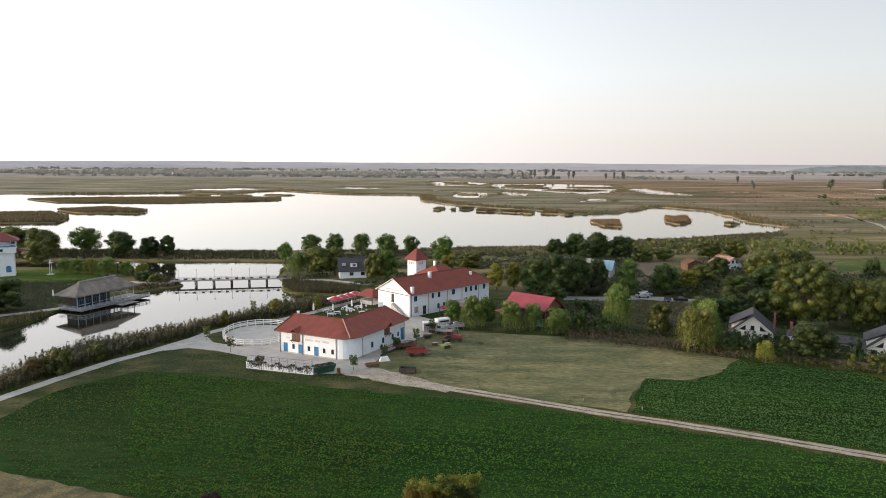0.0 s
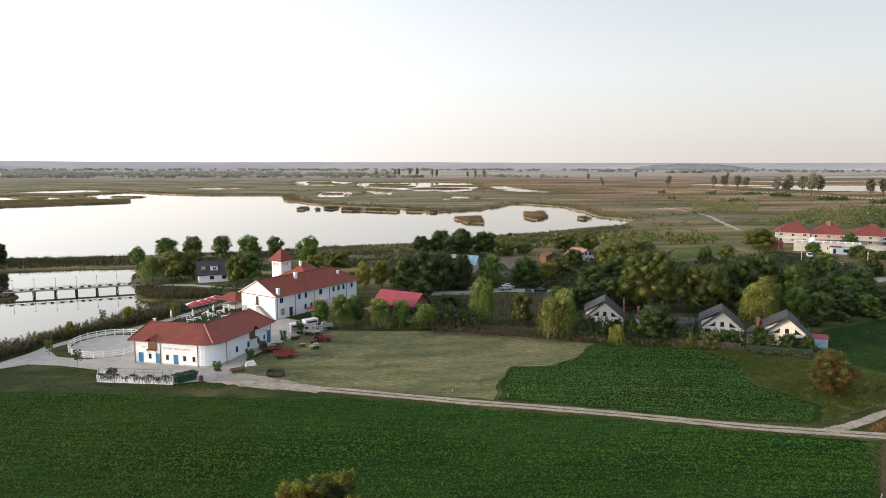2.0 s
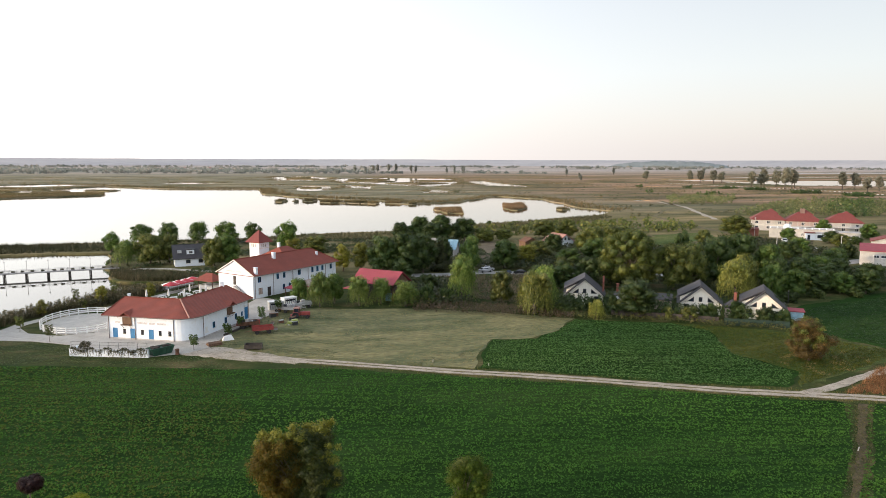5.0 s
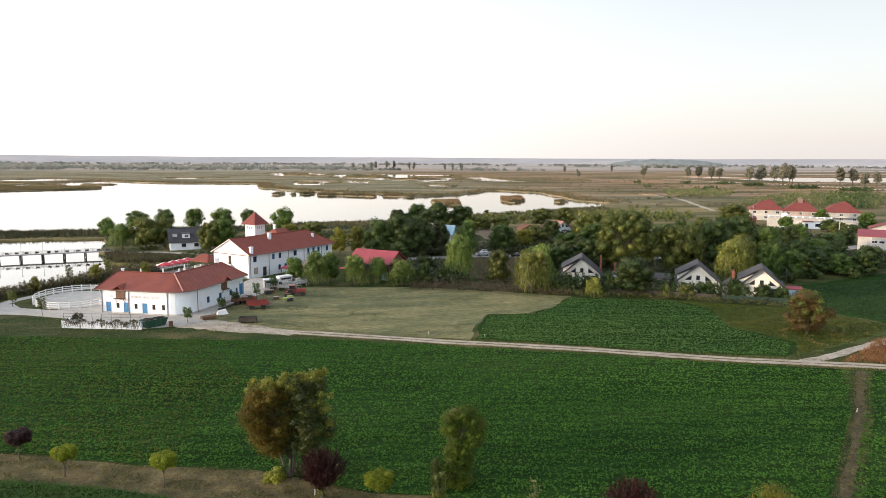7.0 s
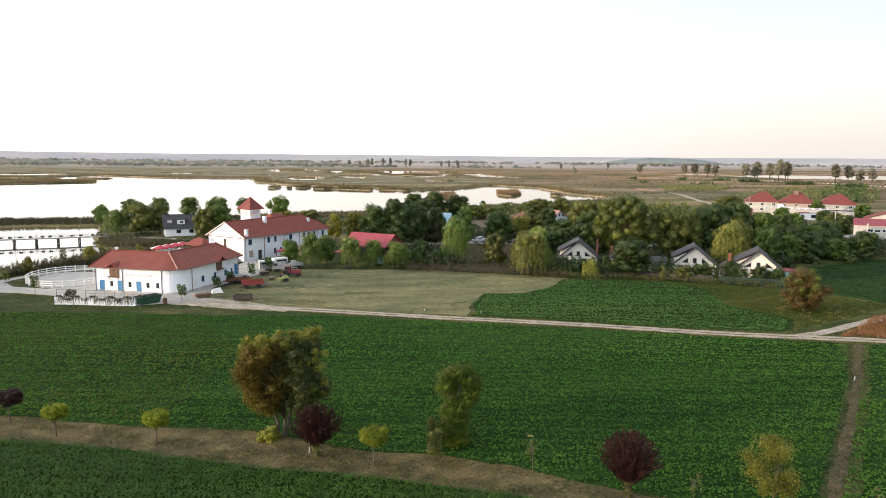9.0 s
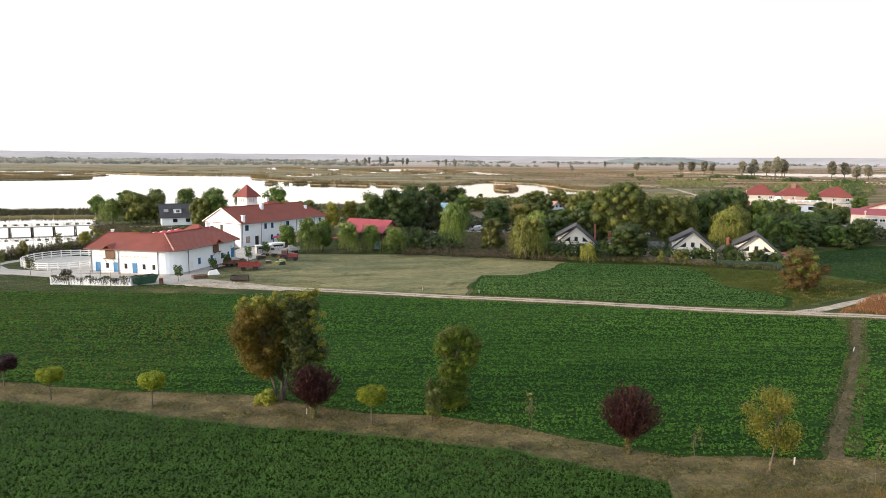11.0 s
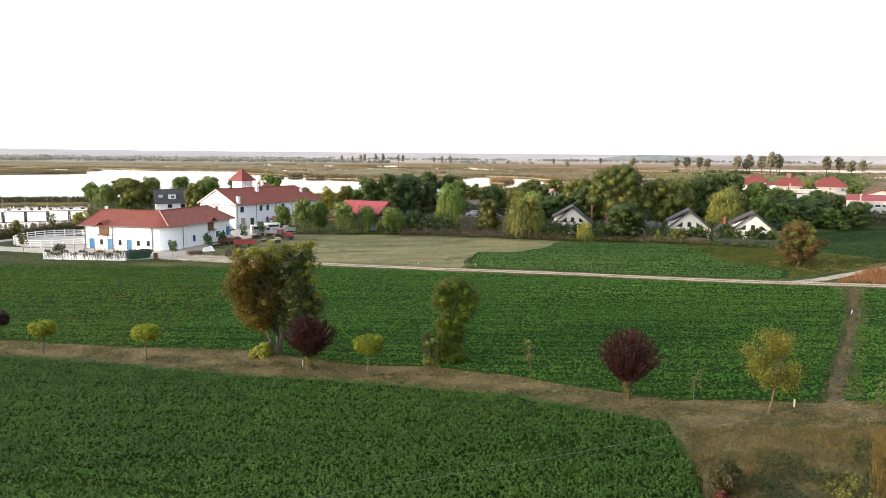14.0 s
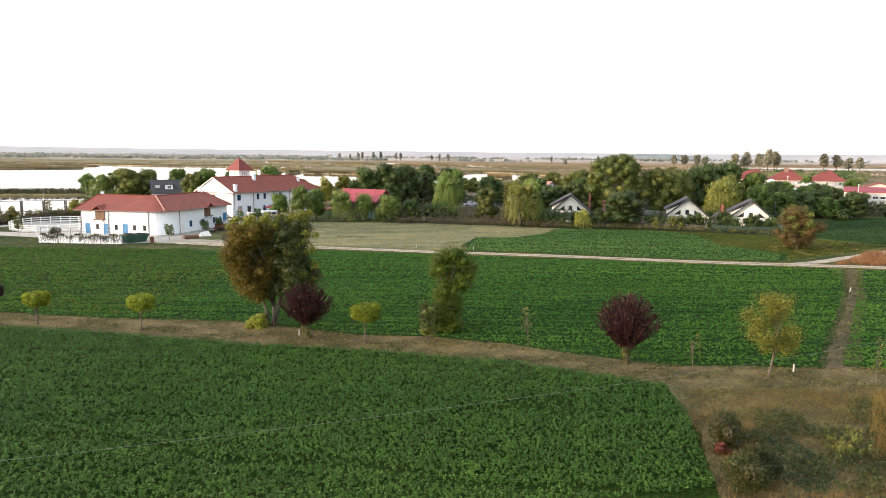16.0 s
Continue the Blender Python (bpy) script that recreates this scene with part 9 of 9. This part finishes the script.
def horse_trailer(m, label, mat):
    t = thing("horse_trailer", label, "trailer", m, "livestock trailers")
    part("box", MB().cbox(-1.8, -0.95, 0.5, 1.8, 0.95, 2.4, 0.12), mat, t)
    part("roof_edge", MB().cbox(-1.85, -1.0, 2.4, 1.85, 1.0, 2.5, 0.04), WHITEPAINT, t)
    for k in range(6):
        part("slat", MB().box(-1.5 + 0.55 * k, -0.99, 0.8, -1.42 + 0.55 * k, -0.955, 2.2), DARKMETAL, t)
    part("window_band", MB().box(-1.3, -0.97, 1.7, 1.3, -0.953, 2.1), GLASS, t)
    part("drawbar", MB().tube([(-1.8, 0, 0.5), (-3.0, 0, 0.45)], 0.06, 6), METAL, t)
    for y in (-0.9, 0.9):
        for x in (-0.1, 0.7):
            wheel(t, x, y, 0.34, 0.2)
    return t


horse_trailer(pose(-3.6, 163.2, 0, 0, 0, 12), "grey metal livestock trailer in the yard", METAL)
horse_trailer(pose(-0.6, 167.2, 0, 0, 0, 30), "white livestock trailer behind a grey one", WHITEPAINT)
farm_trailer(pose(2.6, 165.6, 0, 0, 0, 20), "pale grey flat trailer loaded with metal parts", METAL, True)
farm_trailer(pose(0.0, 161.0, 0, 0, 0, -20), "grey trailer with stacked frames", GREYWALL, True)
R = random.Random(17)
for k in range(10):
    x_, y_, s_ = R.uniform(-10.5, 1.5), R.uniform(144.5, 160.0), R.uniform(0.3, 0.7)
    c_ = thing("crate", "small weathered crate among the yard machines", "crate", pose(x_, y_, 0, 0, 0, R.uniform(0, 90)), "yard crates")
    part("box", MB().cbox(-s_, -s_ * 0.7, 0, s_, s_ * 0.7, s_ * 1.2, 0.03), R.choice((WOOD, GREYWOOD, DARKMETAL, RUST)), c_)
    part("lid", MB().box(-s_ - 0.03, -s_ * 0.7 - 0.03, s_ * 1.2, s_ + 0.03, s_ * 0.7 + 0.03, s_ * 1.2 + 0.06), R.choice((WOOD, METAL)), c_)
pile = thing("frame_stack", "heap of white steel stall frames and pipes", "frames", pose(1.2, 163.6, 0, 0, 0, 18), "")
for k in range(16):
    x_, y_, z_ = R.uniform(-2.4, 2.4), R.uniform(-1.2, 1.2), 0.05 + 0.09 * k
    dx_, dy_ = R.uniform(1.0, 1.9), R.uniform(-0.5, 0.5)
    part("frame", MB().tube([(x_ - dx_, y_ - dy_, z_ * 0.6), (x_ - dx_ * 0.9, y_ - dy_, z_ + 0.35), (x_ + dx_ * 0.9, y_ + dy_, z_ + 0.35), (x_ + dx_, y_ + dy_, z_ * 0.6)], 0.045, 5), WHITEPAINT if k % 3 else METAL, pile)
scrap = thing("scrap_heap", "rusty farm scrap and dark sheets heaped by the trailers", "scrap", pose(-9.0, 150.4, 0, 0, 0, 40))
for k in range(18):
    x_, y_, w_, h_ = R.uniform(-2.6, 2.6), R.uniform(-1.1, 1.1), R.uniform(0.2, 0.7), R.uniform(0.3, 1.1)
    part("piece", MB().box(x_ - w_, y_ - w_ * 0.4, 0, x_ + w_, y_ + w_ * 0.4, h_), R.choice((RUST, DARKMETAL, DARKWOOD, METAL, REDPAINT)), scrap)
ramp = thing("ramp_edging", "dark low kerb along the stable side", "kerb", frame_at(-13.6, 141.5, -8.0, 151.6))
part("kerb", MB().cbox(0, -0.15, 0, 10.5, 0.15, 0.45, 0.03), DARKWOOD, ramp)


# ---- fences, posts, poles, cars ----
def marker_post(m, h=0.62):
    p = thing("marker_post", "short white concrete marker post", "post", m, "marker posts")
    part("shaft", MB().cbox(-0.05, -0.05, -0.1, 0.05, 0.05, h, 0.015), DULLWALL, p)
    part("band", MB().box(-0.06, -0.06, h * 0.7, 0.06, 0.06, h * 0.78), GREYWALL, p)
    return p


mp = marker_post(pose(2.0, 59.9, 0, 0, 3, 0))
for x, y, tilt in ((37.8, 41.7, 2), (67.7, 66.7, 18), (24.1, 114.6, 4), (33.2, 110.4, -3)):
    copy_thing(mp, pose(x, y, 0, 0, tilt, 10))


def board_fence(label, ax, ay, bx, by, h, mat, step=2.2):
    L = math.hypot(bx - ax, by - ay)
    f = thing("fence", label, "fence", frame_at(ax, ay, bx, by))
    n = max(1, int(L / step))
    for k in range(n + 1):
        part("post", MB().box(L * k / n - 0.05, 0.0, 0, L * k / n + 0.05, 0.1, h + 0.1), mat, f)
    for k in range(n):
        x0, x1 = L * k / n + 0.05, L * (k + 1) / n - 0.05
        part("panel", MB().box(x0, 0.02, 0.08, x1, 0.06, h), mat, f)
    return f


board_fence("dark green sheet fence in front of the chalet", 92.2, 128.2, 103.8, 122.2, 1.6, surface("dull_green_sheet", (0.014, 0.034, 0.022), (0.022, 0.046, 0.030), 0.7, 0.8, 7.0, bump=0.15))
board_fence("dark red-brown sheet fence behind weeds", 72.5, 142.4, 92.0, 130.0, 1.4, DARKWOOD)
board_fence("pale sheet fence by the east field", 150.0, 165.0, 178.0, 171.0, 1.4, GREYWALL)


def pole(m, h, label="grey concrete power pole"):
    p = thing("utility_pole", label + " with crossarm", "pole", m, "utility poles")
    part("shaft", MB().tube([(0, 0, 0), (0, 0, h)], [0.2, 0.12], 8), GREYWALL, p)
    part("crossarm", MB().box(-0.8, -0.05, h - 0.5, 0.8, 0.05, h - 0.38), METAL, p)
    for x in (-0.7, 0, 0.7):
        part("insulator", MB().lathe([(0.05, h - 0.38), (0.08, h - 0.28), (0.03, h - 0.18)], 6, x, 0), WHITEPAINT, p)
    return p


for x, y, h in ((219, 285, 9), (196, 241, 9), (194.8, 225.3, 9.5), (202, 214, 8), (165, 162.6, 9)):
    pole(pose(x, y, 0, 0, 0, 30), h)


def car(m, label, mat, van=False):
    c = thing("car", label, "car", m, "parked cars")
    prof = [(-2.1, 0.35), (-2.1, 0.75), (-1.25, 0.92), (-0.6, 1.42), (0.9, 1.45), (1.6, 0.98), (2.1, 0.9), (2.15, 0.35)]
    n = len(prof)
    body = MB().add([(x, -0.82 if z < 1 else -0.66, z) for x, z in prof] + [(x, 0.82 if z < 1 else 0.66, z) for x, z in prof], [tuple(range(n)), tuple(range(2 * n - 1, n - 1, -1))] + [((i + 1) % n, i, n + i, n + (i + 1) % n) for i in range(n)])
    part("body", body, mat, c)
    glass = MB()
    for s in (-1, 1):
        glass.add([(-1.05, s * 0.80, 0.98), (-0.55, s * 0.685, 1.37), (0.85, s * 0.685, 1.39), (1.4, s * 0.80, 1.0)], [(0, 3, 2, 1) if s < 0 else (0, 1, 2, 3)])
    part("side_windows", glass, GLASS, c)
    part("windscreen", MB().add([(-1.24, -0.72, 0.945), (-1.24, 0.72, 0.945), (-0.63, 0.6, 1.41), (-0.63, -0.6, 1.41)], [(0, 3, 2, 1)]), GLASS, c)
    part("rear_window", MB().add([(1.58, -0.72, 1.02), (1.58, 0.72, 1.02), (0.97, 0.6, 1.43), (0.97, -0.6, 1.43)], [(0, 1, 2, 3)]), GLASS, c)
    for x in (-1.35, 1.3):
        for y in (-0.74, 0.74):
            wheel(c, x, y, 0.32, 0.2)
    for y in (-0.6, 0.6):
        part("headlight", MB().box(-2.13, y - 0.16, 0.58, -2.09, y + 0.16, 0.72), WHITEPAINT, c)
        part("tail_light", MB().box(2.13, y - 0.14, 0.65, 2.17, y + 0.14, 0.8), REDPAINT, c)
    return c


car(pose(61.2, 207.5, 0.06, 0, 0, 185), "silver hatchback parked on the lane", SILVER)
car(pose(63.0, 210.8, 0.06, 0, 0, 160), "pale silver saloon parked on the lane", SILVER)
car(pose(71.0, 202.0, 0.06, 0, 0, -18), "black saloon standing on the lane", BLACKCAR)
car(pose(67.0, 201.5, 0.06, 0, 0, 80), "dark hatchback parked beside the lane", BLACKCAR)
van = car(pose(212.0, 256.0, 0.06, 0, 0, 60), "white van parked by the terrace house", WHITEPAINT)
van.scale = (1.25, 1.2, 1.5)
car(pose(206.0, 232.0, 0.06, 0, 0, 30), "white car parked in the village lane", WHITEPAINT)

line = thing("power_line", "thin overhead wire strung between two timber poles", "power line", pose(0, 0, 0))
part("wire", MB().tube([(x_, 23.2 + 0.16 * x_, 6.3 + 0.00083 * (x_ - 16.0) ** 2) for x_ in [-28 + 62 * k / 40 for k in range(41)]], 0.004, 5), GREYWOOD, line)
for x_ in (-28.0, 34.0):
    y_, z_ = 23.2 + 0.16 * x_, 6.3 + 0.00083 * (x_ - 16.0) ** 2
    post_ = part("pole", MB().tube([(x_, y_, -0.2), (x_, y_, z_ + 0.4)], [0.15, 0.1], 8), GREYWOOD, line)
    part("insulator", MB().lathe([(0.05, z_ - 0.12), (0.07, z_ - 0.02), (0.04, z_ + 0.02)], 8, x_ + 0.14, y_), WHITEPAINT, post_)
